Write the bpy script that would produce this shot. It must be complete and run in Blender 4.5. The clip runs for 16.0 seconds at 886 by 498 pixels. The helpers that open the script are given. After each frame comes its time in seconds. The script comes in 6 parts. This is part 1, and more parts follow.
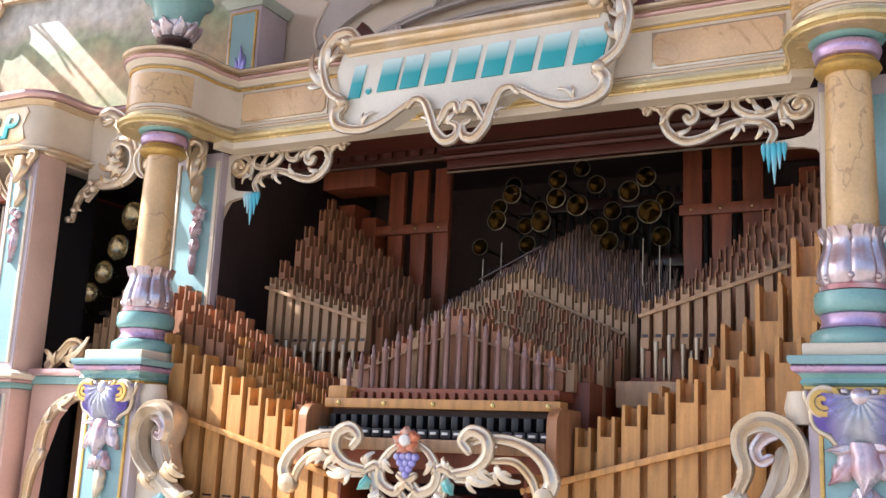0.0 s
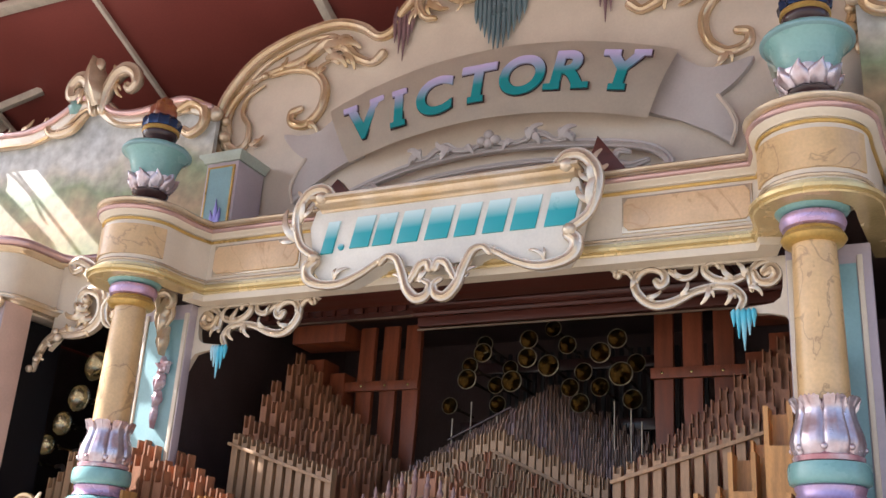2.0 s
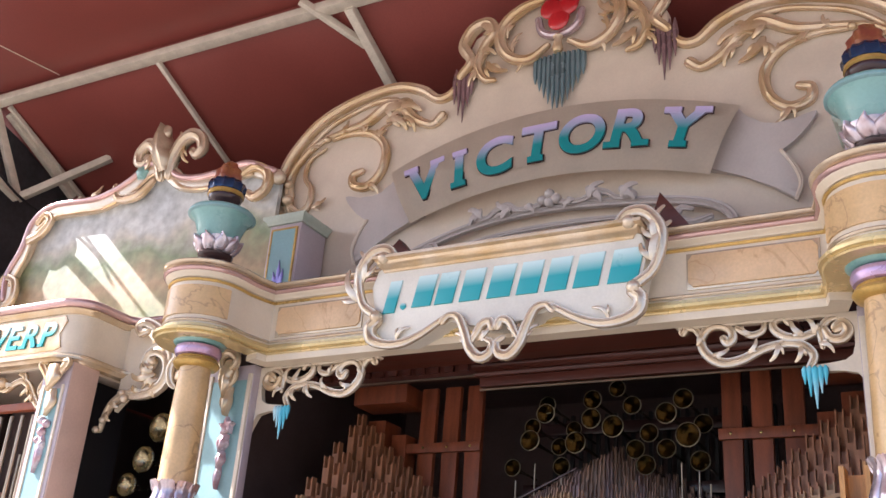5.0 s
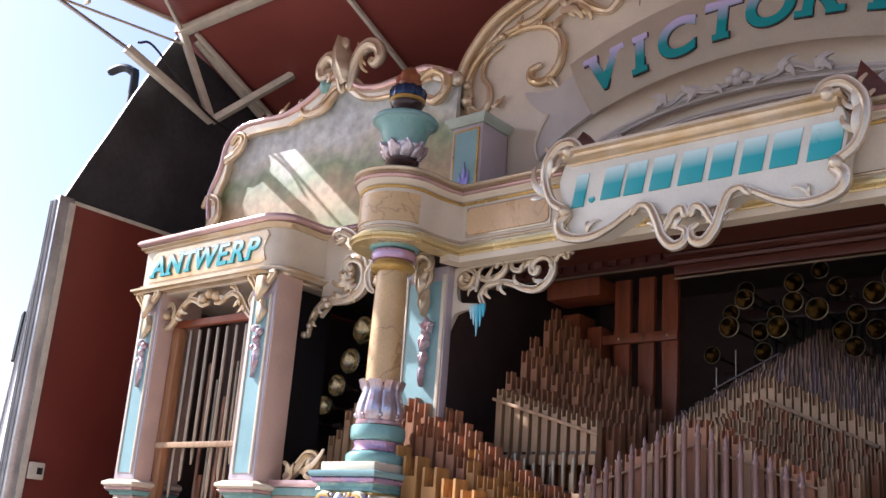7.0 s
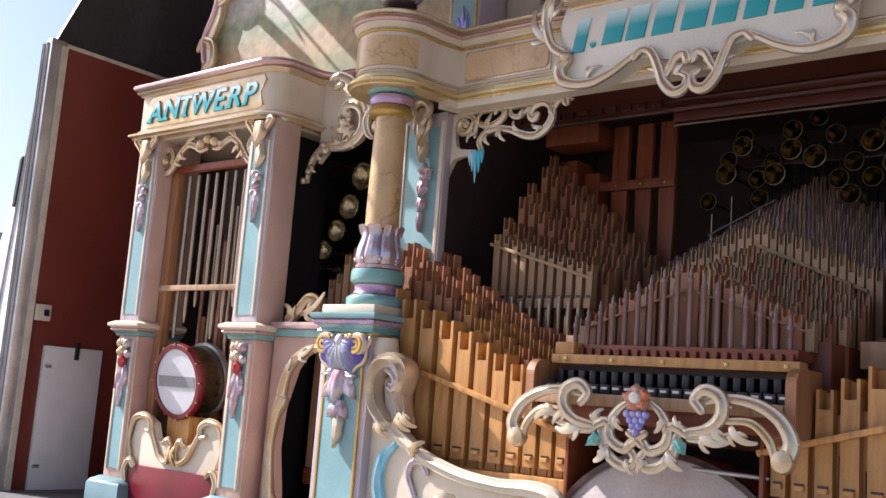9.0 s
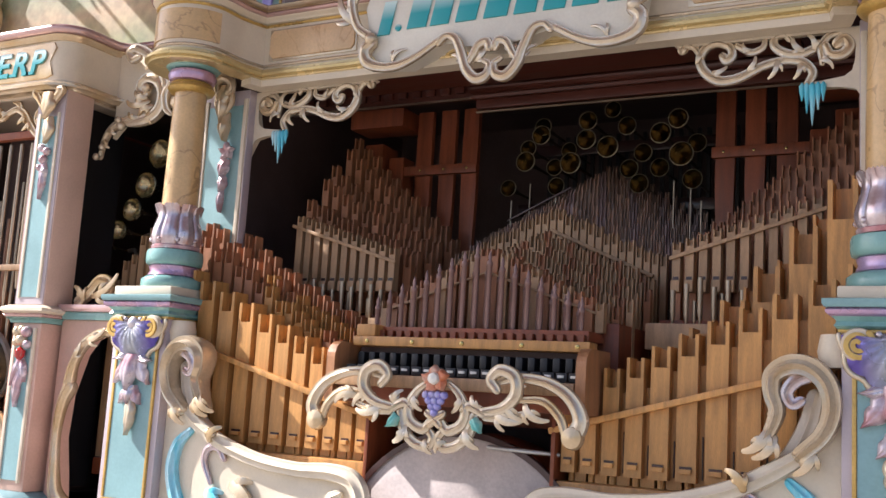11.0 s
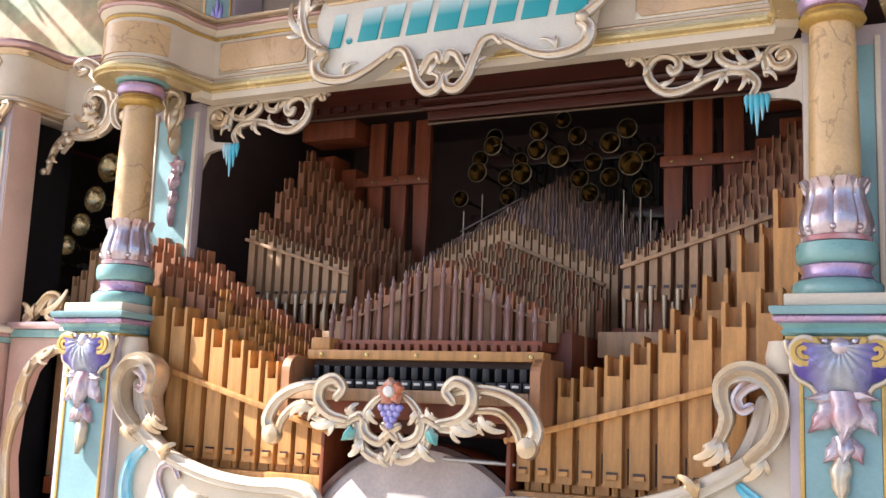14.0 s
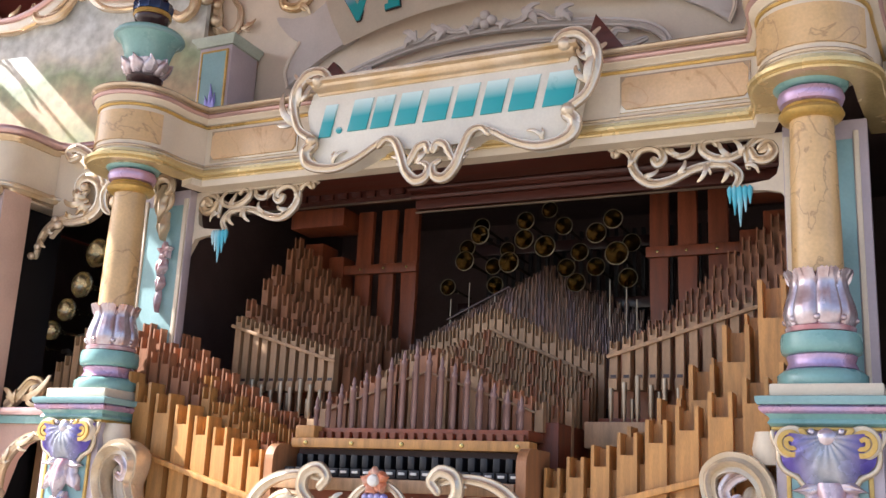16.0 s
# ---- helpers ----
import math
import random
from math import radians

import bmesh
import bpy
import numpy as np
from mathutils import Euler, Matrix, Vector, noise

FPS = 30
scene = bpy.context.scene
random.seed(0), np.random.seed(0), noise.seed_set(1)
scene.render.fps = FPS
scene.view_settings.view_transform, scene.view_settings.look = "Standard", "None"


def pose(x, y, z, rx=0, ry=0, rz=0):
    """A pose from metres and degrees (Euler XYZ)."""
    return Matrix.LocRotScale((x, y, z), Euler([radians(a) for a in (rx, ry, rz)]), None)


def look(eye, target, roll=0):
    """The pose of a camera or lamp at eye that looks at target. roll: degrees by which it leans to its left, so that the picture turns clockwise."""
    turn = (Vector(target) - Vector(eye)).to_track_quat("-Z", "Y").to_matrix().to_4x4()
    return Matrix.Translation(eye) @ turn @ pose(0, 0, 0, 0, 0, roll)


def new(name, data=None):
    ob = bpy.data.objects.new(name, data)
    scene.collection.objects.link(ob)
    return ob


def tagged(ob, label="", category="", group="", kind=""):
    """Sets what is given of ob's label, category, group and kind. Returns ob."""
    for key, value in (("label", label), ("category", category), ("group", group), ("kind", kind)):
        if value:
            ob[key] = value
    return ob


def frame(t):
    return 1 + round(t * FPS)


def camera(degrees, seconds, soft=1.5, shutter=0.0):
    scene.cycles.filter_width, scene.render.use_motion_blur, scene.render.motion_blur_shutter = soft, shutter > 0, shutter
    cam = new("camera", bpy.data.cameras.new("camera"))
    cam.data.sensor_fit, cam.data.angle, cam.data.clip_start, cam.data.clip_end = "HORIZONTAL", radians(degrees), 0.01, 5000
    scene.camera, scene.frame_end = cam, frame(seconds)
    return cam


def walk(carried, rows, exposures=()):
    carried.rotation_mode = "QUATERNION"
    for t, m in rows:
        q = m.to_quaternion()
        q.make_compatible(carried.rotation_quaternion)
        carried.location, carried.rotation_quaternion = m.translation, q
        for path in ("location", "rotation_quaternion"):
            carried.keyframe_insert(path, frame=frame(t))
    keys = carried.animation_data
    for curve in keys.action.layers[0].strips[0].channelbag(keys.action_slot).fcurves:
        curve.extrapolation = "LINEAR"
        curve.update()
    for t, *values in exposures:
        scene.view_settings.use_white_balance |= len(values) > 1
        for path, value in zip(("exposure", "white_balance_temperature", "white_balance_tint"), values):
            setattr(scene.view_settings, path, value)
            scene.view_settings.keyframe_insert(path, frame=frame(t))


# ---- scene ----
# camera: held in the hand and turned where it stands; x along the organ front, y into it, z up
cam = camera(46.68, 16.0)
PATH = [
    (0.0, pose(0.0281, -0.0010, 1.6015, 101.518, -2.606, 27.070)),
    (0.5, pose(0.0271, -0.0081, 1.6054, 102.315, -3.077, 26.233)),
    (1.0, pose(0.0262, 0.0009, 1.6180, 104.526, -3.134, 25.855)),
    (1.5, pose(0.0205, 0.0185, 1.6239, 106.999, -3.304, 25.658)),
    (2.0, pose(0.0251, 0.0227, 1.6297, 110.140, -3.467, 25.249)),
    (2.5, pose(0.0261, 0.0285, 1.6218, 112.766, -3.899, 24.140)),
    (3.0, pose(0.0249, 0.0280, 1.6242, 113.676, -3.988, 23.618)),
    (5.5, pose(-0.0072, 0.0216, 1.6038, 112.938, -4.312, 31.250)),
    (6.0, pose(-0.0190, 0.0197, 1.6053, 111.653, -4.309, 34.632)),
    (6.5, pose(-0.0251, 0.0124, 1.6024, 109.899, -4.371, 37.270)),
    (7.0, pose(-0.0215, 0.0013, 1.6002, 107.002, -4.106, 39.108)),
    (7.5, pose(-0.0230, -0.0142, 1.5942, 103.429, -3.857, 40.294)),
    (8.0, pose(-0.0194, -0.0246, 1.5971, 101.132, -3.759, 40.731)),
    (8.5, pose(-0.0181, -0.0221, 1.5919, 100.080, -4.108, 40.287)),
    (9.0, pose(-0.0129, -0.0170, 1.5953, 98.447, -4.233, 38.939)),
    (9.5, pose(-0.0058, -0.0053, 1.5956, 97.542, -4.104, 36.284)),
    (10.0, pose(-0.0104, 0.0091, 1.6001, 96.928, -3.739, 33.111)),
    (12.5, pose(-0.0094, 0.0040, 1.5513, 100.226, -3.011, 25.090)),
    (13.0, pose(-0.0100, 0.0004, 1.5759, 97.756, -2.772, 25.766)),
    (13.5, pose(-0.0038, -0.0030, 1.5873, 97.378, -2.514, 26.054)),
    (14.0, pose(-0.0037, -0.0080, 1.5988, 98.924, -2.268, 25.684)),
    (14.5, pose(-0.0014, -0.0131, 1.5966, 100.752, -2.426, 25.529)),
    (15.0, pose(0.0030, -0.0151, 1.5983, 102.135, -2.635, 25.300)),
    (15.5, pose(0.0037, -0.0152, 1.5926, 103.152, -2.635, 25.060)),
    (16.0, pose(0.0059, -0.0151, 1.5887, 103.963, -2.638, 24.934)),
]
walk(cam, PATH, exposures=[(0.0, 1.75, 5850, 15), (3.2, 1.78, 5800, 16), (5.3, 1.84, 5720, 18), (6.0, 1.80, 5700, 18), (6.5, 1.46, 5700, 18), (7.0, 1.30, 5620, 18), (10.0, 0.97, 5900, 17), (12.4, 1.70, 5980, 15), (16.0, 1.73, 5980, 15)])

# ---- world and light ----
SUN_WAY = Vector((1.0, 0.31, -0.875)).normalized()
world = bpy.data.worlds.new("world")
scene.world = world
world.use_nodes = True
wn = world.node_tree.nodes
sky = wn.new("ShaderNodeTexSky")
sky.sky_type, sky.sun_disc = "NISHITA", False
sky.dust_density = 2.5
sky.sun_elevation = math.asin(-SUN_WAY.z)
sky.sun_rotation = math.atan2(-SUN_WAY.x, -SUN_WAY.y)
world.node_tree.links.new(sky.outputs[0], wn["Background"].inputs[0])
wn["Background"].inputs[1].default_value = 0.085
sun = new("sun", bpy.data.lights.new("sun", "SUN"))
sun.data.energy, sun.data.angle, sun.data.color = 5.0, radians(0.5), (1.0, 0.93, 0.82)
sun.matrix_world = look((-6, -3, 8), Vector((-6, -3, 8)) + SUN_WAY)


# ---- materials ----
def paint(name, colour, rough=0.45, metal=0.0, vary=0.12, scale=6.0, bump=0.06, fine=90.0, second=None, stretch=(1, 1, 1), coat=0.0, each=0.0):
    """A paint, wood or metal with blotches, grain and fine relief at real size."""
    m = bpy.data.materials.new(name)
    m.use_nodes = True
    n, l = m.node_tree.nodes, m.node_tree.links
    b = n["Principled BSDF"]
    b.inputs["Metallic"].default_value = metal
    b.inputs["Coat Weight"].default_value = coat
    co = n.new("ShaderNodeTexCoord")
    mp = n.new("ShaderNodeMapping")
    mp.inputs["Scale"].default_value = stretch
    l.new(co.outputs["Object"], mp.inputs[0])
    big = n.new("ShaderNodeTexNoise")
    big.inputs["Scale"].default_value, big.inputs["Detail"].default_value = scale, 6
    small = n.new("ShaderNodeTexNoise")
    small.inputs["Scale"].default_value, small.inputs["Detail"].default_value = fine, 4
    l.new(mp.outputs[0], big.inputs[0])
    l.new(mp.outputs[0], small.inputs[0])
    ramp = n.new("ShaderNodeValToRGB")
    dark = second or tuple(c * (1 - 2.2 * vary) for c in colour)
    ramp.color_ramp.elements[0].position, ramp.color_ramp.elements[1].position = 0.32, 0.62
    ramp.color_ramp.elements[0].color = (*dark, 1)
    ramp.color_ramp.elements[1].color = (*colour, 1)
    l.new(big.outputs[0], ramp.inputs[0])
    mix = n.new("ShaderNodeMix")
    mix.data_type, mix.blend_type = "RGBA", "MULTIPLY"
    mix.inputs[0].default_value = 1.0
    l.new(ramp.outputs[0], mix.inputs[6])
    grain = n.new("ShaderNodeMapRange")
    grain.inputs["From Min"].default_value, grain.inputs["From Max"].default_value = 0.3, 0.7
    grain.inputs["To Min"].default_value, grain.inputs["To Max"].default_value = 1 - vary, 1 + vary * 0.4
    l.new(small.outputs[0], grain.inputs[0])
    last = grain.outputs[0]
    if each:
        info = n.new("ShaderNodeObjectInfo")
        r = n.new("ShaderNodeMapRange")
        r.inputs["To Min"].default_value, r.inputs["To Max"].default_value = 1 - each, 1 + each * 0.6
        l.new(info.outputs["Random"], r.inputs[0])
        mul = n.new("ShaderNodeMath")
        mul.operation = "MULTIPLY"
        l.new(last, mul.inputs[0])
        l.new(r.outputs[0], mul.inputs[1])
        last = mul.outputs[0]
    l.new(last, mix.inputs[7])
    l.new(mix.outputs[2], b.inputs["Base Color"])
    rr = n.new("ShaderNodeMapRange")
    rr.inputs["To Min"].default_value, rr.inputs["To Max"].default_value = max(0.03, rough - 0.12), min(1, rough + 0.15)
    l.new(big.outputs[0], rr.inputs[0])
    l.new(rr.outputs[0], b.inputs["Roughness"])
    bp = n.new("ShaderNodeBump")
    bp.inputs["Strength"].default_value, bp.inputs["Distance"].default_value = bump, 0.004
    l.new(small.outputs[0], bp.inputs["Height"])
    l.new(bp.outputs[0], b.inputs["Normal"])
    return m


def marbled(name, colour, vein, scale=5.0):
    """Painted imitation marble: a warm ground with thin wandering veins."""
    m = paint(name, colour, 0.35, vary=0.1, scale=scale, coat=0.2)
    n, l = m.node_tree.nodes, m.node_tree.links
    b = n["Principled BSDF"]
    old = b.inputs["Base Color"].links[0].from_socket
    co = n.new("ShaderNodeTexCoord")
    w = n.new("ShaderNodeTexNoise")
    w.inputs["Scale"].default_value, w.inputs["Detail"].default_value, w.inputs["Distortion"].default_value = scale * 0.8, 5, 1.4
    l.new(co.outputs["Object"], w.inputs[0])
    r = n.new("ShaderNodeValToRGB")
    e = r.color_ramp.elements
    e[0].position, e[0].color = 0.485, (0, 0, 0, 1)
    e[1].position, e[1].color = 0.515, (0, 0, 0, 1)
    mid = e.new(0.5)
    mid.color = (0.55, 0.55, 0.55, 1)
    l.new(w.outputs[0], r.inputs[0])
    mix = n.new("ShaderNodeMix")
    mix.data_type = "RGBA"
    l.new(r.outputs[0], mix.inputs[0])
    l.new(old, mix.inputs[6])
    mix.inputs[7].default_value = (*vein, 1)
    l.new(mix.outputs[2], b.inputs["Base Color"])
    return m


def shaded_letter(name, low, high):
    """Signwriter's blend from a deep colour at the foot to a pale one at the head of a letter."""
    m = paint(name, low, 0.3, vary=0.05, coat=0.4)
    n, l = m.node_tree.nodes, m.node_tree.links
    co = n.new("ShaderNodeTexCoord")
    sep = n.new("ShaderNodeSeparateXYZ")
    l.new(co.outputs["Generated"], sep.inputs[0])
    r = n.new("ShaderNodeValToRGB")
    e = r.color_ramp.elements
    e[0].position, e[0].color = 0.45, (*low, 1)
    e[1].position, e[1].color = 0.95, (*high, 1)
    l.new(sep.outputs[2], r.inputs[0])
    l.new(r.outputs[0], n["Principled BSDF"].inputs["Base Color"])
    return m


def landscape(name):
    """A painted view: pale sky over a low town, trees and meadow, in loose brushwork."""
    m = paint(name, (0.5, 0.5, 0.5), 0.5)
    n, l = m.node_tree.nodes, m.node_tree.links
    co = n.new("ShaderNodeTexCoord")
    sep = n.new("ShaderNodeSeparateXYZ")
    l.new(co.outputs["Object"], sep.inputs[0])
    wob = n.new("ShaderNodeTexNoise")
    wob.inputs["Scale"].default_value, wob.inputs["Detail"].default_value = 3.2, 5
    l.new(co.outputs["Object"], wob.inputs[0])
    add = n.new("ShaderNodeMath")
    add.operation = "MULTIPLY_ADD"
    add.inputs[1].default_value = 0.45
    l.new(wob.outputs[0], add.inputs[0])
    l.new(sep.outputs[2], add.inputs[2])
    r = n.new("ShaderNodeValToRGB")
    e = r.color_ramp.elements
    e[0].position, e[0].color = 0.0, (0.16, 0.17, 0.08, 1)
    e[1].position, e[1].color = 1.0, (0.50, 0.56, 0.60, 1)
    for p, c in ((0.2, (0.22, 0.24, 0.10)), (0.4, (0.42, 0.30, 0.17)), (0.55, (0.24, 0.30, 0.17)), (0.64, (0.52, 0.50, 0.42)), (0.7, (0.58, 0.60, 0.58))):
        e.new(p).color = (*c, 1)
    mr = n.new("ShaderNodeMapRange")
    mr.inputs["From Min"].default_value, mr.inputs["From Max"].default_value = 3.42, 4.6
    l.new(add.outputs[0], mr.inputs[0])
    l.new(mr.outputs[0], r.inputs[0])
    spots = n.new("ShaderNodeTexNoise")
    spots.inputs["Scale"].default_value, spots.inputs["Detail"].default_value = 16, 5
    l.new(co.outputs["Object"], spots.inputs[0])
    g = n.new("ShaderNodeMapRange")
    g.inputs["From Min"].default_value, g.inputs["From Max"].default_value = 0.3, 0.7
    g.inputs["To Min"].default_value, g.inputs["To Max"].default_value = 0.66, 1.1
    l.new(spots.outputs[0], g.inputs[0])
    mix = n.new("ShaderNodeMix")
    mix.data_type, mix.blend_type = "RGBA", "MULTIPLY"
    mix.inputs[0].default_value = 1
    l.new(r.outputs[0], mix.inputs[6])
    l.new(g.outputs[0], mix.inputs[7])
    l.new(mix.outputs[2], n["Principled BSDF"].inputs["Base Color"])
    return m


CREAM = paint("cream_paint", (0.72, 0.63, 0.49), 0.38, vary=0.045)
IVORY = paint("ivory_sign_paint", (0.74, 0.71, 0.62), 0.35, vary=0.05)
STONE = paint("warm_grey_paint", (0.66, 0.57, 0.46), 0.4, vary=0.045)
SHELLGREY = paint("grey_mauve_paint", (0.50, 0.45, 0.42), 0.38, vary=0.05)
GOLD = paint("old_gold_paint", (0.66, 0.43, 0.12), 0.30, metal=0.35, vary=0.15)
PALEGOLD = paint("pale_gold_scrollwork", (0.68, 0.55, 0.39), 0.2, metal=0.45, vary=0.1, scale=6, second=(0.56, 0.39, 0.19))
PEARL = paint("pearly_cream_scrollwork", (0.68, 0.585, 0.45), 0.2, metal=0.45, vary=0.1, scale=9, second=(0.60, 0.48, 0.33))
MARBLE = marbled("yellow_marbled_paint", (0.70, 0.47, 0.22), (0.22, 0.12, 0.05))
# gilt brightened and yellowed: light bounced from below is put into the colour
BOUNCEGILT = paint("bright_gilt_moulding", (0.72, 0.56, 0.27), 0.24, metal=0.4, vary=0.1)
JADE = paint("turquoise_leaf_paint", (0.16, 0.52, 0.47), 0.28, second=(0.45, 0.62, 0.5), scale=30)
SLATE = paint("slate_teal_paint", (0.17, 0.29, 0.31), 0.4, vary=0.08)
SAGE = paint("grey_sage_paint", (0.46, 0.52, 0.44), 0.35, vary=0.08)
PEACH = marbled("peach_marbled_paint", (0.72, 0.50, 0.28), (0.42, 0.22, 0.10), 4)
LILAC = paint("lilac_metallic_paint", (0.46, 0.36, 0.58), 0.26, metal=0.45, second=(0.62, 0.36, 0.46))
MAUVE = paint("dull_lilac_paint", (0.50, 0.43, 0.46), 0.38, vary=0.05)
ROSE = paint("rose_moulding_paint", (0.62, 0.42, 0.40), 0.18, metal=0.5, vary=0.06)
MUTEDPINK = paint("muted_salmon_paint", (0.62, 0.44, 0.36), 0.45, vary=0.06)
PINK = paint("salmon_pink_paint", (0.66, 0.42, 0.33), 0.45, vary=0.06)
TEAL = paint("sea_green_paint", (0.22, 0.42, 0.40), 0.25, vary=0.07, coat=0.3)
AQUA = paint("pale_blue_green_panel", (0.25, 0.43, 0.45), 0.4, vary=0.07)
ICE = paint("icicle_blue_paint", (0.10, 0.52, 0.68), 0.3, second=(0.55, 0.78, 0.85), scale=18, stretch=(1, 1, 0.25))
SILVER = paint("silvered_leaf", (0.66, 0.61, 0.66), 0.22, metal=0.6, second=(0.52, 0.38, 0.38), scale=16)
VIOLET = paint("violet_blue_paint", (0.28, 0.25, 0.62), 0.28, metal=0.25, second=(0.72, 0.74, 0.84), scale=9, stretch=(1, 1, 0.4))
PETAL = paint("petal_pink_paint", (0.66, 0.58, 0.62), 0.24, metal=0.3, second=(0.46, 0.20, 0.22), scale=11)
RUBY = paint("ruby_red_gloss", (0.52, 0.015, 0.02), 0.12, coat=0.8)
FLAME = paint("dark_flame_red", (0.24, 0.06, 0.035), 0.3, second=(0.34, 0.14, 0.05), scale=25)
DROP = paint("slate_blue_flute", (0.20, 0.29, 0.32), 0.28, metal=0.35)
PLUM = paint("plum_brown_drop", (0.30, 0.19, 0.20), 0.3, metal=0.3)
ORANGE = paint("burnt_orange_petal", (0.62, 0.19, 0.08), 0.3, second=(0.72, 0.5, 0.4), scale=25)
NAVY = paint("navy_blue_gloss", (0.03, 0.06, 0.14), 0.2, metal=0.4)
UMBER = paint("dark_umber_gloss", (0.06, 0.03, 0.03), 0.2)
OAK = paint("honey_pine", (0.65, 0.33, 0.10), 0.42, vary=0.16, scale=7, stretch=(6, 6, 0.7), each=0.16)
CHESTNUT = paint("chestnut_stained_wood", (0.42, 0.20, 0.09), 0.42, vary=0.16, scale=6, stretch=(6, 6, 0.7))
PALEWOOD = paint("pale_limewood", (0.50, 0.31, 0.165), 0.5, vary=0.16, scale=7, stretch=(6, 6, 0.7), each=0.2)
MAHOGANY = paint("dark_mahogany_stain", (0.10, 0.026, 0.016), 0.4, vary=0.18, scale=5, stretch=(0.7, 5, 5))
REDWOOD = paint("red_brown_stained_wood", (0.29, 0.075, 0.028), 0.45, vary=0.18, scale=5, stretch=(5, 5, 0.6), each=0.15)
BROWNWOOD = paint("brown_stained_wood", (0.46, 0.20, 0.095), 0.5, vary=0.18, scale=6, stretch=(6, 6, 0.7), each=0.25)
PURPLE = paint("mauve_brown_pipe_lacquer", (0.27, 0.155, 0.135), 0.32, metal=0.1, vary=0.1, each=0.12)
TIN = paint("dull_pipe_metal", (0.48, 0.39, 0.29), 0.33, metal=0.8, vary=0.1, each=0.15)
REED = paint("dark_reed_metal", (0.45, 0.255, 0.165), 0.36, metal=0.0, vary=0.15, each=0.45)
BRASS = paint("aged_brass", (0.55, 0.42, 0.16), 0.2, metal=0.95, vary=0.15, scale=20)
DULLBRASS = paint("tarnished_brass", (0.24, 0.185, 0.11), 0.3, metal=0.9, vary=0.2, scale=20)
BLACK = paint("black_lacquer", (0.012, 0.012, 0.015), 0.45)
KEYWHITE = paint("ivory_key_tip", (0.78, 0.76, 0.70), 0.3, vary=0.03)
DARK = paint("dark_case_interior", (0.12, 0.08, 0.075), 0.7)
REDROOF = paint("oxblood_roof_sheet", (0.25, 0.06, 0.047), 0.42, vary=0.08, scale=1.2)
REDWALL = paint("red_oxide_truck_paint", (0.20, 0.04, 0.027), 0.38, vary=0.08, scale=1.5)
TARP = paint("black_tarpaulin", (0.06, 0.06, 0.066), 0.55, vary=0.25, scale=2.0, bump=0.2, fine=30)
STEEL = paint("galvanised_steel", (0.55, 0.55, 0.54), 0.35, metal=0.7)
CREAMSTEEL = paint("dirty_cream_steel_paint", (0.66, 0.60, 0.49), 0.45, vary=0.08, scale=14)
WHITE = paint("white_painted_metal", (0.80, 0.80, 0.78), 0.4, vary=0.04)
GREYPLASTIC = paint("grey_plastic", (0.32, 0.32, 0.33), 0.5)
CRIMSON = paint("crimson_paint", (0.20, 0.008, 0.02), 0.35)
BASSHEAD = paint("weathered_calfskin", (0.54, 0.465, 0.44), 0.5, vary=0.12, scale=5)
# rim brass lightened: the glint on the bell edges is put into the colour
GLINTBRASS = paint("bright_rim_brass", (0.62, 0.55, 0.38), 0.45, metal=0.7, vary=0.1, scale=20)
# bell brass darkened: the gloom inside the bells is put into the colour
SHADEDBRASS = paint("dark_polished_brass", (0.2, 0.145, 0.065), 0.14, metal=0.95, vary=0.15, scale=20)
SIDEBRASS = paint("silvery_worn_brass", (0.46, 0.39, 0.24), 0.24, metal=0.95, vary=0.2, scale=20)
DRUMHEAD = paint("drum_skin", (0.74, 0.74, 0.76), 0.45, vary=0.06)
ASPHALT = paint("pale_concrete_paving", (0.36, 0.32, 0.27), 0.85, vary=0.2, scale=0.8, bump=0.5, fine=120)
DECK = paint("trailer_deck_boards", (0.11, 0.10, 0.095), 0.7, vary=0.2)
SIGNTEAL = shaded_letter("teal_to_white_letter", (0.0, 0.30, 0.33), (0.62, 0.80, 0.80))
VICTEAL = shaded_letter("teal_to_lilac_letter", (0.0, 0.22, 0.24), (0.48, 0.40, 0.62))
SHELLBLEND = paint("violet_to_pearl_shell", (0.66, 0.70, 0.82), 0.24, metal=0.3, second=(0.80, 0.80, 0.82), scale=14)
sn, sl = SHELLBLEND.node_tree.nodes, SHELLBLEND.node_tree.links
sc, sp = sn.new("ShaderNodeTexCoord"), sn.new("ShaderNodeSeparateXYZ")
sl.new(sc.outputs["Generated"], sp.inputs[0])
away, half_x, ramp, blend = sn.new("ShaderNodeMath"), sn.new("ShaderNodeMath"), sn.new("ShaderNodeValToRGB"), sn.new("ShaderNodeMix")
half_x.operation, away.operation = "SUBTRACT", "ABSOLUTE"
half_x.inputs[1].default_value = 0.5
sl.new(sp.outputs[0], half_x.inputs[0])
sl.new(half_x.outputs[0], away.inputs[0])
sl.new(away.outputs[0], ramp.inputs[0])
ramp.color_ramp.elements[0].position, ramp.color_ramp.elements[1].position = 0.08, 0.34
ramp.color_ramp.elements[0].color, ramp.color_ramp.elements[1].color = (1, 1, 1, 1), (0.30, 0.22, 0.78, 1)
blend.data_type, blend.blend_type = "RGBA", "MULTIPLY"
blend.inputs[0].default_value = 1
base = sn["Principled BSDF"].inputs["Base Color"]
sl.new(base.links[0].from_socket, blend.inputs[6])
sl.new(ramp.outputs[0], blend.inputs[7])
sl.new(blend.outputs[2], base)
LAND = landscape("painted_landscape")


# ---- building helpers ----
def thing(name, label, category, group="", kind="", at=(0, 0, 0)):
    ob = new(name)
    ob.location = at
    return tagged(ob, label, category, group, kind)


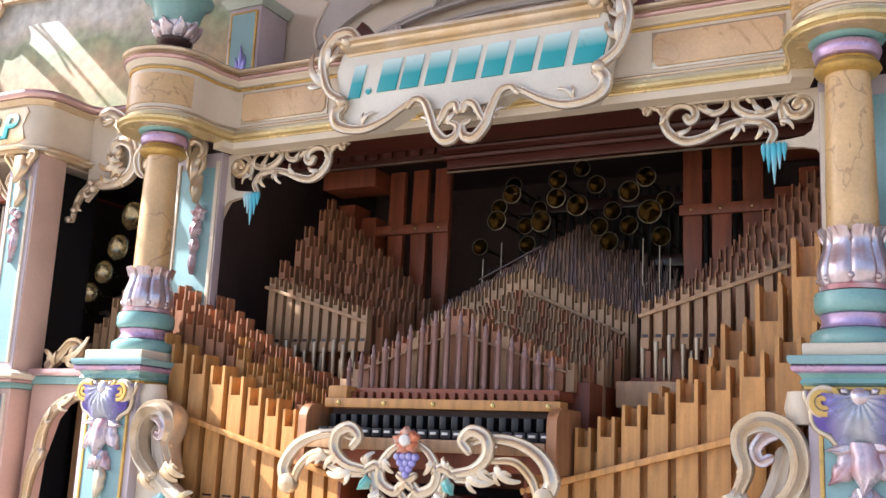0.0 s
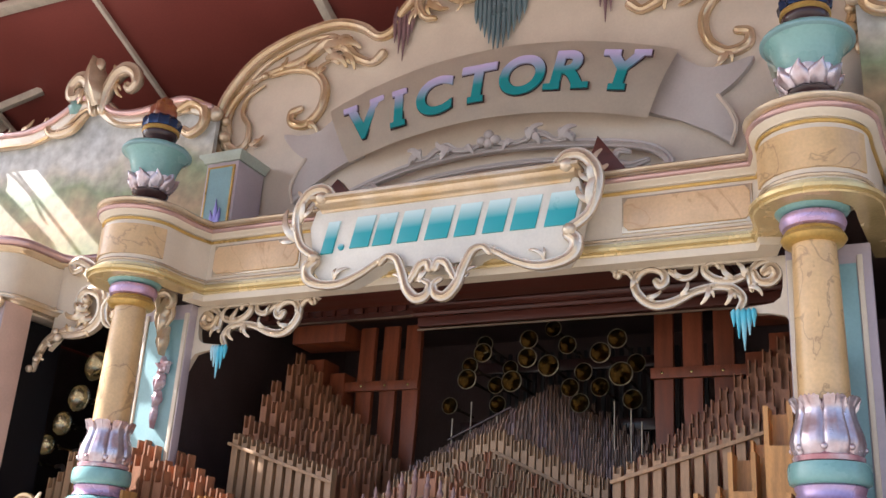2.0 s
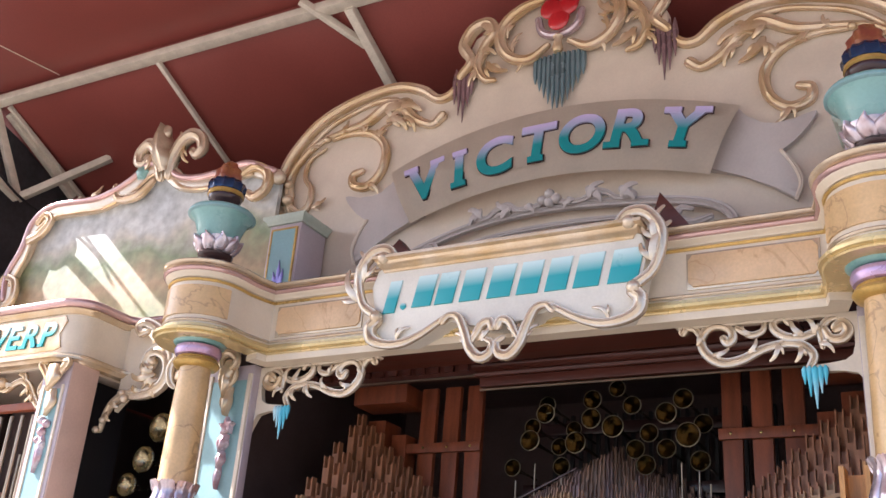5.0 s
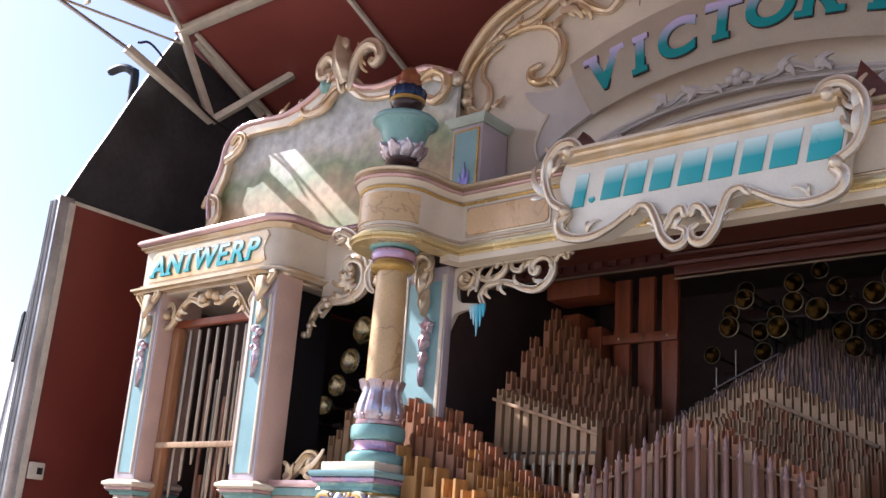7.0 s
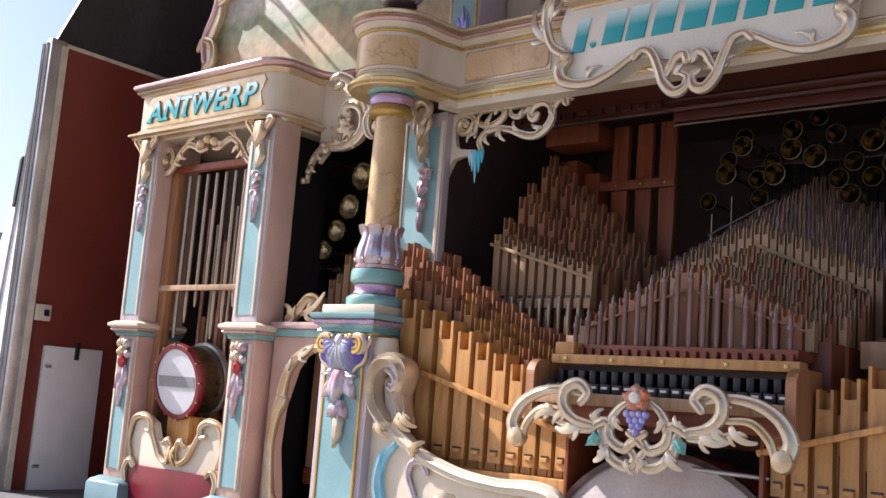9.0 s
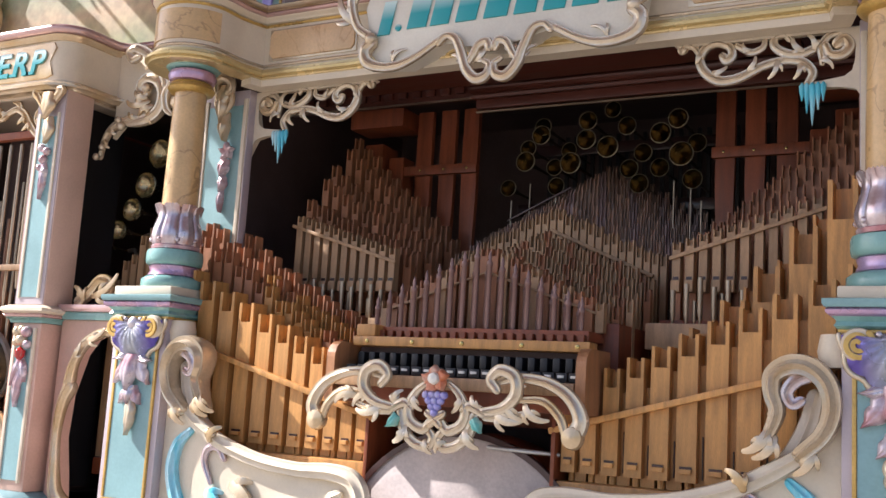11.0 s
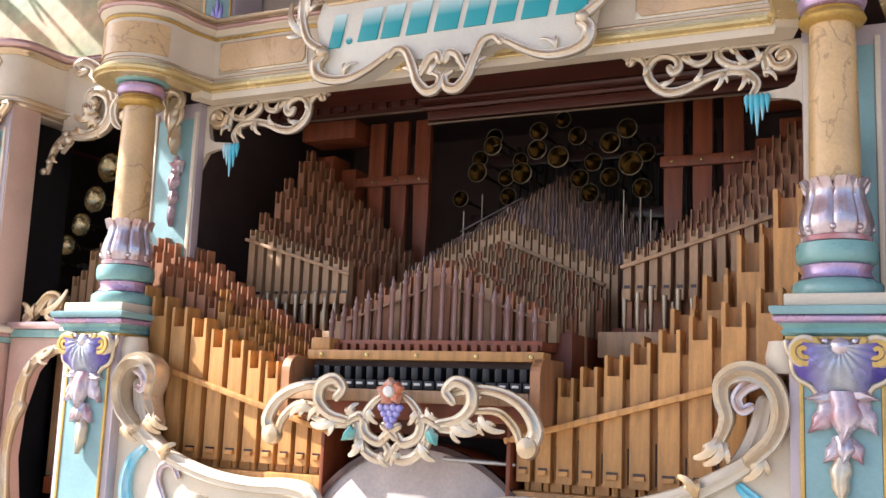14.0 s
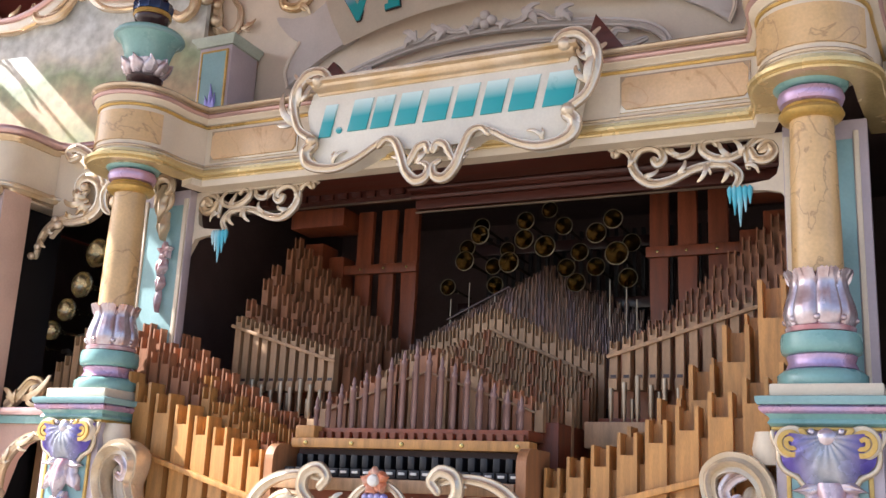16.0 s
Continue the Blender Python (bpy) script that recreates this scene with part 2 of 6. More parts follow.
def part(name, bm, material, parent=None, label="", smooth=True):
    me = bm
    if isinstance(bm, bmesh.types.BMesh):
        bmesh.ops.recalc_face_normals(bm, faces=bm.faces)
        me = bpy.data.meshes.new(name)
        bm.to_mesh(me)
        bm.free()
        if smooth:
            for p in me.polygons:
                p.use_smooth = True
            me.set_sharp_from_angle(angle=radians(52))
        me.materials.append(material)
    ob = new(name, me)
    ob.parent = parent
    if label:
        ob["label"] = label
    return ob


def bx(x0, x1, y0, y1, z0, z1, bevel=0.0, bm=None):
    bm = bm or bmesh.new()
    got = bmesh.ops.create_cube(bm, size=1, matrix=Matrix.LocRotScale(((x0 + x1) / 2, (y0 + y1) / 2, (z0 + z1) / 2), None, (x1 - x0, y1 - y0, z1 - z0)))
    if bevel:
        es = {e for v in got["verts"] for e in v.link_edges}
        bmesh.ops.bevel(bm, geom=list(es), offset=bevel, segments=2, affect="EDGES", profile=0.6)
    return bm


def lathe(profile, n=24, at=(0, 0, 0), axis="z", bm=None, flute=0.0, lobes=0, cap=True):
    """A turned solid from (radius, height) pairs."""
    bm = bm or bmesh.new()
    rings = []
    for r, h in profile:
        ring = []
        for i in range(n):
            a = 2 * math.pi * i / n
            q = r * (1 + flute * math.cos(lobes * a)) if lobes else r
            p = (q * math.cos(a), q * math.sin(a), h)
            if axis == "y":
                p = (p[0], h, p[1])
            elif axis == "x":
                p = (h, p[0], p[1])
            ring.append(bm.verts.new(Vector(p) + Vector(at)))
        rings.append(ring)
    for a, b in zip(rings, rings[1:]):
        for i in range(n):
            bm.faces.new((a[i], a[(i + 1) % n], b[(i + 1) % n], b[i]))
    if cap:
        for ring in (rings[0], rings[-1]):
            bm.faces.new(ring)
    else:
        for i in range(n):
            bm.faces.new((rings[-1][i], rings[-1][(i + 1) % n], rings[0][(i + 1) % n], rings[0][i]))
    return bm


def prism(outline, y0, y1, bevel=0.0, bm=None):
    """A flat board cut to an (x, z) outline, from y0 (front) to y1 (back)."""
    bm = bm or bmesh.new()
    f = [bm.verts.new((x, y0, z)) for x, z in outline]
    b = [bm.verts.new((x, y1, z)) for x, z in outline]
    front = bm.faces.new(f)
    bm.faces.new(b[::-1])
    for i in range(len(f)):
        j = (i + 1) % len(f)
        bm.faces.new((f[i], b[i], b[j], f[j]))
    if bevel:
        bmesh.ops.bevel(bm, geom=list(front.edges), offset=bevel, segments=2, affect="EDGES", profile=0.6)
    return bm


def smooth_line(pts, steps=6, closed=False):
    """Catmull-Rom through the given points."""
    pts = [Vector(p) for p in pts]
    out, n = [], len(pts)
    for i in range(n if closed else n - 1):
        p0 = pts[i - 1] if closed or i else pts[0] * 2 - pts[1]
        p1, p2 = pts[i], pts[(i + 1) % n]
        p3 = pts[(i + 2) % n] if closed or i + 2 < n else p2 * 2 - p1
        for k in range(steps):
            t = k / steps
            out.append(0.5 * (2 * p1 + (p2 - p0) * t + (2 * p0 - 5 * p1 + 4 * p2 - p3) * t * t + (3 * p1 - p0 - 3 * p2 + p3) * t ** 3))
    if not closed:
        out.append(pts[-1])
    return out


def sweep(pts, radii, n=8, flat=1.0, bm=None, groove=0.0):
    """A tapering rod along 3D points with rounded ends; flat squeezes it in y; groove hollows its front between two ridges."""
    bm = bm or bmesh.new()
    pts = [Vector(p) for p in pts]
    m = len(pts)
    stations = []
    for i, p in enumerate(pts):
        u = i / (m - 1) * (len(radii) - 1)
        k = min(int(u), len(radii) - 2)
        stations.append((p, (pts[min(i + 1, m - 1)] - pts[max(i - 1, 0)]).normalized(), radii[k] + (radii[k + 1] - radii[k]) * (u - k)))
    first, last = stations[0], stations[-1]
    head = [(first[0] - first[1] * first[2] * a, first[1], first[2] * b) for a, b in ((0.9, 0.35), (0.55, 0.8))]
    tail = [(last[0] + last[1] * last[2] * a, last[1], last[2] * b) for a, b in ((0.55, 0.8), (0.9, 0.35))]
    rings = []
    for p, t, r in head + stations + tail:
        side = t.cross(Vector((0, 1, 0)))
        side = side.normalized() if side.length > 1e-4 else Vector((1, 0, 0))
        up = side.cross(t).normalized()
        ring = []
        for j in range(n):
            a = 2 * math.pi * j / n
            q = r
            if groove:
                off = abs((a - 1.5 * math.pi + math.pi) % (2 * math.pi) - math.pi)
                if n > 16:
                    q = r * (1 - groove * math.exp(-((off - 0.5) / 0.22) ** 2) + 0.2 * groove * math.exp(-((off - 1.05) / 0.3) ** 2))
                else:
                    q = r * (1 - groove * math.exp(-(off / 0.42) ** 2) + 0.3 * groove * math.exp(-((off - 0.95) / 0.35) ** 2))
            ring.append(bm.verts.new(p + side * q * math.cos(a) + up * q * math.sin(a) * flat))
        rings.append(ring)
    for a, b in zip(rings, rings[1:]):
        for j in range(n):
            bm.faces.new((a[j], a[(j + 1) % n], b[(j + 1) % n], b[j]))
    bm.faces.new(rings[0])
    bm.faces.new(rings[-1])
    return bm


def vine(xz, y, radii, bm=None, steps=6, n=20, flat=0.95, lift=0.0):
    """Scrollwork: a tapering rod through (x, z) points in the plane y; lift bows it forward."""
    line = smooth_line([(x, 0, z) for x, z in xz], steps)
    m = len(line) - 1
    line = [Vector((p.x, y - lift * math.sin(math.pi * i / m), p.z)) for i, p in enumerate(line)]
    return sweep(line, radii, n, flat, bm, groove=0.42)


def volute(cx, cz, r, start, turns, shrink=0.2, count=10):
    """(x, z) points of a spiral that runs inwards; angles in degrees, turns signed."""
    out = []
    for i in range(count + 1):
        t = i / count
        a = radians(start + 360 * turns * t)
        q = r * (1 - (1 - shrink) * t)
        out.append((cx + q * math.cos(a), cz + q * math.sin(a)))
    return out


def leaf(root, tip, width, y, bm=None, curl=0.0, lobes=3, thick=0.012):
    """A carved acanthus leaf: a veined, lobed blade from root to tip whose point curls forward."""
    bm = bm or bmesh.new()
    root, tip = Vector((root[0], 0, root[1])), Vector((tip[0], 0, tip[1]))
    d = tip - root
    s = Vector((d.z, 0, -d.x)).normalized()
    n = 8 * lobes
    cross = ((-1, 0.05), (-0.86, 0.42), (-0.6, 0.78), (-0.3, 0.95), (-0.08, 0.86), (0.08, 0.86), (0.3, 0.95), (0.6, 0.78), (0.86, 0.42), (1, 0.05))
    rows = []
    for i in range(n + 1):
        t = i / n
        body = (0.35 + 0.65 * math.sin(math.pi * min(1, t * 0.8 + 0.14))) * (1 - t ** 3) ** 0.8
        w = width * max(0.05, body * (0.76 + 0.24 * abs(math.sin(math.pi * lobes * (t * 0.9 + 0.25)))))
        bow = curl or 0.25 * math.sin(root.x * 37.0 + root.z * 53.0)
        mid = root + d * t + s * bow * math.sin(math.pi * t) * width
        fw = thick * (0.8 + 1.1 * math.sin(math.pi * t) + 0.9 * t ** 3)
        rows.append([bm.verts.new(mid + s * w * k + Vector((0, y - fw * h, 0))) for k, h in cross])
    for a, b in zip(rows, rows[1:]):
        for k in range(9):
            bm.faces.new((a[k], a[k + 1], b[k + 1], b[k]))
    back = [[bm.verts.new((v.co.x, y + thick * 0.4, v.co.z)) for v in (r[0], r[-1])] for r in rows]
    for (a, b), (ra, rb) in zip(zip(back, back[1:]), zip(rows, rows[1:])):
        bm.faces.new((a[0], b[0], rb[0], ra[0]))
        bm.faces.new((a[1], ra[-1], rb[-1], b[1]))
        bm.faces.new((a[0], a[1], b[1], b[0]))
    return bm


def spray(root, tip, width, y, bm=None, lobes=3, thick=0.0):
    """A carved acanthus tip: one curling blade with shorter side tips that branch off and taper to fine points."""
    bm = bm or bmesh.new()
    d = Vector((tip[0] - root[0], tip[1] - root[1]))
    ang, length = math.atan2(d.y, d.x), d.length
    turn = 1 if math.sin(root[0] * 91.0 + root[1] * 57.0) > 0 else -1
    bend = 1.35

    def blade(x, z, a, reach, w, sgn):
        pts, tilt = [], a - sgn * bend * 0.5
        for i in range(8):
            t = i / 7
            pts.append(Vector((x, y - 0.35 * width * math.sin(math.pi * t), z)))
            x, z, tilt = x + reach / 7 * math.cos(tilt), z + reach / 7 * math.sin(tilt), tilt + sgn * bend / 7
        sweep(pts, [w * 0.8, w, w * 1.05, w, w * 0.92, w * 0.8, w * 0.64, w * 0.45], 10, 0.8, bm, groove=0.35)
        return pts
    main = blade(root[0], root[1], ang, length * 1.05, width * 0.5, turn)
    for k in range(1, lobes):
        p = main[k]
        out = -turn if k % 2 else turn
        blade(p.x, p.z, ang + turn * bend * (k / 7 - 0.5) + out * 0.5, length * (0.5 - 0.1 * (k // 2)), width * 0.36, -out)
    return bm


def run(plan, profile, bm=None, closed=False):
    """A moulding: a profile of (out, z) pairs run along an (x, y) plan line; out is to the right of the way."""
    bm = bm or bmesh.new()
    m = len(plan)
    cols = []
    for i, p in enumerate(plan):
        a = Vector(plan[i]) - Vector(plan[i - 1]) if i else Vector(plan[1]) - Vector(plan[0])
        b = Vector(plan[i + 1]) - Vector(plan[i]) if i + 1 < m else a
        a, b = a.normalized(), b.normalized()
        na, nb = Vector((a.y, -a.x)), Vector((b.y, -b.x))
        nn = (na + nb)
        nn = nn / max(0.5, nn.length_squared / 2) if nn.length > 1e-6 else na
        cols.append([bm.verts.new((p[0] + nn.x * o, p[1] + nn.y * o, z)) for o, z in profile])
    for a, b in zip(cols, cols[1:]):
        for k in range(len(profile)):
            j = (k + 1) % len(profile)
            bm.faces.new((a[k], a[j], b[j], b[k]))
    bm.faces.new(cols[0])
    bm.faces.new(cols[-1][::-1])
    return bm


def arc(cx, cy, r, a0, a1, n=8):
    return [(cx + r * math.cos(radians(a0 + (a1 - a0) * i / n)), cy + r * math.sin(radians(a0 + (a1 - a0) * i / n))) for i in range(n + 1)]


MID = -1.75


def mirror(x):
    return 2 * MID - x


def flipped(ob):
    """The mirror image of a thing about the organ's middle, with meshes of its own."""
    made = {}
    for o in (ob, *ob.children_recursive):
        c = o.copy()
        scene.collection.objects.link(c)
        made[o] = c
        if o.data:
            c.data = o.data.copy()
            bm = bmesh.new()
            bm.from_mesh(c.data)
            for v in bm.verts:
                v.co.x = 2 * MID - v.co.x
            bmesh.ops.reverse_faces(bm, faces=bm.faces)
            bm.to_mesh(c.data)
            bm.free()
        if o.parent in made:
            c.parent = made[o.parent]
    return made[ob]


# ---- ground, truck and roof ----
part("ground", bx(-400, 400, -400, 400, -0.3, 0.0), ASPHALT)
tagged(bpy.data.objects["ground"], "pale concrete yard under the organ truck", "ground", kind="structure")
WALLX = -5.9
floor = part("trailer_floor", bx(WALLX - 0.32, 2.6, 3.16, 6.6, 0.72, 0.86, 0.01), DECK)
tagged(floor, "dull boarded trailer deck carrying the organ", "floor", kind="structure")
skirt = part("trailer_skirt", bx(WALLX - 0.32, 2.6, 3.2, 3.24, 0.25, 0.72), WHITE)
tagged(skirt, "white sheet metal skirt below the trailer deck", "skirt", kind="structure")
wall = part("wall_left", bx(WALLX - 0.06, WALLX, 3.24, 6.6, 0.86, 3.63), REDWALL)
tagged(wall, "red oxide painted inner end wall of the truck", "wall", kind="structure")
wallb = part("wall_back", bx(WALLX - 0.25, 2.6, 6.55, 6.6, 0.86, 4.12), DARK)
tagged(wallb, "dark back wall of the truck body", "wall", kind="structure")
wallr = part("wall_right", bx(2.55, 2.6, 3.24, 6.55, 0.86, 3.63), REDWALL)
tagged(wallr, "red oxide painted inner end wall of the truck", "wall", kind="structure")
trim = part("trim", bx(WALLX - 0.005, WALLX + 0.004, 3.24, 6.5, 3.625, 3.65), CREAMSTEEL)
tagged(trim, "dirty cream steel capping along the end wall", "trim", kind="structure")
post = thing("corner_post", "aluminium corner post on the edge of the red truck wall", "post", kind="structure")
part("profile", bx(WALLX - 0.05, WALLX + 0.012, 3.13, 3.235, 0.75, 3.66, 0.012), STEEL, post)
part("cover_strip", bx(WALLX - 0.1, WALLX - 0.052, 3.15, 3.235, 0.75, 3.64, 0.01), WHITE, post)
part("seal", bx(WALLX + 0.013, WALLX + 0.03, 3.2, 3.236, 0.75, 3.62), CREAMSTEEL, post)
for dx in (0.018, 0.034, 0.066, 0.084):
    part("seam", bx(WALLX - dx - 0.004, WALLX - dx, 3.122, 3.151, 0.76, 3.63), GREYPLASTIC, post)
fair = thing("outer_panel", "white outer side panel of the truck with a dark grip slot", "panel", kind="structure")
part("sheet", prism([(WALLX - 0.102, 3.62), (WALLX - 0.102, 0.4), (-6.95, 0.4), (-6.24, 2.47), (-6.03, 3.2)], 3.17, 3.22, 0.006), WHITE, fair)
part("grip_slot", prism([(-6.125, 2.9), (-6.1, 2.92), (-6.12, 2.62), (-6.15, 2.6)], 3.15, 3.169), BLACK, fair)
part("joint_strip", prism([(-6.06, 3.3), (-6.05, 3.3), (-6.3, 0.5), (-6.312, 0.5)], 3.16, 3.169), GREYPLASTIC, fair)

# roof: the back sheet slopes down to the rear, the front sheet is folded out level
roof_plan = [(3.8, 5.15), (6.62, 3.93), (6.62, 3.98), (3.8, 5.2)]
bm = bmesh.new()
for x in (WALLX - 0.07, 2.6):
    for y, z in roof_plan:
        bm.verts.new((x, y, z))
bm.verts.ensure_lookup_table()
v = bm.verts
for a in range(4):
    b = (a + 1) % 4
    bm.faces.new((v[a], v[b], v[4 + b], v[4 + a]))
bm.faces.new((v[0], v[1], v[2], v[3]))
bm.faces.new((v[4], v[5], v[6], v[7]))
tagged(part("ceiling_back", bm, REDROOF), "oxblood red underside of the lifted truck roof", "ceiling", kind="structure")
bm = bx(WALLX, 2.6, 0.2, 3.8, 5.2, 5.25)
for v in bm.verts:
    v.co.z += (v.co.y - 3.8) * 0.08
tagged(part("ceiling_front", bm, REDROOF), "oxblood red underside of the folded out roof flap", "ceiling", kind="structure")
edge = [(3.17, 3.64), (3.30, 3.96), (3.39, 4.16), (3.54, 4.53), (3.72, 4.93), (3.80, 5.10), (4.15, 4.99), (6.6, 3.95), (6.6, 3.64)]
bm = bmesh.new()
fr = [bm.verts.new((WALLX - 0.02, y, z)) for y, z in edge]
bk = [bm.verts.new((WALLX - 0.05, y, z)) for y, z in edge]
bm.faces.new(fr)
bm.faces.new(bk[::-1])
for i in range(len(edge)):
    j = (i + 1) % len(edge)
    bm.faces.new((fr[i], fr[j], bk[j], bk[i]))
tagged(part("side_tarpaulin", bm, TARP), "black tarpaulin closing the end under the raised roof", "tarpaulin", kind="structure")


def bar(parent, name, a, b, w, mat, d=None):
    """A straight steel bar of width w between two points."""
    a, b = Vector(a), Vector(b)
    bm = bx(-w / 2, w / 2, -(d or w) / 2, (d or w) / 2, 0, (b - a).length, 0.004)
    bmesh.ops.transform(bm, matrix=Matrix.Translation(a) @ (b - a).to_track_quat("Z", "X").to_matrix().to_4x4(), verts=bm.verts)
    return part(name, bm, mat, parent)


SHELL = Matrix.Translation((0, 0, 1.6)) @ Matrix.Scale(1.039, 4) @ Matrix.Translation((0, 0, -1.6))


def widen(*names):
    """Set the truck shell out from the organ: the drawn sizes stand for a truck a little smaller."""
    for ob in [o for o in scene.objects if o.name.split(".")[0] in names]:
        for o in (ob, *ob.children_recursive):
            if o.data:
                o.data.transform(SHELL)


truss = thing("roof_frame", "cream painted steel lifting frame under the red roof", "roof frame")
J = Vector((-5.87, 3.8, 5.13))
bar(truss, "cross_beam", J, (2.5, 3.8, 5.11), 0.05, CREAMSTEEL, 0.075)
for x in (-4.37, -2.94, -1.4, 0.2):
    bar(truss, "rafter", (x, 3.82, 5.1), (x, 6.5, 3.96), 0.03 if x < -4 else 0.055, CREAMSTEEL)
bar(truss, "fork", (-3.2, 3.7, 5.14), (-2.96, 4.05, 5.0), 0.04, CREAMSTEEL)
bar(truss, "side_rail", (-5.87, 3.78, 5.18), (-5.87, 0.4, 4.91), 0.024, CREAMSTEEL)
bar(truss, "side_rail", (-5.87, 3.84, 5.04), (-5.87, 0.4, 4.64), 0.016, CREAMSTEEL)
for y in (3.05, 2.8, 2.3, 1.7, 1.1):
    bar(truss, "web", (-5.87, y, 5.07 - 0.116 * (3.84 - y)), (-5.87, y, 5.165 - 0.081 * (3.78 - y)), 0.05, CREAMSTEEL, 0.02)
bar(truss, "brace", J, (-4.6, 2.3, 5.05), 0.026, CREAMSTEEL)
bar(truss, "wire", (-5.36, 2.54, 5.09), (-5.2, 3.76, 5.17), 0.007, CREAMSTEEL)
F = Vector((-5.78, 4.1, 4.52))
bar(truss, "strut", J, F, 0.05, CREAMSTEEL)
bar(truss, "strut", J + Vector((0.05, 0.1, -0.04)), (-5.75, 4.52, 4.72), 0.05, CREAMSTEEL)
bar(truss, "strut", J + Vector((0.1, 0.05, -0.02)), (-5.72, 4.62, 4.72), 0.03, CREAMSTEEL)
bar(truss, "arm", F, (-5.3, 4.4, 4.9), 0.05, CREAMSTEEL)
ram = thing("gas_strut", "thin steel gas strut propping the raised roof", "gas strut")
bar(ram, "cylinder", F, (-5.8, 3.35, 4.77), 0.055, CREAMSTEEL)
bar(ram, "rod", (-5.8, 3.35, 4.77), (-5.86, 2.8, 4.92), 0.022, STEEL)
tagged(part("cable", sweep(smooth_line([(-5.75, 3.4, 4.82), (-5.72, 3.5, 4.83), (-5.7, 3.8, 4.62), (-5.72, 4.1, 4.5), (-5.7, 4.5, 4.45)], 5), [0.009, 0.009], 6), BLACK), "black hose slung along the roof strut", "cable")
widen("wall_left", "trim", "corner_post", "outer_panel", "ceiling_back", "ceiling_front", "side_tarpaulin", "roof_frame", "gas_strut", "cable")

# ---- organ case ----
case = thing("organ_case", "dark wooden case closing the organ behind its front", "organ case", kind="structure")
part("back_board", bx(-5.3, 1.8, 5.75, 5.8, 0.86, 3.6), DARK, case)
part("top_board", bx(-3.6, 0.1, 3.95, 5.74, 3.30, 3.335), DARK, case)
part("side_board", bx(-3.55, -3.5, 4.15, 5.74, 0.87, 3.29), DARK, case)
part("side_board", bx(0.0, 0.05, 4.15, 5.74, 0.87, 3.29), DARK, case)
part("base_board", bx(-3.49, -0.01, 4.1, 5.74, 0.87, 1.3), DARK, case)
part("top_board", bx(-5.25, -3.62, 3.95, 5.74, 3.24, 3.27), DARK, case)
part("side_board", bx(-5.27, -5.24, 3.75, 5.74, 0.87, 3.22), DARK, case)
part("top_board", bx(0.12, 1.75, 3.95, 5.74, 3.24, 3.27), DARK, case)


# ---- entablature over the middle ----
def block_plan(sign):
    """Plan line round one column block, from the wing to the middle beam."""
    cx = -3.225
    pts = [(-3.9, 3.84), (-3.43, 3.84), (-3.407, 3.5)] + arc(cx, 3.42, 0.18, 180, 360, 14) + smooth_line([(cx + 0.18, 3.45, 0), (cx + 0.186, 3.53, 0), (cx + 0.217, 3.64, 0)], 5)
    return [(p[0], p[1]) for p in pts]


left_plan = block_plan(1)
right_plan = [(mirror(x), y) for x, y in left_plan][::-1]
front_plan = left_plan + right_plan
ent = thing("entablature", "cream and gold entablature bowed out over two columns", "entablature")
# gilt moulding whose colour also holds the warm bounce light
part("lower_moulding", run(front_plan, [(-0.06, 2.998), (0.026, 2.998), (0.03, 3.004), (0.026, 3.01), (0.04, 3.014), (0.042, 3.026), (0.026, 3.034), (0.012, 3.04), (0.012, 3.052), (-0.06, 3.052)]), BOUNCEGILT, ent)
part("frieze", run(front_plan, [(-0.05, 3.052), (0.0, 3.052), (0.0, 3.275), (-0.05, 3.275)]), CREAM, ent)
part("bead", run(front_plan, [(-0.02, 3.064), (0.006, 3.064), (0.01, 3.07), (0.006, 3.076), (-0.02, 3.076)]), PEARL, ent)
part("bead", run(front_plan, [(-0.02, 3.256), (0.008, 3.256), (0.012, 3.262), (0.008, 3.268), (-0.02, 3.268)]), GOLD, ent)
part("upper_moulding", run(front_plan, [(-0.06, 3.275), (0.008, 3.275), (0.014, 3.284), (0.026, 3.29), (0.03, 3.297), (-0.06, 3.297)]), CREAM, ent)
part("rose_moulding", run(front_plan, [(-0.06, 3.297), (0.03, 3.297), (0.039, 3.302), (0.043, 3.309), (0.039, 3.316), (0.03, 3.321), (-0.06, 3.321)]), ROSE, ent)
part("rose_moulding", run(front_plan, [(-0.06, 3.321), (0.032, 3.321), (0.038, 3.326), (0.032, 3.331), (-0.06, 3.331)]), PALEGOLD, ent)
part("capping", run(front_plan, [(-0.12, 3.331), (0.034, 3.331), (0.046, 3.337), (0.05, 3.344), (0.044, 3.351), (-0.12, 3.352)]), PEARL, ent)
part("soffit", bx(-2.86, -0.64, 3.66, 3.95, 2.985, 3.0), MAHOGANY, ent)
part("fascia", run(left_plan[-4:] + right_plan[:4], [(-0.06, 2.968), (0.016, 2.968), (0.02, 2.985), (0.02, 2.998), (-0.06, 2.998)]), CREAM, ent)
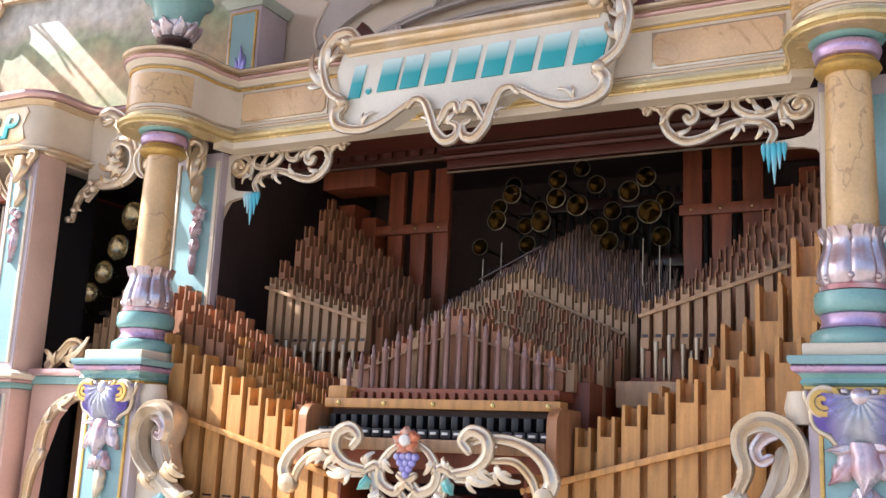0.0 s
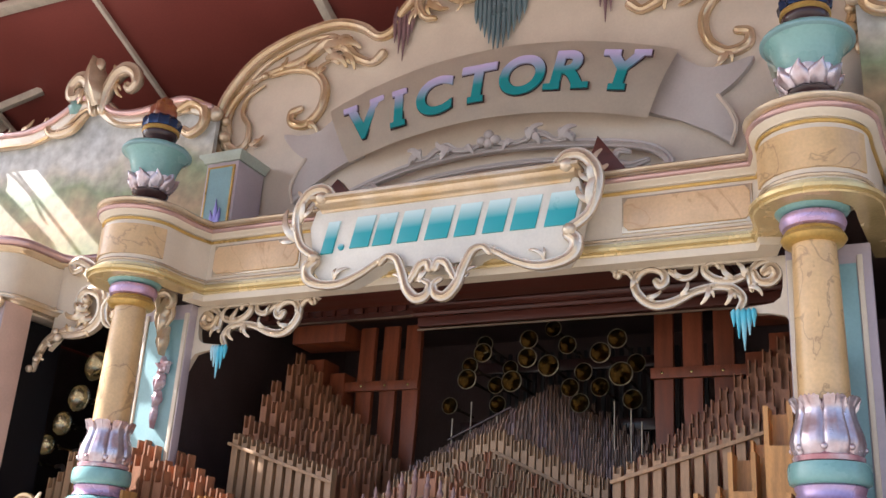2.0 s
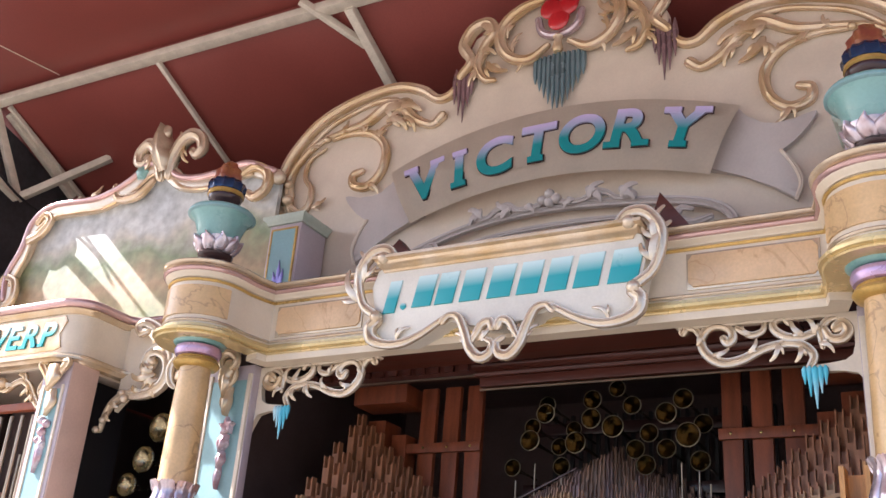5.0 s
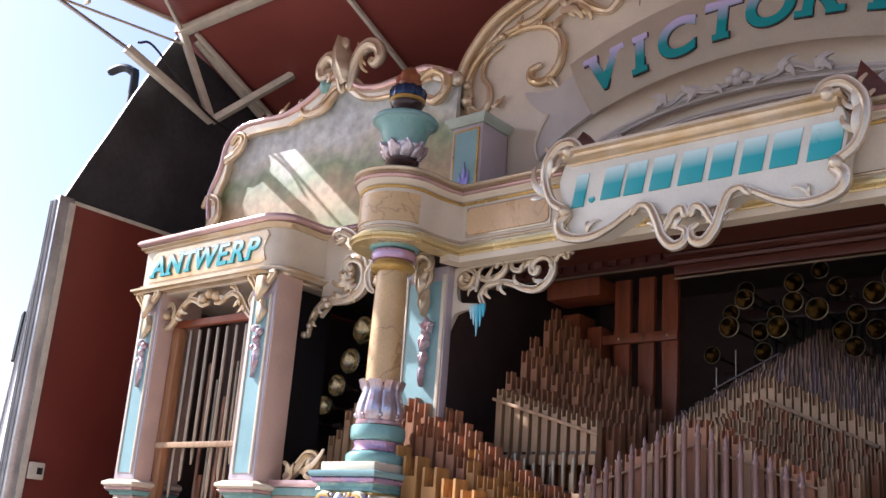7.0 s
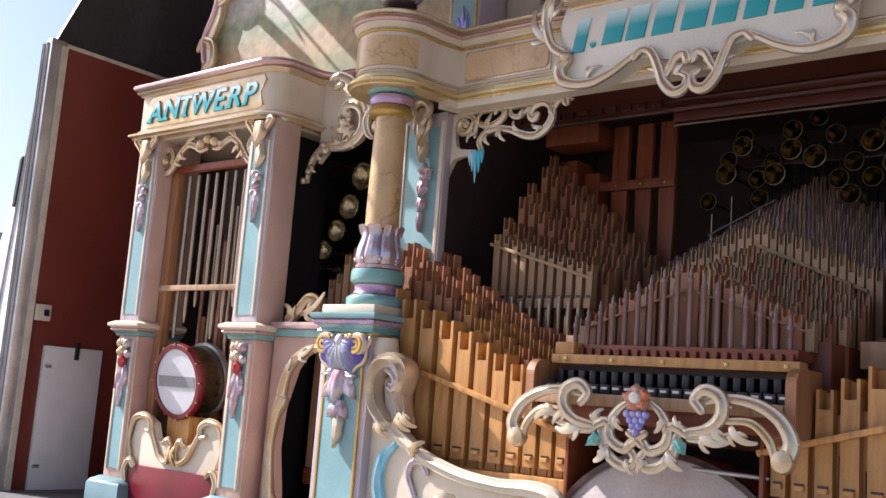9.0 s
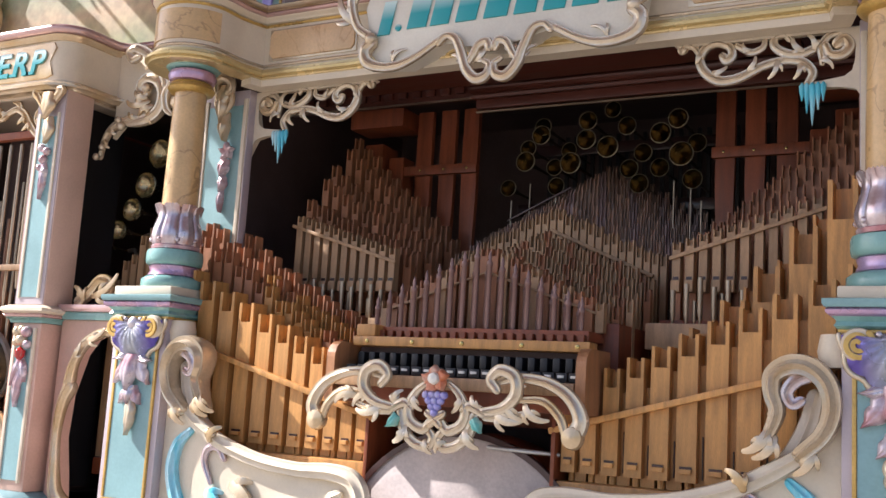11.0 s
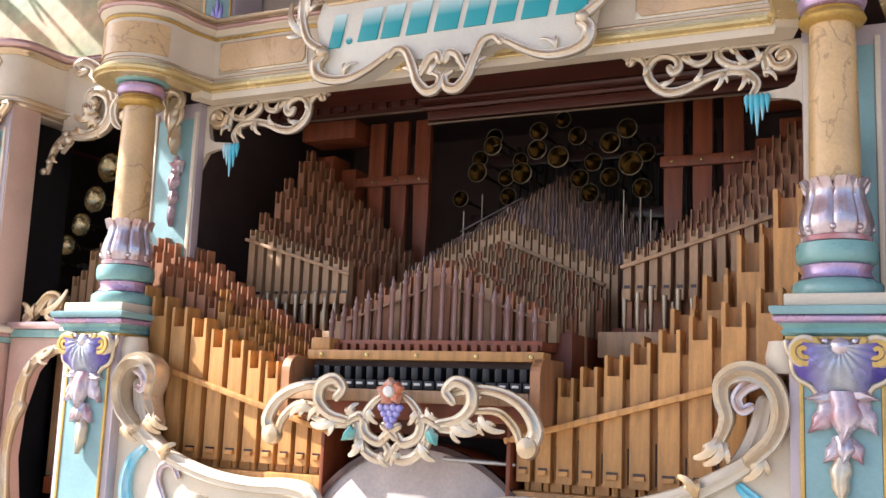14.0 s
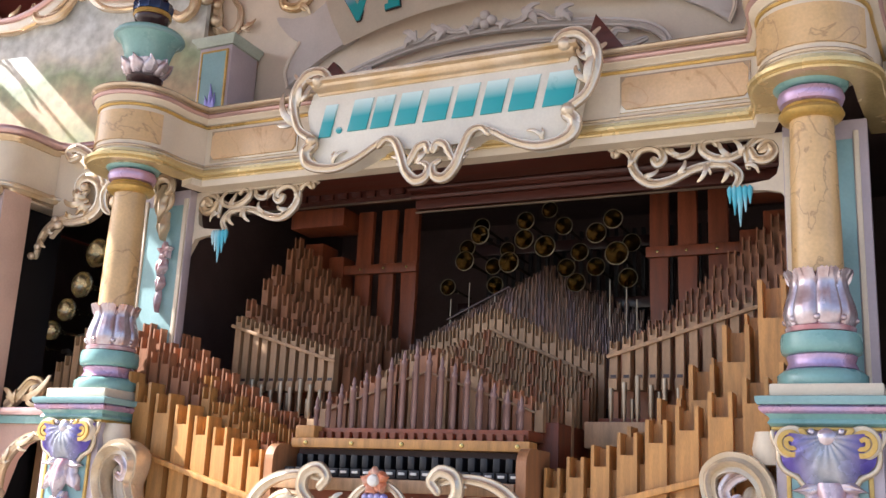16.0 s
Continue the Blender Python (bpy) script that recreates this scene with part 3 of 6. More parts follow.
for s in (0, 1):
    pl = arc(-3.225, 3.42, 0.184, 205, 345, 12)
    pl = [(mirror(x), y) for x, y in pl][::-1] if s else pl
    part("marbled_panel", run(pl, [(-0.004, 3.095), (0.004, 3.095), (0.004, 3.235), (-0.004, 3.235)]), MARBLE, ent)
    a, b = (-2.975, -2.49) if not s else (mirror(-2.49), mirror(-2.985))
    c = 0.025
    part("panel_surround", prism([(a, 3.09), (b, 3.09), (b, 3.242), (a, 3.242)], 3.633, 3.66, 0.004), PEARL, ent)
    part("marbled_panel", prism([(a + c, 3.10), (b - c, 3.10), (b - 0.008, 3.12), (b - 0.008, 3.21), (b - c, 3.232), (a + c, 3.232), (a + 0.008, 3.21), (a + 0.008, 3.12)], 3.624, 3.65, 0.005), PEACH, ent)
    pl = [(-3.225 + 0.17 * math.cos(radians(k)), 3.42 + 0.17 * math.sin(radians(k))) for k in range(0, 360, 20)]
    bm = bmesh.new()
    vs = [bm.verts.new((mirror(x) if s else x, y, 3.055)) for x, y in pl]
    f = bm.faces.new(vs)
    r = bmesh.ops.extrude_face_region(bm, geom=[f])
    bmesh.ops.translate(bm, vec=(0, 0, 0.02), verts=[g for g in r["geom"] if isinstance(g, bmesh.types.BMVert)])
    part("block_soffit", bm, CREAM, ent)
    bm = bmesh.new()
    vs = [bm.verts.new((mirror(x) if s else x, y, 3.335)) for x, y in pl]
    f = bm.faces.new(vs)
    r = bmesh.ops.extrude_face_region(bm, geom=[f])
    bmesh.ops.translate(bm, vec=(0, 0, 0.02), verts=[g for g in r["geom"] if isinstance(g, bmesh.types.BMVert)])
    part("block_top", bm, CREAM, ent)


# ---- columns and pedestals ----
CX, CY = -3.23, 3.4
col = thing("column", "yellow marbled column with silvered leaf cup and green rings", "column", "columns of the front")
COLX = CX
CX = COLX + 0.02
at = (CX, CY, 0)
part("shaft", lathe([(0.079, 2.335), (0.078, 2.5), (0.074, 2.75), (0.070, 2.9)], 32, at), MARBLE, col)
part("gold_ring", lathe([(0.07, 2.88), (0.096, 2.885), (0.106, 2.9), (0.1, 2.914), (0.086, 2.919), (0.092, 2.926), (0.086, 2.932)], 32, at), GOLD, col)
part("lilac_ring", lathe([(0.08, 2.93), (0.1, 2.936), (0.108, 2.957), (0.102, 2.978), (0.08, 2.985)], 32, at), LILAC, col)
part("green_ring", lathe([(0.09, 2.985), (0.112, 2.988), (0.122, 3.0), (0.122, 3.02), (0.13, 3.056), (0.1, 3.056)], 32, at), TEAL, col)
rows = []
outer = [(0.088, 2.17), (0.100, 2.182), (0.110, 2.205), (0.113, 2.232), (0.108, 2.262), (0.099, 2.292), (0.091, 2.322), (0.089, 2.345), (0.093, 2.362), (0.103, 2.378), (0.108, 2.386), (0.098, 2.384), (0.084, 2.37), (0.078, 2.35)]
bm = bmesh.new()
for i, (r, z) in enumerate(outer):
    z = 2.17 + (z - 2.17) * 0.91
    row = []
    for k in range(96):
        a = 2 * math.pi * k / 96
        d = (k % 12) / 12 - 0.5
        edge = math.exp(-((0.5 - abs(d)) / 0.07) ** 2)
        rib = math.exp(-(d / 0.06) ** 2) * 0.6 + 0.35 * math.exp(-((abs(d) - 0.22) / 0.05) ** 2)
        rr = r - 0.010 * edge * (i < 11) + 0.004 * rib * (0 < i < 10)
        zz = z - (0.028 * edge + 0.006 * math.cos(6 * math.pi * d) ** 2) * (8 <= i <= 11)
        row.append(bm.verts.new((CX + rr * math.cos(a), CY + rr * math.sin(a), zz)))
    rows.append(row)
for lo, hi in zip(rows, rows[1:]):
    for k in range(96):
        bm.faces.new((lo[k], lo[(k + 1) % 96], hi[(k + 1) % 96], hi[k]))
cup = part("leaf_cup", bm, SILVER, col)
bm = bmesh.new()
for k in range(8):
    a = radians(45 * k)
    bmesh.ops.create_icosphere(bm, subdivisions=2, radius=0.011, matrix=Matrix.Translation((CX + 0.106 * math.cos(a), CY + 0.106 * math.sin(a), 2.205)))
part("bead", bm, SILVER, cup)
part("collar", lathe([(0.09, 2.163), (0.106, 2.166), (0.108, 2.18), (0.095, 2.19)], 32, at), PETAL, col)
part("green_ring", lathe([(0.11, 2.095), (0.12, 2.1), (0.124, 2.115), (0.124, 2.145), (0.12, 2.16), (0.1, 2.164)], 32, at), TEAL, col)
part("lilac_ring", lathe([(0.1, 2.045), (0.11, 2.05), (0.1, 2.07), (0.107, 2.09), (0.1, 2.097)], 32, at), LILAC, col)
part("green_ring", lathe([(0.132, 1.992), (0.136, 2.0), (0.136, 2.03), (0.12, 2.044), (0.1, 2.048)], 32, at), TEAL, col)

CX = COLX
PX0, PX1, PY0, PY1 = CX - 0.15, CX + 0.15, 3.255, 3.56
ped = thing("pedestal", "cream pedestal with shell, pendant and pale blue panel", "pedestal", "pedestals of the front")
part("body", bx(PX0, PX1, PY0, PY1, 1.06, 1.86, 0.006), MAUVE, ped)
part("panel", bx(PX0 + 0.045, PX1 - 0.045, PY0 - 0.006, PY0 + 0.01, 1.1, 1.82), AQUA, ped)
for a, b, c, d in ((PX0 + 0.03, PX0 + 0.043, 1.1, 1.82), (PX1 - 0.043, PX1 - 0.03, 1.1, 1.82), (PX0 + 0.03, PX1 - 0.03, 1.085, 1.098)):
    part("gilt_fillet", bx(a, b, PY0 - 0.01, PY0 + 0.01, c, d, 0.003), GOLD, ped)
sq0 = [(PX0, PY1), (PX0, PY0), (PX1, PY0), (PX1, PY1)]
part("shelf_green", run(sq0, [(-0.1, 1.862), (0.01, 1.862), (0.02, 1.872), (0.012, 1.885), (0.024, 1.9), (-0.1, 1.9)]), TEAL, ped)
part("shelf_lilac", run(sq0, [(-0.1, 1.9), (0.03, 1.9), (0.04, 1.909), (0.042, 1.918), (0.034, 1.926), (-0.1, 1.926)]), LILAC, ped)
part("shelf_blue", run(sq0, [(-0.1, 1.926), (0.044, 1.926), (0.05, 1.935), (0.05, 1.95), (0.02, 1.955), (-0.1, 1.955)]), AQUA, ped)
part("shelf_top", bx(PX0 - 0.012, PX1 + 0.012, PY0 - 0.012, PY1, 1.955, 1.992, 0.006), CREAM, ped)
part("gilt_fillet", run(sq0, [(-0.05, 1.852), (0.008, 1.852), (0.01, 1.858), (0.008, 1.862), (-0.05, 1.862)]), GOLD, ped)
part("foot", run(sq0, [(-0.1, 0.87), (0.07, 0.87), (0.07, 1.02), (0.05, 1.04), (0.02, 1.06), (-0.1, 1.06)]), CREAM, ped)
# shell: fluted fan with scalloped lower edge and two spiral volutes
bm = bmesh.new()
rows = []
N = 40
for i in range(N + 1):
    f = i / N
    a = math.pi * (0.97 + 1.06 * f)
    flute = math.cos(f * 10 * 2 * math.pi)
    lobe = 0.9 + 0.1 * abs(math.cos(f * 2.5 * 2 * math.pi))
    rows.append([bm.verts.new((CX + 0.148 * r * math.cos(a) * lobe, PY0 - 0.014 - (0.05 + 0.006 * flute * r) * math.sin(math.pi * min(1, r * 0.72 + 0.2)), 1.83 + 0.15 * r * math.sin(a) * lobe)) for r in (0.04, 0.2, 0.4, 0.6, 0.8, 0.93, 1.0)])
for a, b in zip(rows, rows[1:]):
    for k in range(6):
        bm.faces.new((a[k], a[k + 1], b[k + 1], b[k]))
bmesh.ops.solidify(bm, geom=bm.faces[:], thickness=0.008)
shell = part("shell", bm, SHELLBLEND, ped, "violet and white fluted shell")
bm = bmesh.new()
rim = []
for i in range(33):
    a = math.pi * (0.97 + 1.06 * i / 32)
    lobe = 0.9 + 0.1 * abs(math.cos(i / 32 * 2.5 * 2 * math.pi))
    rim.append((CX + 0.156 * math.cos(a) * lobe, PY0 - 0.014, 1.83 + 0.158 * math.sin(a) * lobe))
sweep(rim, [0.009, 0.010, 0.011, 0.010, 0.009], 8, 1, bm)
part("rim", bm, PEARL, shell)
for s in (-1, 1):
    part("volute_disc", lathe([(0.001, 0.004), (0.046, 0.004), (0.05, 0.012), (0.05, 0.03)], 28, (CX + s * 0.098, PY0 - 0.05, 1.815), "y"), CREAM, shell)
    vp = volute(CX + s * 0.098, 1.815, 0.045, 90 + s * 40, s * 2.0, 0.16, 30)
    part("volute", vine(vp, PY0 - 0.05, [0.0085, 0.008, 0.0075, 0.007, 0.008], steps=2, n=10), GOLD, shell)
    bm = bmesh.new()
    bmesh.ops.create_icosphere(bm, subdivisions=2, radius=0.011, matrix=Matrix.Translation((CX + s * 0.042, PY0 - 0.045, 1.845)))
    part("bead", bm, SILVER, shell)
part("boss", lathe([(0.001, -0.018), (0.018, -0.015), (0.028, -0.004), (0.024, 0.012)], 20, (CX, PY0 - 0.045, 1.828), "y"), SILVER, shell)
pend = part("pendant", leaf((CX, 1.70), (CX, 1.545), 0.052, PY0 - 0.03, lobes=2, thick=0.018), PETAL, ped, "pink and silver carved leaf pendant")
for s in (-1, 1):
    part("pendant_leaf", leaf((CX + s * 0.02, 1.69), (CX + s * 0.105, 1.675), 0.022, PY0 - 0.02, lobes=1), SILVER, pend)
    part("pendant_leaf", leaf((CX + s * 0.02, 1.68), (CX + s * 0.095, 1.575), 0.042, PY0 - 0.014, lobes=3), PETAL, pend)
    part("pendant_leaf", leaf((CX + s * 0.008, 1.56), (CX + s * 0.055, 1.49), 0.03, PY0 - 0.012, lobes=2), PETAL, pend)
part("pendant_leaf", leaf((CX, 1.57), (CX, 1.49), 0.034, PY0 - 0.024, lobes=2), SILVER, pend)
part("pendant_leaf", leaf((CX, 1.515), (CX, 1.36), 0.034, PY0 - 0.018, lobes=3), PEARL, pend)
flipped(col)
flipped(ped)

# ---- pilasters behind the columns ----
pil = thing("pilaster", "pale blue pilaster with gilt edge and carved pendant", "pilaster", "pilasters of the front")
QX0, QX1, QY = -3.37, -3.085, 3.66
part("body", bx(QX0, QX1, QY, QY + 0.05, 1.4, 2.974, 0.004), MAUVE, pil)
part("panel", bx(QX0 + 0.05, QX1 - 0.03, QY - 0.005, QY + 0.01, 2.02, 2.9), AQUA, pil)
for a, b in ((QX0 + 0.028, QX0 + 0.046), (QX1 - 0.026, QX1 - 0.004)):
    part("fillet", bx(a, b, QY - 0.012, QY + 0.01, 2.0, 2.93, 0.004), CREAM, pil)
part("base", bx(QX0 - 0.02, QX1 + 0.02, QY - 0.04, QY + 0.055, 1.94, 2.0, 0.01), CREAM, pil)
bm = vine([(-3.235, 2.95), (-3.24, 3.0), (-3.2, 3.02), (-3.155, 3.0), (-3.15, 2.96), (-3.175, 2.945)], QY - 0.06, [0.016, 0.02, 0.022, 0.022, 0.018, 0.014])
leaf((-3.2, 2.99), (-3.195, 2.80), 0.048, QY - 0.045, bm, lobes=3, thick=0.02)
leaf((-3.195, 2.86), (-3.185, 2.72), 0.036, QY - 0.03, bm, lobes=2, thick=0.02)
for sg in (-1, 1):
    vine([(-3.195 + sg * 0.02, 2.86), (-3.195 + sg * 0.045, 2.90), (-3.195 + sg * 0.04, 2.95), (-3.195 + sg * 0.02, 2.965)], QY - 0.05, [0.008, 0.013, 0.013, 0.009], bm)
part("console", bm, PALEGOLD, pil)
bm = bmesh.new()
for k in range(5):
    a = radians(90 + 72 * k)
    leaf((-3.176, 2.675), (-3.176 + 0.045 * math.cos(a), 2.675 + 0.045 * math.sin(a)), 0.02, QY - 0.02, bm, lobes=1)
part("flower", bm, PETAL, pil)
bm = leaf((-3.19, 2.64), (-3.195, 2.55), 0.034, QY - 0.014, lobes=2, thick=0.018)
leaf((-3.195, 2.56), (-3.197, 2.48), 0.026, QY - 0.014, bm, lobes=2, thick=0.016)
leaf((-3.197, 2.49), (-3.192, 2.385), 0.018, QY - 0.012, bm, lobes=1, thick=0.014)
for dx, z in ((-0.022, 2.615), (0.02, 2.6), (-0.016, 2.53), (0.014, 2.52)):
    bmesh.ops.create_icosphere(bm, subdivisions=2, radius=0.013, matrix=Matrix.Translation((-3.193 + dx, QY - 0.018, z)))
part("pendant", bm, PETAL, pil)
flipped(pil)


def both(pts, s):
    """Points given from the organ's middle, on its left (s = 0) or right (s = 1) side."""
    return [(MID + (x if not s else -x), z) for x, z in pts]


# ---- name board over the opening ----
SY = 3.52
sign = thing("name_board", "ivory name board framed with cream and gold scrolls, teal lettering", "sign")
half = [(0.0, 3.335), (-0.52, 3.335), (-0.6, 3.30), (-0.625, 3.22), (-0.6, 3.12), (-0.585, 3.02), (-0.54, 2.965), (-0.42, 2.955), (-0.3, 3.0), (-0.22, 3.03), (-0.14, 3.0), (0.0, 2.985)]
outline = both(half, 0) + both(half[1:-1], 1)[::-1]
part("board", prism(outline, SY, SY + 0.1, 0.006), IVORY, sign)
part("top_moulding", run([(MID - 0.56, SY + 0.04), (MID - 0.56, SY), (MID + 0.56, SY), (MID + 0.56, SY + 0.04)], [(-0.02, 3.285), (0.008, 3.285), (0.014, 3.3), (0.03, 3.31), (0.034, 3.33), (0.05, 3.338), (0.05, 3.352), (-0.02, 3.356)]), PALEGOLD, sign)
for s in (0, 1):
    bm = vine(both([(-0.50, 3.345), (-0.55, 3.39), (-0.62, 3.385), (-0.675, 3.32), (-0.685, 3.24), (-0.65, 3.14), (-0.58, 3.085)], s), SY - 0.015, [0.014, 0.024, 0.028, 0.026, 0.022, 0.02, 0.022])
    part("acanthus_leaf", spray(both([(-0.66, 3.16)], s)[0], both([(-0.735, 3.33)], s)[0], 0.034, SY - 0.01), PEARL, sign)
    part("acanthus_leaf", spray(both([(-0.67, 3.25)], s)[0], both([(-0.71, 3.40)], s)[0], 0.028, SY - 0.016), PEARL, sign)
    bmesh.ops.create_icosphere(bm, subdivisions=2, radius=0.03, matrix=Matrix.Translation((both([(-0.56, 3.335)], s)[0][0], SY - 0.03, 3.345)))
    part("side_scroll", bm, PEARL, sign)
    bm = vine(both([(-0.57, 3.06), (-0.6, 3.03), (-0.59, 2.98), (-0.53, 2.95), (-0.44, 2.945), (-0.35, 2.975), (-0.27, 3.02), (-0.235, 3.035)], s), SY - 0.015, [0.026, 0.03, 0.028, 0.022, 0.02, 0.016, 0.014, 0.018])
    bmesh.ops.create_icosphere(bm, subdivisions=2, radius=0.03, matrix=Matrix.Translation((both([(-0.575, 3.07)], s)[0][0], SY - 0.02, 3.075)))
    part("acanthus_leaf", spray(both([(-0.47, 2.97)], s)[0], both([(-0.40, 3.01)], s)[0], 0.016, SY - 0.008, lobes=2), PEARL, sign)
    part("lower_scroll", bm, PEARL, sign)
    bm = vine(both([(-0.245, 3.02), (-0.215, 3.045), (-0.17, 3.03), (-0.135, 2.96), (-0.11, 2.895), (-0.065, 2.85), (-0.02, 2.862), (-0.012, 2.905), (-0.04, 2.925)], s), SY - 0.02, [0.016, 0.014, 0.02, 0.022, 0.024, 0.022, 0.016, 0.01])
    part("acanthus_leaf", spray(both([(-0.12, 2.9)], s)[0], both([(-0.19, 2.96)], s)[0], 0.02, SY - 0.015), PEARL, sign)
    part("acanthus_leaf", spray(both([(-0.08, 2.93)], s)[0], both([(-0.03, 3.0)], s)[0], 0.022, SY - 0.012), PEARL, sign)
    vine(both([(-0.115, 2.9), (-0.085, 2.95), (-0.06, 2.99), (-0.025, 3.0), (-0.012, 2.975)], s), SY - 0.022, [0.01, 0.016, 0.018, 0.018, 0.02], bm)
    part("centre_scroll", bm, PEARL, sign)
# the lettering of the board stands as plain slanted bars of its size and colour
for a, b in ((516, 545), (573, 615), (617, 657), (664, 707), (715, 762), (768, 811), (818, 860), (866, 914), (923, 977)):
    u0, u1 = [(-0.675 + (p - 490) * 0.3645 / 510) * 3.5 for p in (a, b)]
    z0, z1 = (3.106, 3.246) if a > 520 else (3.092, 3.238)
    part("letter_bar", prism([(u0 - 0.008, z0), (u1 - 0.022, z0), (u1 + 0.008, z1), (u0 + 0.022, z1)], SY - 0.008, SY, 0.003), SIGNTEAL, sign)
part("letter_dot", lathe([(0.001, -0.008), (0.014, -0.006), (0.016, 0)], 12, (-2.206, SY, 3.118), "y"), SIGNTEAL, sign)

for wedge in ([(-2.385, 3.353), (-2.37, 3.43), (-2.313, 3.487), (-2.2, 3.353)], [(-1.14, 3.353), (-1.124, 3.44), (-1.101, 3.514), (-0.985, 3.353)]):
    part("support_wedge", prism(wedge, 3.60, 3.66, 0.004), MAHOGANY, sign, "dark red wooden wedge behind the board")

# ---- pierced brackets under the entablature ----
BY = 3.72
bra = thing("pierced_bracket", "pearly cream pierced scroll bracket with blue icicle drop", "bracket", "pierced brackets")
part("frame", prism([(-3.115, 2.972), (-3.115, 2.66), (-3.095, 2.70), (-3.07, 2.745), (-3.02, 2.757), (-2.93, 2.757), (-2.93, 2.783), (-3.03, 2.79), (-3.058, 2.81), (-3.068, 2.85), (-3.07, 2.90), (-3.05, 2.945), (-3.0, 2.962), (-2.44, 2.962), (-2.42, 2.972)], BY - 0.012, BY + 0.02, 0.003), CREAM, bra)
part("scroll", vine([(-2.905, 2.775), (-2.923, 2.82), (-2.887, 2.862), (-2.828, 2.874), (-2.75, 2.861), (-2.662, 2.824), (-2.592, 2.82), (-2.536, 2.86), (-2.518, 2.915), (-2.545, 2.957), (-2.588, 2.966), (-2.627, 2.947), (-2.638, 2.914), (-2.617, 2.897), (-2.602, 2.915)], BY, [0.014, 0.017, 0.018, 0.016, 0.017, 0.019, 0.020, 0.020, 0.018, 0.017, 0.017, 0.016, 0.018, 0.02, 0.016]), PEARL, bra)
part("scroll", vine([(-2.955, 2.85), (-2.952, 2.91), (-2.98, 2.95), (-3.03, 2.96)], BY, [0.01, 0.015, 0.015, 0.012]), PEARL, bra)
part("scroll", vine([(-2.966, 2.915), (-2.985, 2.878), (-3.022, 2.874), (-3.045, 2.90), (-3.03, 2.928), (-3.008, 2.916)], BY - 0.006, [0.014, 0.018, 0.02, 0.022, 0.022, 0.022]), PALEGOLD, bra)
part("scroll", vine([(-2.955, 2.925), (-2.922, 2.905), (-2.879, 2.892), (-2.829, 2.90), (-2.79, 2.93), (-2.79, 2.962), (-2.823, 2.972), (-2.842, 2.952)], BY, [0.012, 0.016, 0.017, 0.018, 0.017, 0.015, 0.014, 0.012]), PEARL, bra)
part("scroll", vine([(-2.652, 2.95), (-2.705, 2.918), (-2.748, 2.932), (-2.755, 2.966)], BY, [0.012, 0.014, 0.012, 0.009]), PEARL, bra)
part("scroll", vine([(-2.45, 2.955), (-2.46, 2.97), (-2.493, 2.962), (-2.516, 2.93)], BY, [0.02, 0.018, 0.014, 0.012]), PEARL, bra)
for a, b, w in (((-2.89, 2.90), (-2.86, 2.955), 0.022), ((-2.93, 2.905), (-2.90, 2.955), 0.02), ((-2.57, 2.85), (-2.62, 2.875), 0.02), ((-2.80, 2.87), (-2.765, 2.81), 0.02), ((-2.88, 2.85), (-2.855, 2.80), 0.02), ((-2.70, 2.92), (-2.68, 2.955), 0.016), ((-2.95, 2.86), (-2.99, 2.82), 0.018), ((-2.52, 2.93), (-2.50, 2.895), 0.016), ((-2.70, 2.85), (-2.72, 2.90), 0.018), ((-2.905, 2.775), (-2.89, 2.73), 0.016)):
    part("acanthus_leaf", spray(a, b, w, BY - 0.012, lobes=2), PEARL, bra)
bm = bmesh.new()
for dx, h, r in ((-0.036, 0.06, 0.010), (-0.019, 0.09, 0.011), (0.0, 0.145, 0.013), (0.019, 0.1, 0.011), (0.036, 0.055, 0.010)):
    lathe([(0.002, -h), (r * 0.6, -h * 0.6), (r, -0.02), (r * 1.1, 0.0), (0.003, 0.012)], 8, (-2.925 + dx, BY - 0.02, 2.765), bm=bm)
part("icicle_drop", bm, ICE, bra, "pale blue icicle drop")
flipped(bra)

# side brackets between column block and wing
wb = thing("wing_bracket", "cream and gold acanthus bracket beside the column", "bracket", "wing brackets")
WB = 3.70
part("scroll", vine([(-3.966, 2.902), (-3.865, 2.884), (-3.759, 2.89), (-3.687, 2.926), (-3.66, 2.996), (-3.683, 3.068), (-3.75, 3.106), (-3.81, 3.094), (-3.826, 3.045), (-3.79, 3.022), (-3.768, 3.05)], WB - 0.01, [0.02, 0.026, 0.03, 0.032, 0.034, 0.034, 0.03, 0.027, 0.024, 0.022, 0.018]), PEARL, wb)
part("scroll", vine([(-3.625, 3.0), (-3.651, 3.086), (-3.706, 3.161), (-3.779, 3.233), (-3.866, 3.271), (-3.912, 3.252), (-3.888, 3.215), (-3.85, 3.222)], WB - 0.02, [0.014, 0.024, 0.03, 0.028, 0.026, 0.026, 0.024, 0.02]), PEARL, wb)
part("scroll", vine([(-3.876, 2.90), (-3.963, 2.878), (-4.02, 2.84), (-4.051, 2.782), (-4.064, 2.713)], WB - 0.005, [0.026, 0.026, 0.022, 0.018, 0.014]), PEARL, wb)
part("scroll", vine([(-3.60, 3.06), (-3.63, 3.0), (-3.615, 2.93), (-3.585, 2.90)], WB - 0.03, [0.018, 0.024, 0.02, 0.012]), PEARL, wb)
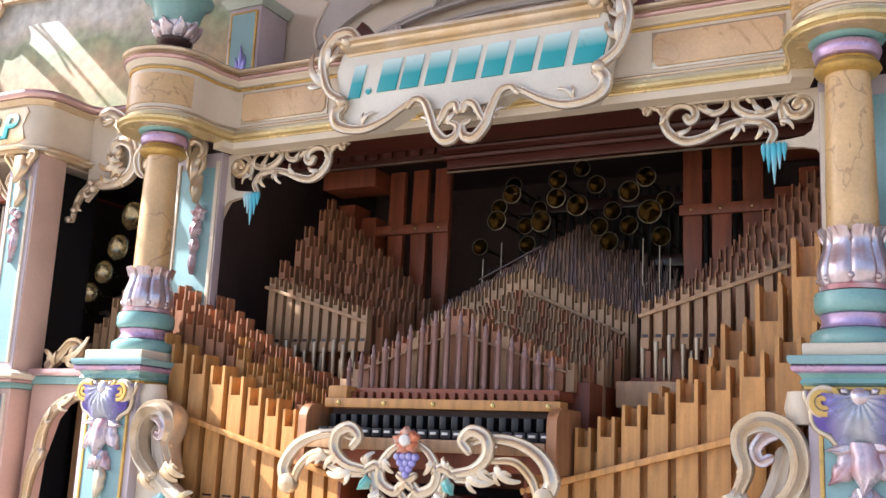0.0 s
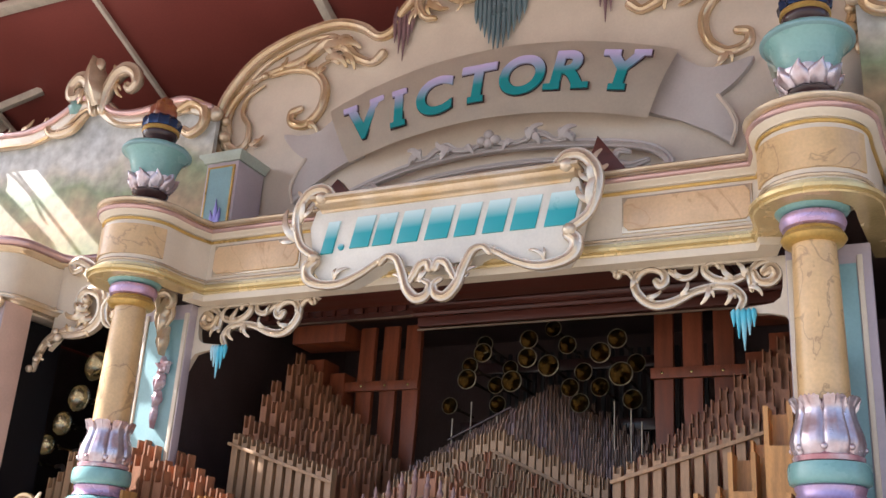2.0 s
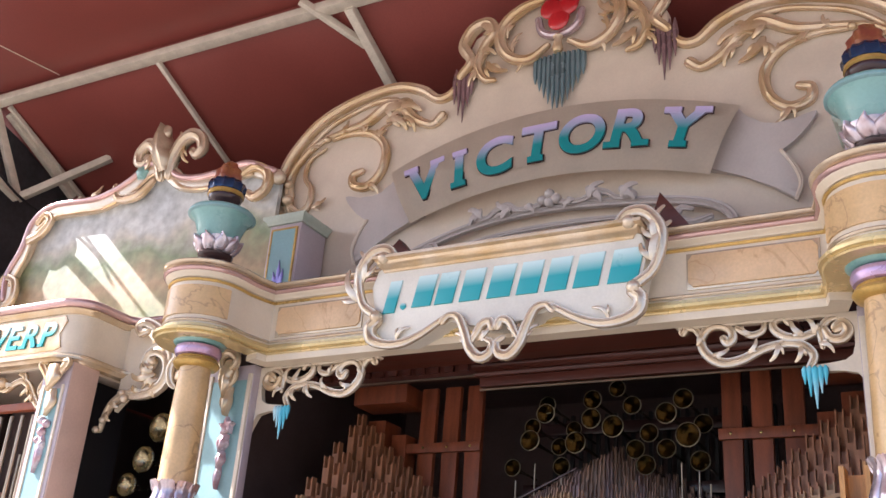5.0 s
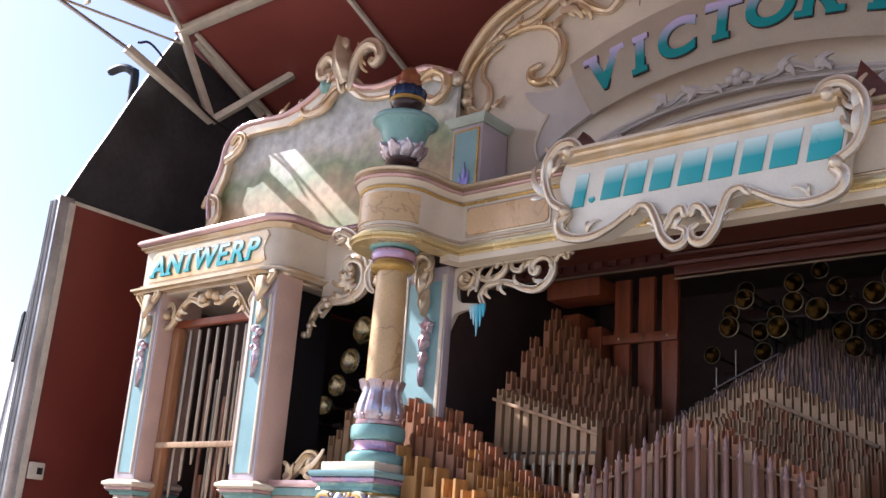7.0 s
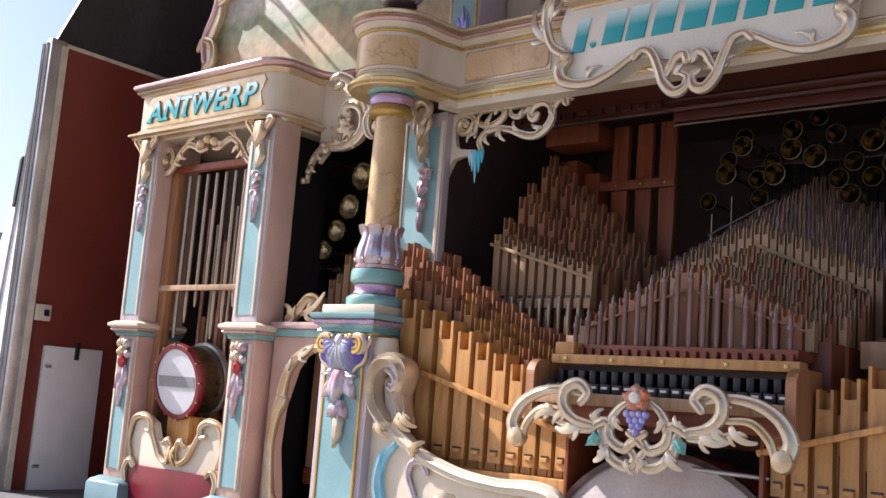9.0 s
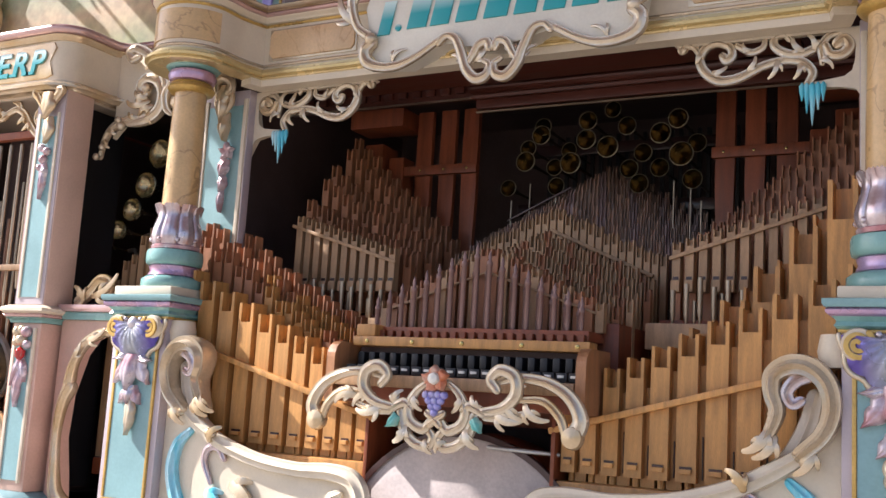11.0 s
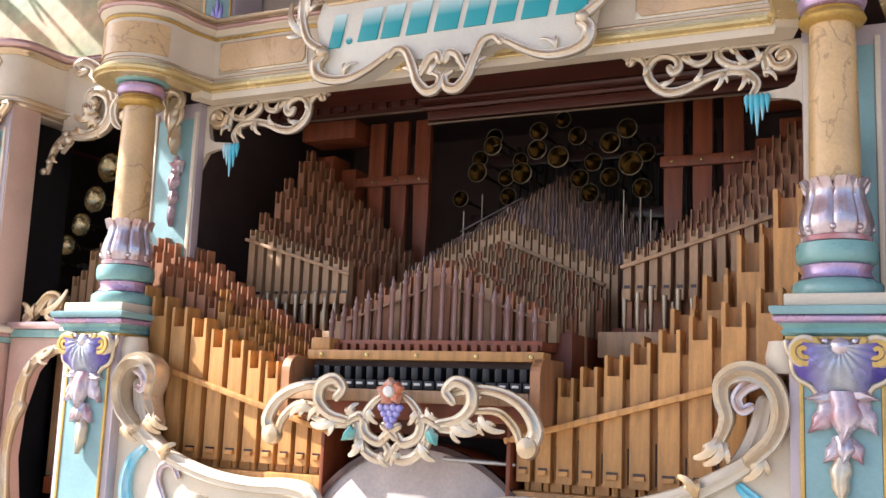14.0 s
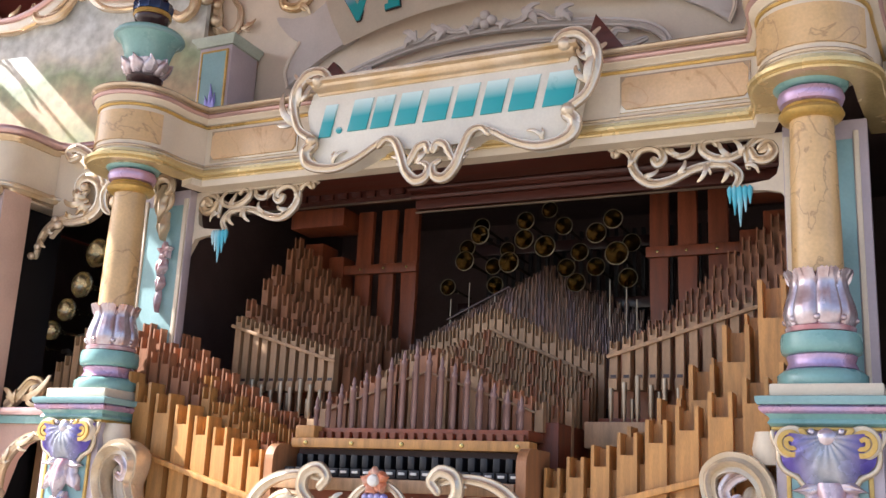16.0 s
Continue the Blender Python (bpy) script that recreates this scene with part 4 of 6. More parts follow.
for a, b, w in (((-3.725, 2.953), (-3.817, 2.975), 0.03), ((-3.75, 2.98), (-3.904, 3.01), 0.034), ((-3.77, 3.0), (-3.848, 3.055), 0.028), ((-3.82, 2.90), (-3.88, 2.94), 0.024), ((-3.74, 3.19), (-3.80, 3.16), 0.026), ((-3.70, 3.15), (-3.73, 3.09), 0.026), ((-3.66, 3.08), (-3.69, 3.03), 0.022), ((-3.759, 2.89), (-3.725, 2.86), 0.02), ((-4.03, 2.80), (-3.99, 2.76), 0.02), ((-4.0, 2.86), (-3.95, 2.83), 0.02), ((-3.6, 2.98), (-3.575, 2.91), 0.024)):
    part("acanthus_leaf", spray(a, b, w, WB - 0.02, lobes=3), PALEGOLD, wb)
for x, z, r in ((-3.914, 2.863, 0.024), (-4.035, 2.76, 0.019), (-4.069, 2.713, 0.02), (-3.935, 2.895, 0.018), (-3.768, 3.05, 0.024)):
    bm = bmesh.new()
    bmesh.ops.create_icosphere(bm, subdivisions=2, radius=r, matrix=Matrix.Translation((x, WB - 0.03, z)))
    part("berry", bm, PEARL, wb)
part("web", prism([(-3.46, 2.995), (-3.46, 3.27), (-4.03, 3.27), (-4.03, 2.82), (-3.96, 2.89), (-3.86, 2.9), (-3.76, 2.91), (-3.68, 2.96), (-3.6, 2.98)], WB + 0.03, WB + 0.06, 0.004), CREAM, wb)
flipped(wb)


# ---- crest with the banner ----
KY = 4.07
crest = thing("crest", "cream carved crest board with gilt scrolls over the organ", "crest")
half = [(0, 5.0), (-0.17, 4.985), (-0.36, 4.93), (-0.5, 4.86), (-0.555, 4.74), (-0.56, 4.62), (-0.62, 4.53), (-0.7, 4.52), (-0.8, 4.6), (-0.95, 4.655), (-1.12, 4.65), (-1.29, 4.61), (-1.45, 4.54), (-1.57, 4.43), (-1.66, 4.28), (-1.69, 4.1), (-1.68, 3.95), (-1.68, 3.32)]
outline = both(half, 0) + both(half[1:], 1)[::-1]
part("board", prism(outline, KY, KY + 0.05, 0.006), STONE, crest)
for s in (0, 1):
    b = lambda p: both(p, s)
    part("edge_roll", vine(b([(-1.64, 3.98), (-1.69, 4.08), (-1.66, 4.28), (-1.57, 4.43), (-1.45, 4.54), (-1.29, 4.61), (-1.12, 4.65), (-0.95, 4.655), (-0.8, 4.6), (-0.7, 4.525), (-0.62, 4.535), (-0.56, 4.62)]), KY - 0.01, [0.03, 0.035, 0.036, 0.034, 0.034, 0.032, 0.03, 0.03, 0.03, 0.026, 0.026, 0.02]), PALEGOLD, crest)
    bm = vine(b([(-1.60, 4.02), (-1.63, 4.16), (-1.57, 4.30), (-1.45, 4.40), (-1.3, 4.44), (-1.14, 4.47), (-1.0, 4.55), (-0.9, 4.5), (-0.82, 4.42), (-0.72, 4.37), (-0.66, 4.41)]), KY - 0.015, [0.03, 0.026, 0.02, 0.018, 0.02, 0.03, 0.034, 0.034, 0.028, 0.022, 0.028])
    vine(b([(-1.6, 4.10), (-1.61, 4.18), (-1.575, 4.30), (-1.49, 4.41), (-1.38, 4.50), (-1.24, 4.555), (-1.1, 4.59), (-0.98, 4.58), (-0.9, 4.53)]), KY - 0.012, [0.02, 0.016, 0.015, 0.014, 0.014, 0.014, 0.016, 0.02, 0.014], bm)
    vine(b([(-1.36, 4.41), (-1.22, 4.42), (-1.08, 4.38), (-1.0, 4.28), (-1.01, 4.15), (-1.09, 4.07), (-1.18, 4.09), (-1.19, 4.15), (-1.14, 4.17)]), KY - 0.012, [0.012, 0.018, 0.024, 0.026, 0.026, 0.026, 0.026, 0.024, 0.02], bm)
    vine(b([(-1.60, 4.02), (-1.53, 3.98), (-1.47, 4.02), (-1.47, 4.12), (-1.52, 4.2), (-1.5, 4.3), (-1.4, 4.36)]), KY - 0.012, [0.03, 0.024, 0.02, 0.016, 0.014, 0.012, 0.008], bm)
    for p, q, w in (((-1.02, 4.54), (-0.86, 4.56), 0.05), ((-0.95, 4.5), (-0.80, 4.46), 0.045), ((-1.0, 4.45), (-0.88, 4.36), 0.04), ((-0.9, 4.45), (-0.83, 4.34), 0.03), ((-1.05, 4.34), (-0.97, 4.42), 0.026), ((-1.3, 4.43), (-1.27, 4.51), 0.024), ((-1.45, 4.38), (-1.52, 4.34), 0.024), ((-1.44, 4.0), (-1.36, 4.05), 0.022), ((-1.14, 4.4), (-1.2, 4.46), 0.02), ((-1.1, 4.08), (-1.02, 4.0), 0.025)):
        part("acanthus_leaf", spray(b([p])[0], b([q])[0], w, KY - 0.02), PALEGOLD, crest)
    for x, z, r in ((-1.60, 4.06, 0.034), (-1.61, 4.16, 0.026), (-1.38, 4.4, 0.02)):
        bmesh.ops.create_icosphere(bm, subdivisions=2, radius=r, matrix=Matrix.Translation((b([(x, z)])[0][0], KY - 0.04, z)))
    part("acanthus_scroll", bm, PALEGOLD, crest)
    # scrolls round the ruby
    bm = vine(b([(-0.06, 4.68), (-0.16, 4.62), (-0.27, 4.66), (-0.33, 4.77), (-0.30, 4.88), (-0.2, 4.95), (-0.1, 4.97)]), KY - 0.04, [0.018, 0.026, 0.03, 0.034, 0.034, 0.03, 0.02])
    vine(b([(-0.56, 4.62), (-0.50, 4.70), (-0.55, 4.80), (-0.50, 4.90), (-0.41, 4.92), (-0.37, 4.85), (-0.42, 4.78), (-0.46, 4.66), (-0.42, 4.57), (-0.36, 4.55)]), KY - 0.03, [0.024, 0.03, 0.034, 0.036, 0.032, 0.03, 0.03, 0.026, 0.02, 0.014], bm)
    for p, q, w in (((-0.40, 4.66), (-0.28, 4.60), 0.035), ((-0.46, 4.74), (-0.36, 4.7), 0.03), ((-0.3, 4.8), (-0.22, 4.9), 0.035), ((-0.2, 4.65), (-0.24, 4.57), 0.026), ((-0.44, 4.62), (-0.5, 4.54), 0.025), ((-0.36, 4.86), (-0.44, 4.96), 0.04), ((-0.26, 4.7), (-0.2, 4.8), 0.02)):
        part("acanthus_leaf", spray(b([p])[0], b([q])[0], w, KY - 0.035), PALEGOLD, crest)
    part("crown_scroll", bm, PALEGOLD, crest)
    bm = bmesh.new()
    for k, (dx, h) in enumerate(((-0.05, 0.14), (-0.022, 0.21), (0.005, 0.26), (0.03, 0.17), (0.05, 0.1))):
        x = b([(-0.545 + dx, 0)])[0][0]
        lathe([(0.002, -h), (0.012, -h * 0.5), (0.018, 0), (0.01, 0.05), (0.003, 0.08)], 6, (x, KY - 0.02, 4.60), bm=bm)
    part("drop", bm, PLUM, crest, "plum brown carved drop")
    tail = [(-0.855, 4.127), (-0.948, 4.019), (-1.073, 3.986), (-1.208, 4.015), (-1.137, 3.913), (-1.051, 3.847), (-1.102, 3.762), (-1.124, 3.684), (-1.102, 3.609), (-1.015, 3.68), (-0.893, 3.758), (-0.715, 3.826)]
    tail = [(p.x, p.z) for p in smooth_line([(x, 0, z) for x, z in tail[:6]], 4)] + [(p.x, p.z) for p in smooth_line([(x, 0, z) for x, z in tail[5:9]], 4)] + tail[9:]
    part("ribbon_tail", prism(b(tail), 4.03, 4.062, 0.006), SHELLGREY, crest)
    part("tail_edge", vine(b([(-1.051, 3.847), (-1.102, 3.762), (-1.124, 3.684), (-1.102, 3.609)]), 4.026, [0.008, 0.011, 0.009]), STONE, crest)
    bm = vine(b([(-1.43, 3.42), (-1.36, 3.36), (-1.27, 3.42), (-1.26, 3.52), (-1.34, 3.56), (-1.41, 3.52)]), KY - 0.02, [0.03, 0.026, 0.022, 0.018, 0.014, 0.01])
    part("acanthus_leaf", spray(b([(-1.44, 3.4)])[0], b([(-1.52, 3.46)])[0], 0.03, KY - 0.02), PALEGOLD, crest)
    bmesh.ops.create_icosphere(bm, subdivisions=2, radius=0.035, matrix=Matrix.Translation((b([(-1.5, 0)])[0][0], KY - 0.02, 3.40)))
    part("corner_scroll", bm, SILVER, crest)
for k in range(-5, 6):
    h = 0.28 * (1 - (abs(k) / 6.5) ** 1.2) + 0.05
    part("flute", lathe([(0.002, -h), (0.012, -h * 0.7), (0.016, -0.02), (0.012, 0.02)], 6, (MID + k * 0.026, KY - 0.035 + 0.003 * abs(k), 4.60)), DROP, crest)
bm = bmesh.new()
for x, z, r in ((-0.045, 4.90, 0.055), (0.05, 4.90, 0.055), (0.0, 4.82, 0.055), (0.0, 4.87, 0.05)):
    bmesh.ops.create_uvsphere(bm, u_segments=16, v_segments=8, radius=r, matrix=Matrix.Translation((MID + x, KY - 0.05, z)) @ Matrix.Diagonal((1.1, 0.35, 1.2, 1)))
part("ruby", bm, RUBY, crest, "glossy red trefoil ornament")
bm = lathe([(0.02, -0.02), (0.03, 0), (0.02, 0.05), (0.028, 0.07), (0.01, 0.09)], 12, (MID, KY - 0.05, 4.64))
part("knop", bm, PALEGOLD, crest)
bm = vine(both([(-0.12, 4.86), (-0.1, 4.78), (-0.04, 4.74), (0.04, 4.74), (0.1, 4.78), (0.12, 4.86)], 0), KY - 0.03, [0.02, 0.022, 0.02, 0.022, 0.02])
part("ruby_setting", bm, SILVER, crest)
bm = vine(both([(-1.06, 3.42), (-0.95, 3.5), (-0.75, 3.61), (-0.4, 3.71), (0, 3.74), (0.4, 3.71), (0.72, 3.65), (0.84, 3.56), (0.8, 3.46)], 0), 4.02, [0.022, 0.022], flat=1.2)
part("arch_moulding", bm, SHELLGREY, crest)
part("arch_moulding", vine(both([(-0.9, 3.42), (-0.7, 3.53), (-0.4, 3.63), (0, 3.66), (0.4, 3.64), (0.65, 3.58), (0.74, 3.5), (0.72, 3.44)], 0), 4.03, [0.012, 0.012]), SHELLGREY, crest)
for s in (0, 1):
    part("garland", vine(both([(-0.03, 3.765), (-0.1, 3.745), (-0.17, 3.75), (-0.22, 3.775), (-0.28, 3.765), (-0.33, 3.73), (-0.40, 3.735)], s), 3.995, [0.012, 0.015, 0.013, 0.022, 0.014, 0.012, 0.024]), SHELLGREY, crest)
    for p, q, w in (((-0.2, 3.755), (-0.27, 3.81), 0.03), ((-0.22, 3.76), (-0.25, 3.715), 0.03), ((-0.36, 3.73), (-0.43, 3.775), 0.034), ((-0.36, 3.74), (-0.41, 3.70), 0.03), ((-0.12, 3.75), (-0.08, 3.71), 0.024)):
        part("acanthus_leaf", spray(both([p], s)[0], both([q], s)[0], w, 3.985), SHELLGREY, crest)
    part("garland", vine(both([(-0.75, 3.57), (-0.66, 3.55), (-0.6, 3.58), (-0.62, 3.63), (-0.67, 3.62)], s), 4.0, [0.014, 0.02, 0.02, 0.016, 0.01]), SHELLGREY, crest)
for x, z in ((0, 3.80), (-0.035, 3.77), (0.035, 3.77), (0, 3.755)):
    bm = bmesh.new()
    bmesh.ops.create_icosphere(bm, subdivisions=2, radius=0.026, matrix=Matrix.Translation((MID + x, 3.985, z)))
    part("berry", bm, SHELLGREY, crest)

# banner
NX = 24
bm = bmesh.new()
rows = []
for i in range(NX + 1):
    t = -1 + 2 * i / NX
    fwd = 3.985 - 0.05 * (1 - t * t)
    lo = (0.755 * t, 3.765 + 0.10 * (1 - t * t))
    hi = (0.90 * t, 4.08 + 0.152 * (1 - t * t))
    row = []
    for k in range(6):
        h = k / 5
        row.append(bm.verts.new((MID + lo[0] + (hi[0] - lo[0]) * h, fwd - 0.03 * math.sin(math.pi * h), lo[1] + (hi[1] - lo[1]) * h)))
    rows.append(row)
for a, b in zip(rows, rows[1:]):
    for k in range(5):
        bm.faces.new((a[k], a[k + 1], b[k + 1], b[k]))
bmesh.ops.solidify(bm, geom=bm.faces[:], thickness=0.03)
banner = thing("banner", "curved grey cream banner with teal and lilac lettering", "banner")
part("ribbon", bm, STONE, banner)


def letter(ch, size, slant=0.0, depth=0.012, fat=0.018, serif=True):
    """One letter of the built-in font, made bold, stood upright facing -y, its foot at the origin."""
    cu = bpy.data.curves.new("letter", "FONT")
    cu.body, cu.size, cu.extrude, cu.offset, cu.align_x = ch, size, depth / 2, fat * size, "CENTER"
    cu.bevel_depth = 0.0
    ob = bpy.data.objects.new("letter", cu)
    me = bpy.data.meshes.new_from_object(ob)
    bpy.data.objects.remove(ob)
    bm = bmesh.new()
    bm.from_mesh(me)
    bpy.data.meshes.remove(me)
    for v in bm.verts:
        x, y, z = v.co
        v.co = (x * 1.08 + slant * y, -z, y)
    if serif:
        h = size * 0.7
        feet = {"V": ((-0.27, 1), (0.27, 1)), "I": ((0, 0), (0, 1)), "T": ((0, 0),), "R": ((-0.22, 0), (0.26, 0)), "Y": ((-0.25, 1), (0.25, 1), (0, 0)), "A": ((-0.27, 0), (0.27, 0)), "N": ((-0.24, 0), (0.24, 1)), "W": ((-0.36, 1), (0.36, 1)), "E": (), "P": ((-0.22, 0),)}
        for fx, top in feet.get(ch, ()):
            zc = h * top
            x = fx * size * 1.08 + slant * zc
            g = fat * size
            bx(x - size * 0.12 - g, x + size * 0.12 + g, -depth / 2 - 0.0012, depth / 2 - 0.0012, zc - (size * 0.05 if top else 0) - g, zc + (0 if top else size * 0.05) + g, 0, bm)
    return bm


for ch, x, z in zip("VICTORY", (-2.407, -2.207, -2.015, -1.793, -1.576, -1.36, -1.123), (3.872, 3.894, 3.922, 3.946, 3.952, 3.945, 3.908)):
    t = (x - MID) / 0.76
    ob = part("letter", letter(ch, 0.262, 0.12, fat=0.032), VICTEAL, banner, smooth=False)
    rim = part("letter_outline", letter(ch, 0.262, 0.12, 0.006, 0.046), UMBER, ob, smooth=False)
    rim.location = (0.001, 0.006, -0.001)
    ob.matrix_local = Matrix.Translation((x, 3.985 - 0.05 * (1 - t * t) - 0.034, z)) @ Matrix.Rotation(0.24 * t, 4, "Y")

# ---- urns on the column blocks ----
urn = thing("urn", "sea green flaming urn with lotus foot on the column block", "urn", "urns on the front")
at = (CX, 3.42, 0)
part("foot", lathe([(0.085, 3.352), (0.085, 3.37), (0.05, 3.39), (0.045, 3.42), (0.08, 3.435), (0.085, 3.45), (0.06, 3.46)], 24, at), UMBER, urn)
bm = bmesh.new()
for k in range(9):
    a = 2 * math.pi * k / 9
    pe = leaf((0, 3.46), (0, 3.54), 0.048, 0, lobes=1)
    for v in pe.verts:
        r = 0.075 + (v.co.z - 3.46) * 0.36 - v.co.y
        b2 = a + v.co.x / 0.1
        v.co.x, v.co.y = CX + r * math.cos(b2), 3.42 + r * math.sin(b2)
    me = bpy.data.meshes.new("petal")
    pe.to_mesh(me)
    bm.from_mesh(me)
    bpy.data.meshes.remove(me)
part("lotus_petals", bm, SILVER, urn)
part("lotus", lathe([(0.05, 3.455), (0.075, 3.465), (0.095, 3.50), (0.1, 3.53), (0.08, 3.54)], 32, at, flute=0.05, lobes=8), SILVER, urn)
part("bowl", lathe([(0.08, 3.51), (0.097, 3.53), (0.11, 3.58), (0.125, 3.62), (0.148, 3.645), (0.158, 3.655), (0.16, 3.668), (0.155, 3.675), (0.09, 3.68), (0.05, 3.69)], 32, at), TEAL, urn)
part("gilt_rim", lathe([(0.155, 3.648), (0.164, 3.654), (0.164, 3.662), (0.155, 3.664)], 32, at), AQUA, urn)
part("neck", lathe([(0.06, 3.68), (0.05, 3.7), (0.055, 3.72), (0.075, 3.735), (0.085, 3.76), (0.075, 3.78), (0.05, 3.785)], 24, at), UMBER, urn)
part("collar", lathe([(0.078, 3.76), (0.09, 3.77), (0.088, 3.785), (0.07, 3.79)], 24, at), GOLD, urn)
part("crown", lathe([(0.07, 3.785), (0.088, 3.79), (0.092, 3.82), (0.08, 3.845), (0.06, 3.85)], 24, at, flute=0.06, lobes=12), NAVY, urn)
part("flame", lathe([(0.06, 3.84), (0.07, 3.86), (0.058, 3.885), (0.062, 3.905), (0.04, 3.93), (0.036, 3.945), (0.014, 3.962), (0.002, 3.972)], 30, at, flute=0.16, lobes=5), FLAME, urn)
flipped(urn)

# dwarf piers beside the crest
pier = thing("dwarf_pier", "lilac dwarf pier with a blue painted panel", "pier", "dwarf piers")
part("body", bx(-3.275, -3.075, 3.84, 4.06, 3.352, 3.80, 0.005), MAUVE, pier)
part("panel", bx(-3.248, -3.102, 3.832, 3.85, 3.40, 3.765), AQUA, pier)
for a, b, c, d in ((-3.258, -3.248, 3.39, 3.775), (-3.102, -3.092, 3.39, 3.775), (-3.248, -3.102, 3.765, 3.775)):
    part("gilt_fillet", bx(a, b, 3.83, 3.85, c, d), GOLD, pier)
part("cap", run([(-3.275, 4.06), (-3.275, 3.84), (-3.075, 3.84), (-3.075, 4.06)], [(-0.05, 3.80), (0.012, 3.80), (0.016, 3.815), (0.034, 3.83), (0.034, 3.845), (-0.05, 3.85)]), SAGE, pier)
bm = bmesh.new()
for dx, h in ((-0.03, 0.1), (0.0, 0.16), (0.03, 0.11)):
    leaf((-3.175 + dx * 0.3, 3.43), (-3.175 + dx, 3.43 + h), 0.016, 3.828, bm, thick=0.002)
part("painted_flower", bm, VIOLET, pier)
flipped(pier)

# ---- landscape panels over the wings ----
LY = 3.98
lp = thing("landscape_panel", "arched panel painted with a landscape in a scrolled cream frame", "panel", "landscape panels")
top = [(-5.366, 3.467), (-5.405, 3.644), (-5.425, 3.811), (-5.346, 3.978), (-5.307, 4.155), (-5.169, 4.244), (-4.963, 4.244), (-4.766, 4.235), (-4.599, 4.272), (-4.47, 4.33), (-4.36, 4.40), (-4.22, 4.36), (-4.10, 4.27), (-3.95, 4.235), (-3.78, 4.24), (-3.58, 4.26), (-3.381, 4.175)]
sm = smooth_line([(x, 0, z) for x, z in top], 4)
part("picture", prism([(p.x, p.z) for p in sm] + [(-3.381, 3.271), (-5.346, 3.271)], LY, LY + 0.03), LAND, lp)
part("frame", sweep([(p.x, LY - 0.015, p.z) for p in sm], [0.05, 0.045, 0.055, 0.05, 0.055, 0.05, 0.045], 10, 0.9, groove=0.3), PEARL, lp)
part("frame_roll", sweep([(p.x - 0.012, LY - 0.05, p.z + 0.03) for p in sm[4:]], [0.02, 0.022, 0.02], 8), ROSE, lp)
part("frame_bead", sweep([(p.x + 0.03, LY - 0.045, p.z - 0.045) for p in sm[8:-4]], [0.012, 0.012], 6), PALEGOLD, lp)
bm = vine([(-5.307, 4.057), (-5.208, 4.096), (-5.149, 4.175), (-5.208, 4.224), (-5.267, 4.175)], LY - 0.05, [0.03, 0.03, 0.026, 0.022, 0.02])
vine([(-5.405, 3.585), (-5.326, 3.664), (-5.346, 3.782), (-5.444, 3.821), (-5.484, 3.762)], LY - 0.05, [0.03, 0.03, 0.026, 0.022, 0.02], bm)
vine([(-4.638, 4.332), (-4.579, 4.234), (-4.422, 4.234), (-4.324, 4.312)], LY - 0.04, [0.02, 0.03, 0.03, 0.02], bm)
vine([(-3.62, 4.22), (-3.52, 4.25), (-3.43, 4.19), (-3.43, 4.10), (-3.5, 4.06), (-3.56, 4.09)], LY - 0.05, [0.02, 0.03, 0.032, 0.03, 0.03, 0.026], bm)
fl = leaf((-4.225, 4.34), (-4.27, 4.66), 0.075, LY - 0.05, lobes=3, thick=0.05)
bmesh.ops.create_icosphere(fl, subdivisions=3, radius=0.05, matrix=Matrix.Translation((-4.268, LY - 0.075, 4.615)) @ Matrix.Diagonal((1, 0.6, 1.05, 1)))
part("finial_leaf", fl, PEARL, lp)
part("finial_curl", vine([(-4.26, 4.32), (-4.30, 4.44), (-4.35, 4.54), (-4.41, 4.565), (-4.465, 4.52), (-4.462, 4.455), (-4.415, 4.44), (-4.40, 4.48)], LY - 0.05, [0.03, 0.04, 0.045, 0.044, 0.04, 0.036, 0.03, 0.026]), PEARL, lp)
part("finial_curl", vine([(-4.19, 4.32), (-4.17, 4.44), (-4.12, 4.53), (-4.05, 4.56), (-3.98, 4.525), (-3.955, 4.455), (-3.995, 4.42), (-4.03, 4.45)], LY - 0.055, [0.03, 0.04, 0.045, 0.045, 0.04, 0.036, 0.03, 0.026]), PEARL, lp)
for a, b, w in (((-4.31, 4.46), (-4.35, 4.62), 0.03), ((-4.16, 4.46), (-4.17, 4.61), 0.03), ((-4.36, 4.5), (-4.42, 4.38), 0.026), ((-4.1, 4.5), (-4.04, 4.38), 0.026)):
    part("acanthus_leaf", spray(a, b, w, LY - 0.06), PALEGOLD, lp)
part("spur", leaf((-4.62, 4.29), (-4.55, 4.36), 0.02, LY - 0.03, lobes=1), PEARL, lp)
part("spur", leaf((-4.98, 4.24), (-4.93, 4.32), 0.024, LY - 0.03, lobes=1), PEARL, lp)
part("acanthus_leaf", spray((-5.405, 3.418), (-5.503, 3.585), 0.05, LY - 0.03), PALEGOLD, lp)
part("acanthus_leaf", spray((-5.287, 3.389), (-5.346, 3.546), 0.05, LY - 0.045), PALEGOLD, lp)
part("acanthus_leaf", spray((-5.208, 3.369), (-5.149, 3.516), 0.05, LY - 0.045), PALEGOLD, lp)
part("acanthus_leaf", spray((-4.864, 4.263), (-4.776, 4.371), 0.035, LY - 0.03), PALEGOLD, lp)
part("frame_scroll", bm, PALEGOLD, lp)
part("rosette", lathe([(0.001, -0.05), (0.03, -0.045), (0.05, -0.02), (0.06, 0)], 12, (-4.42, LY - 0.03, 4.38), "y", flute=0.12, lobes=6), TEAL, lp)
flipped(lp)

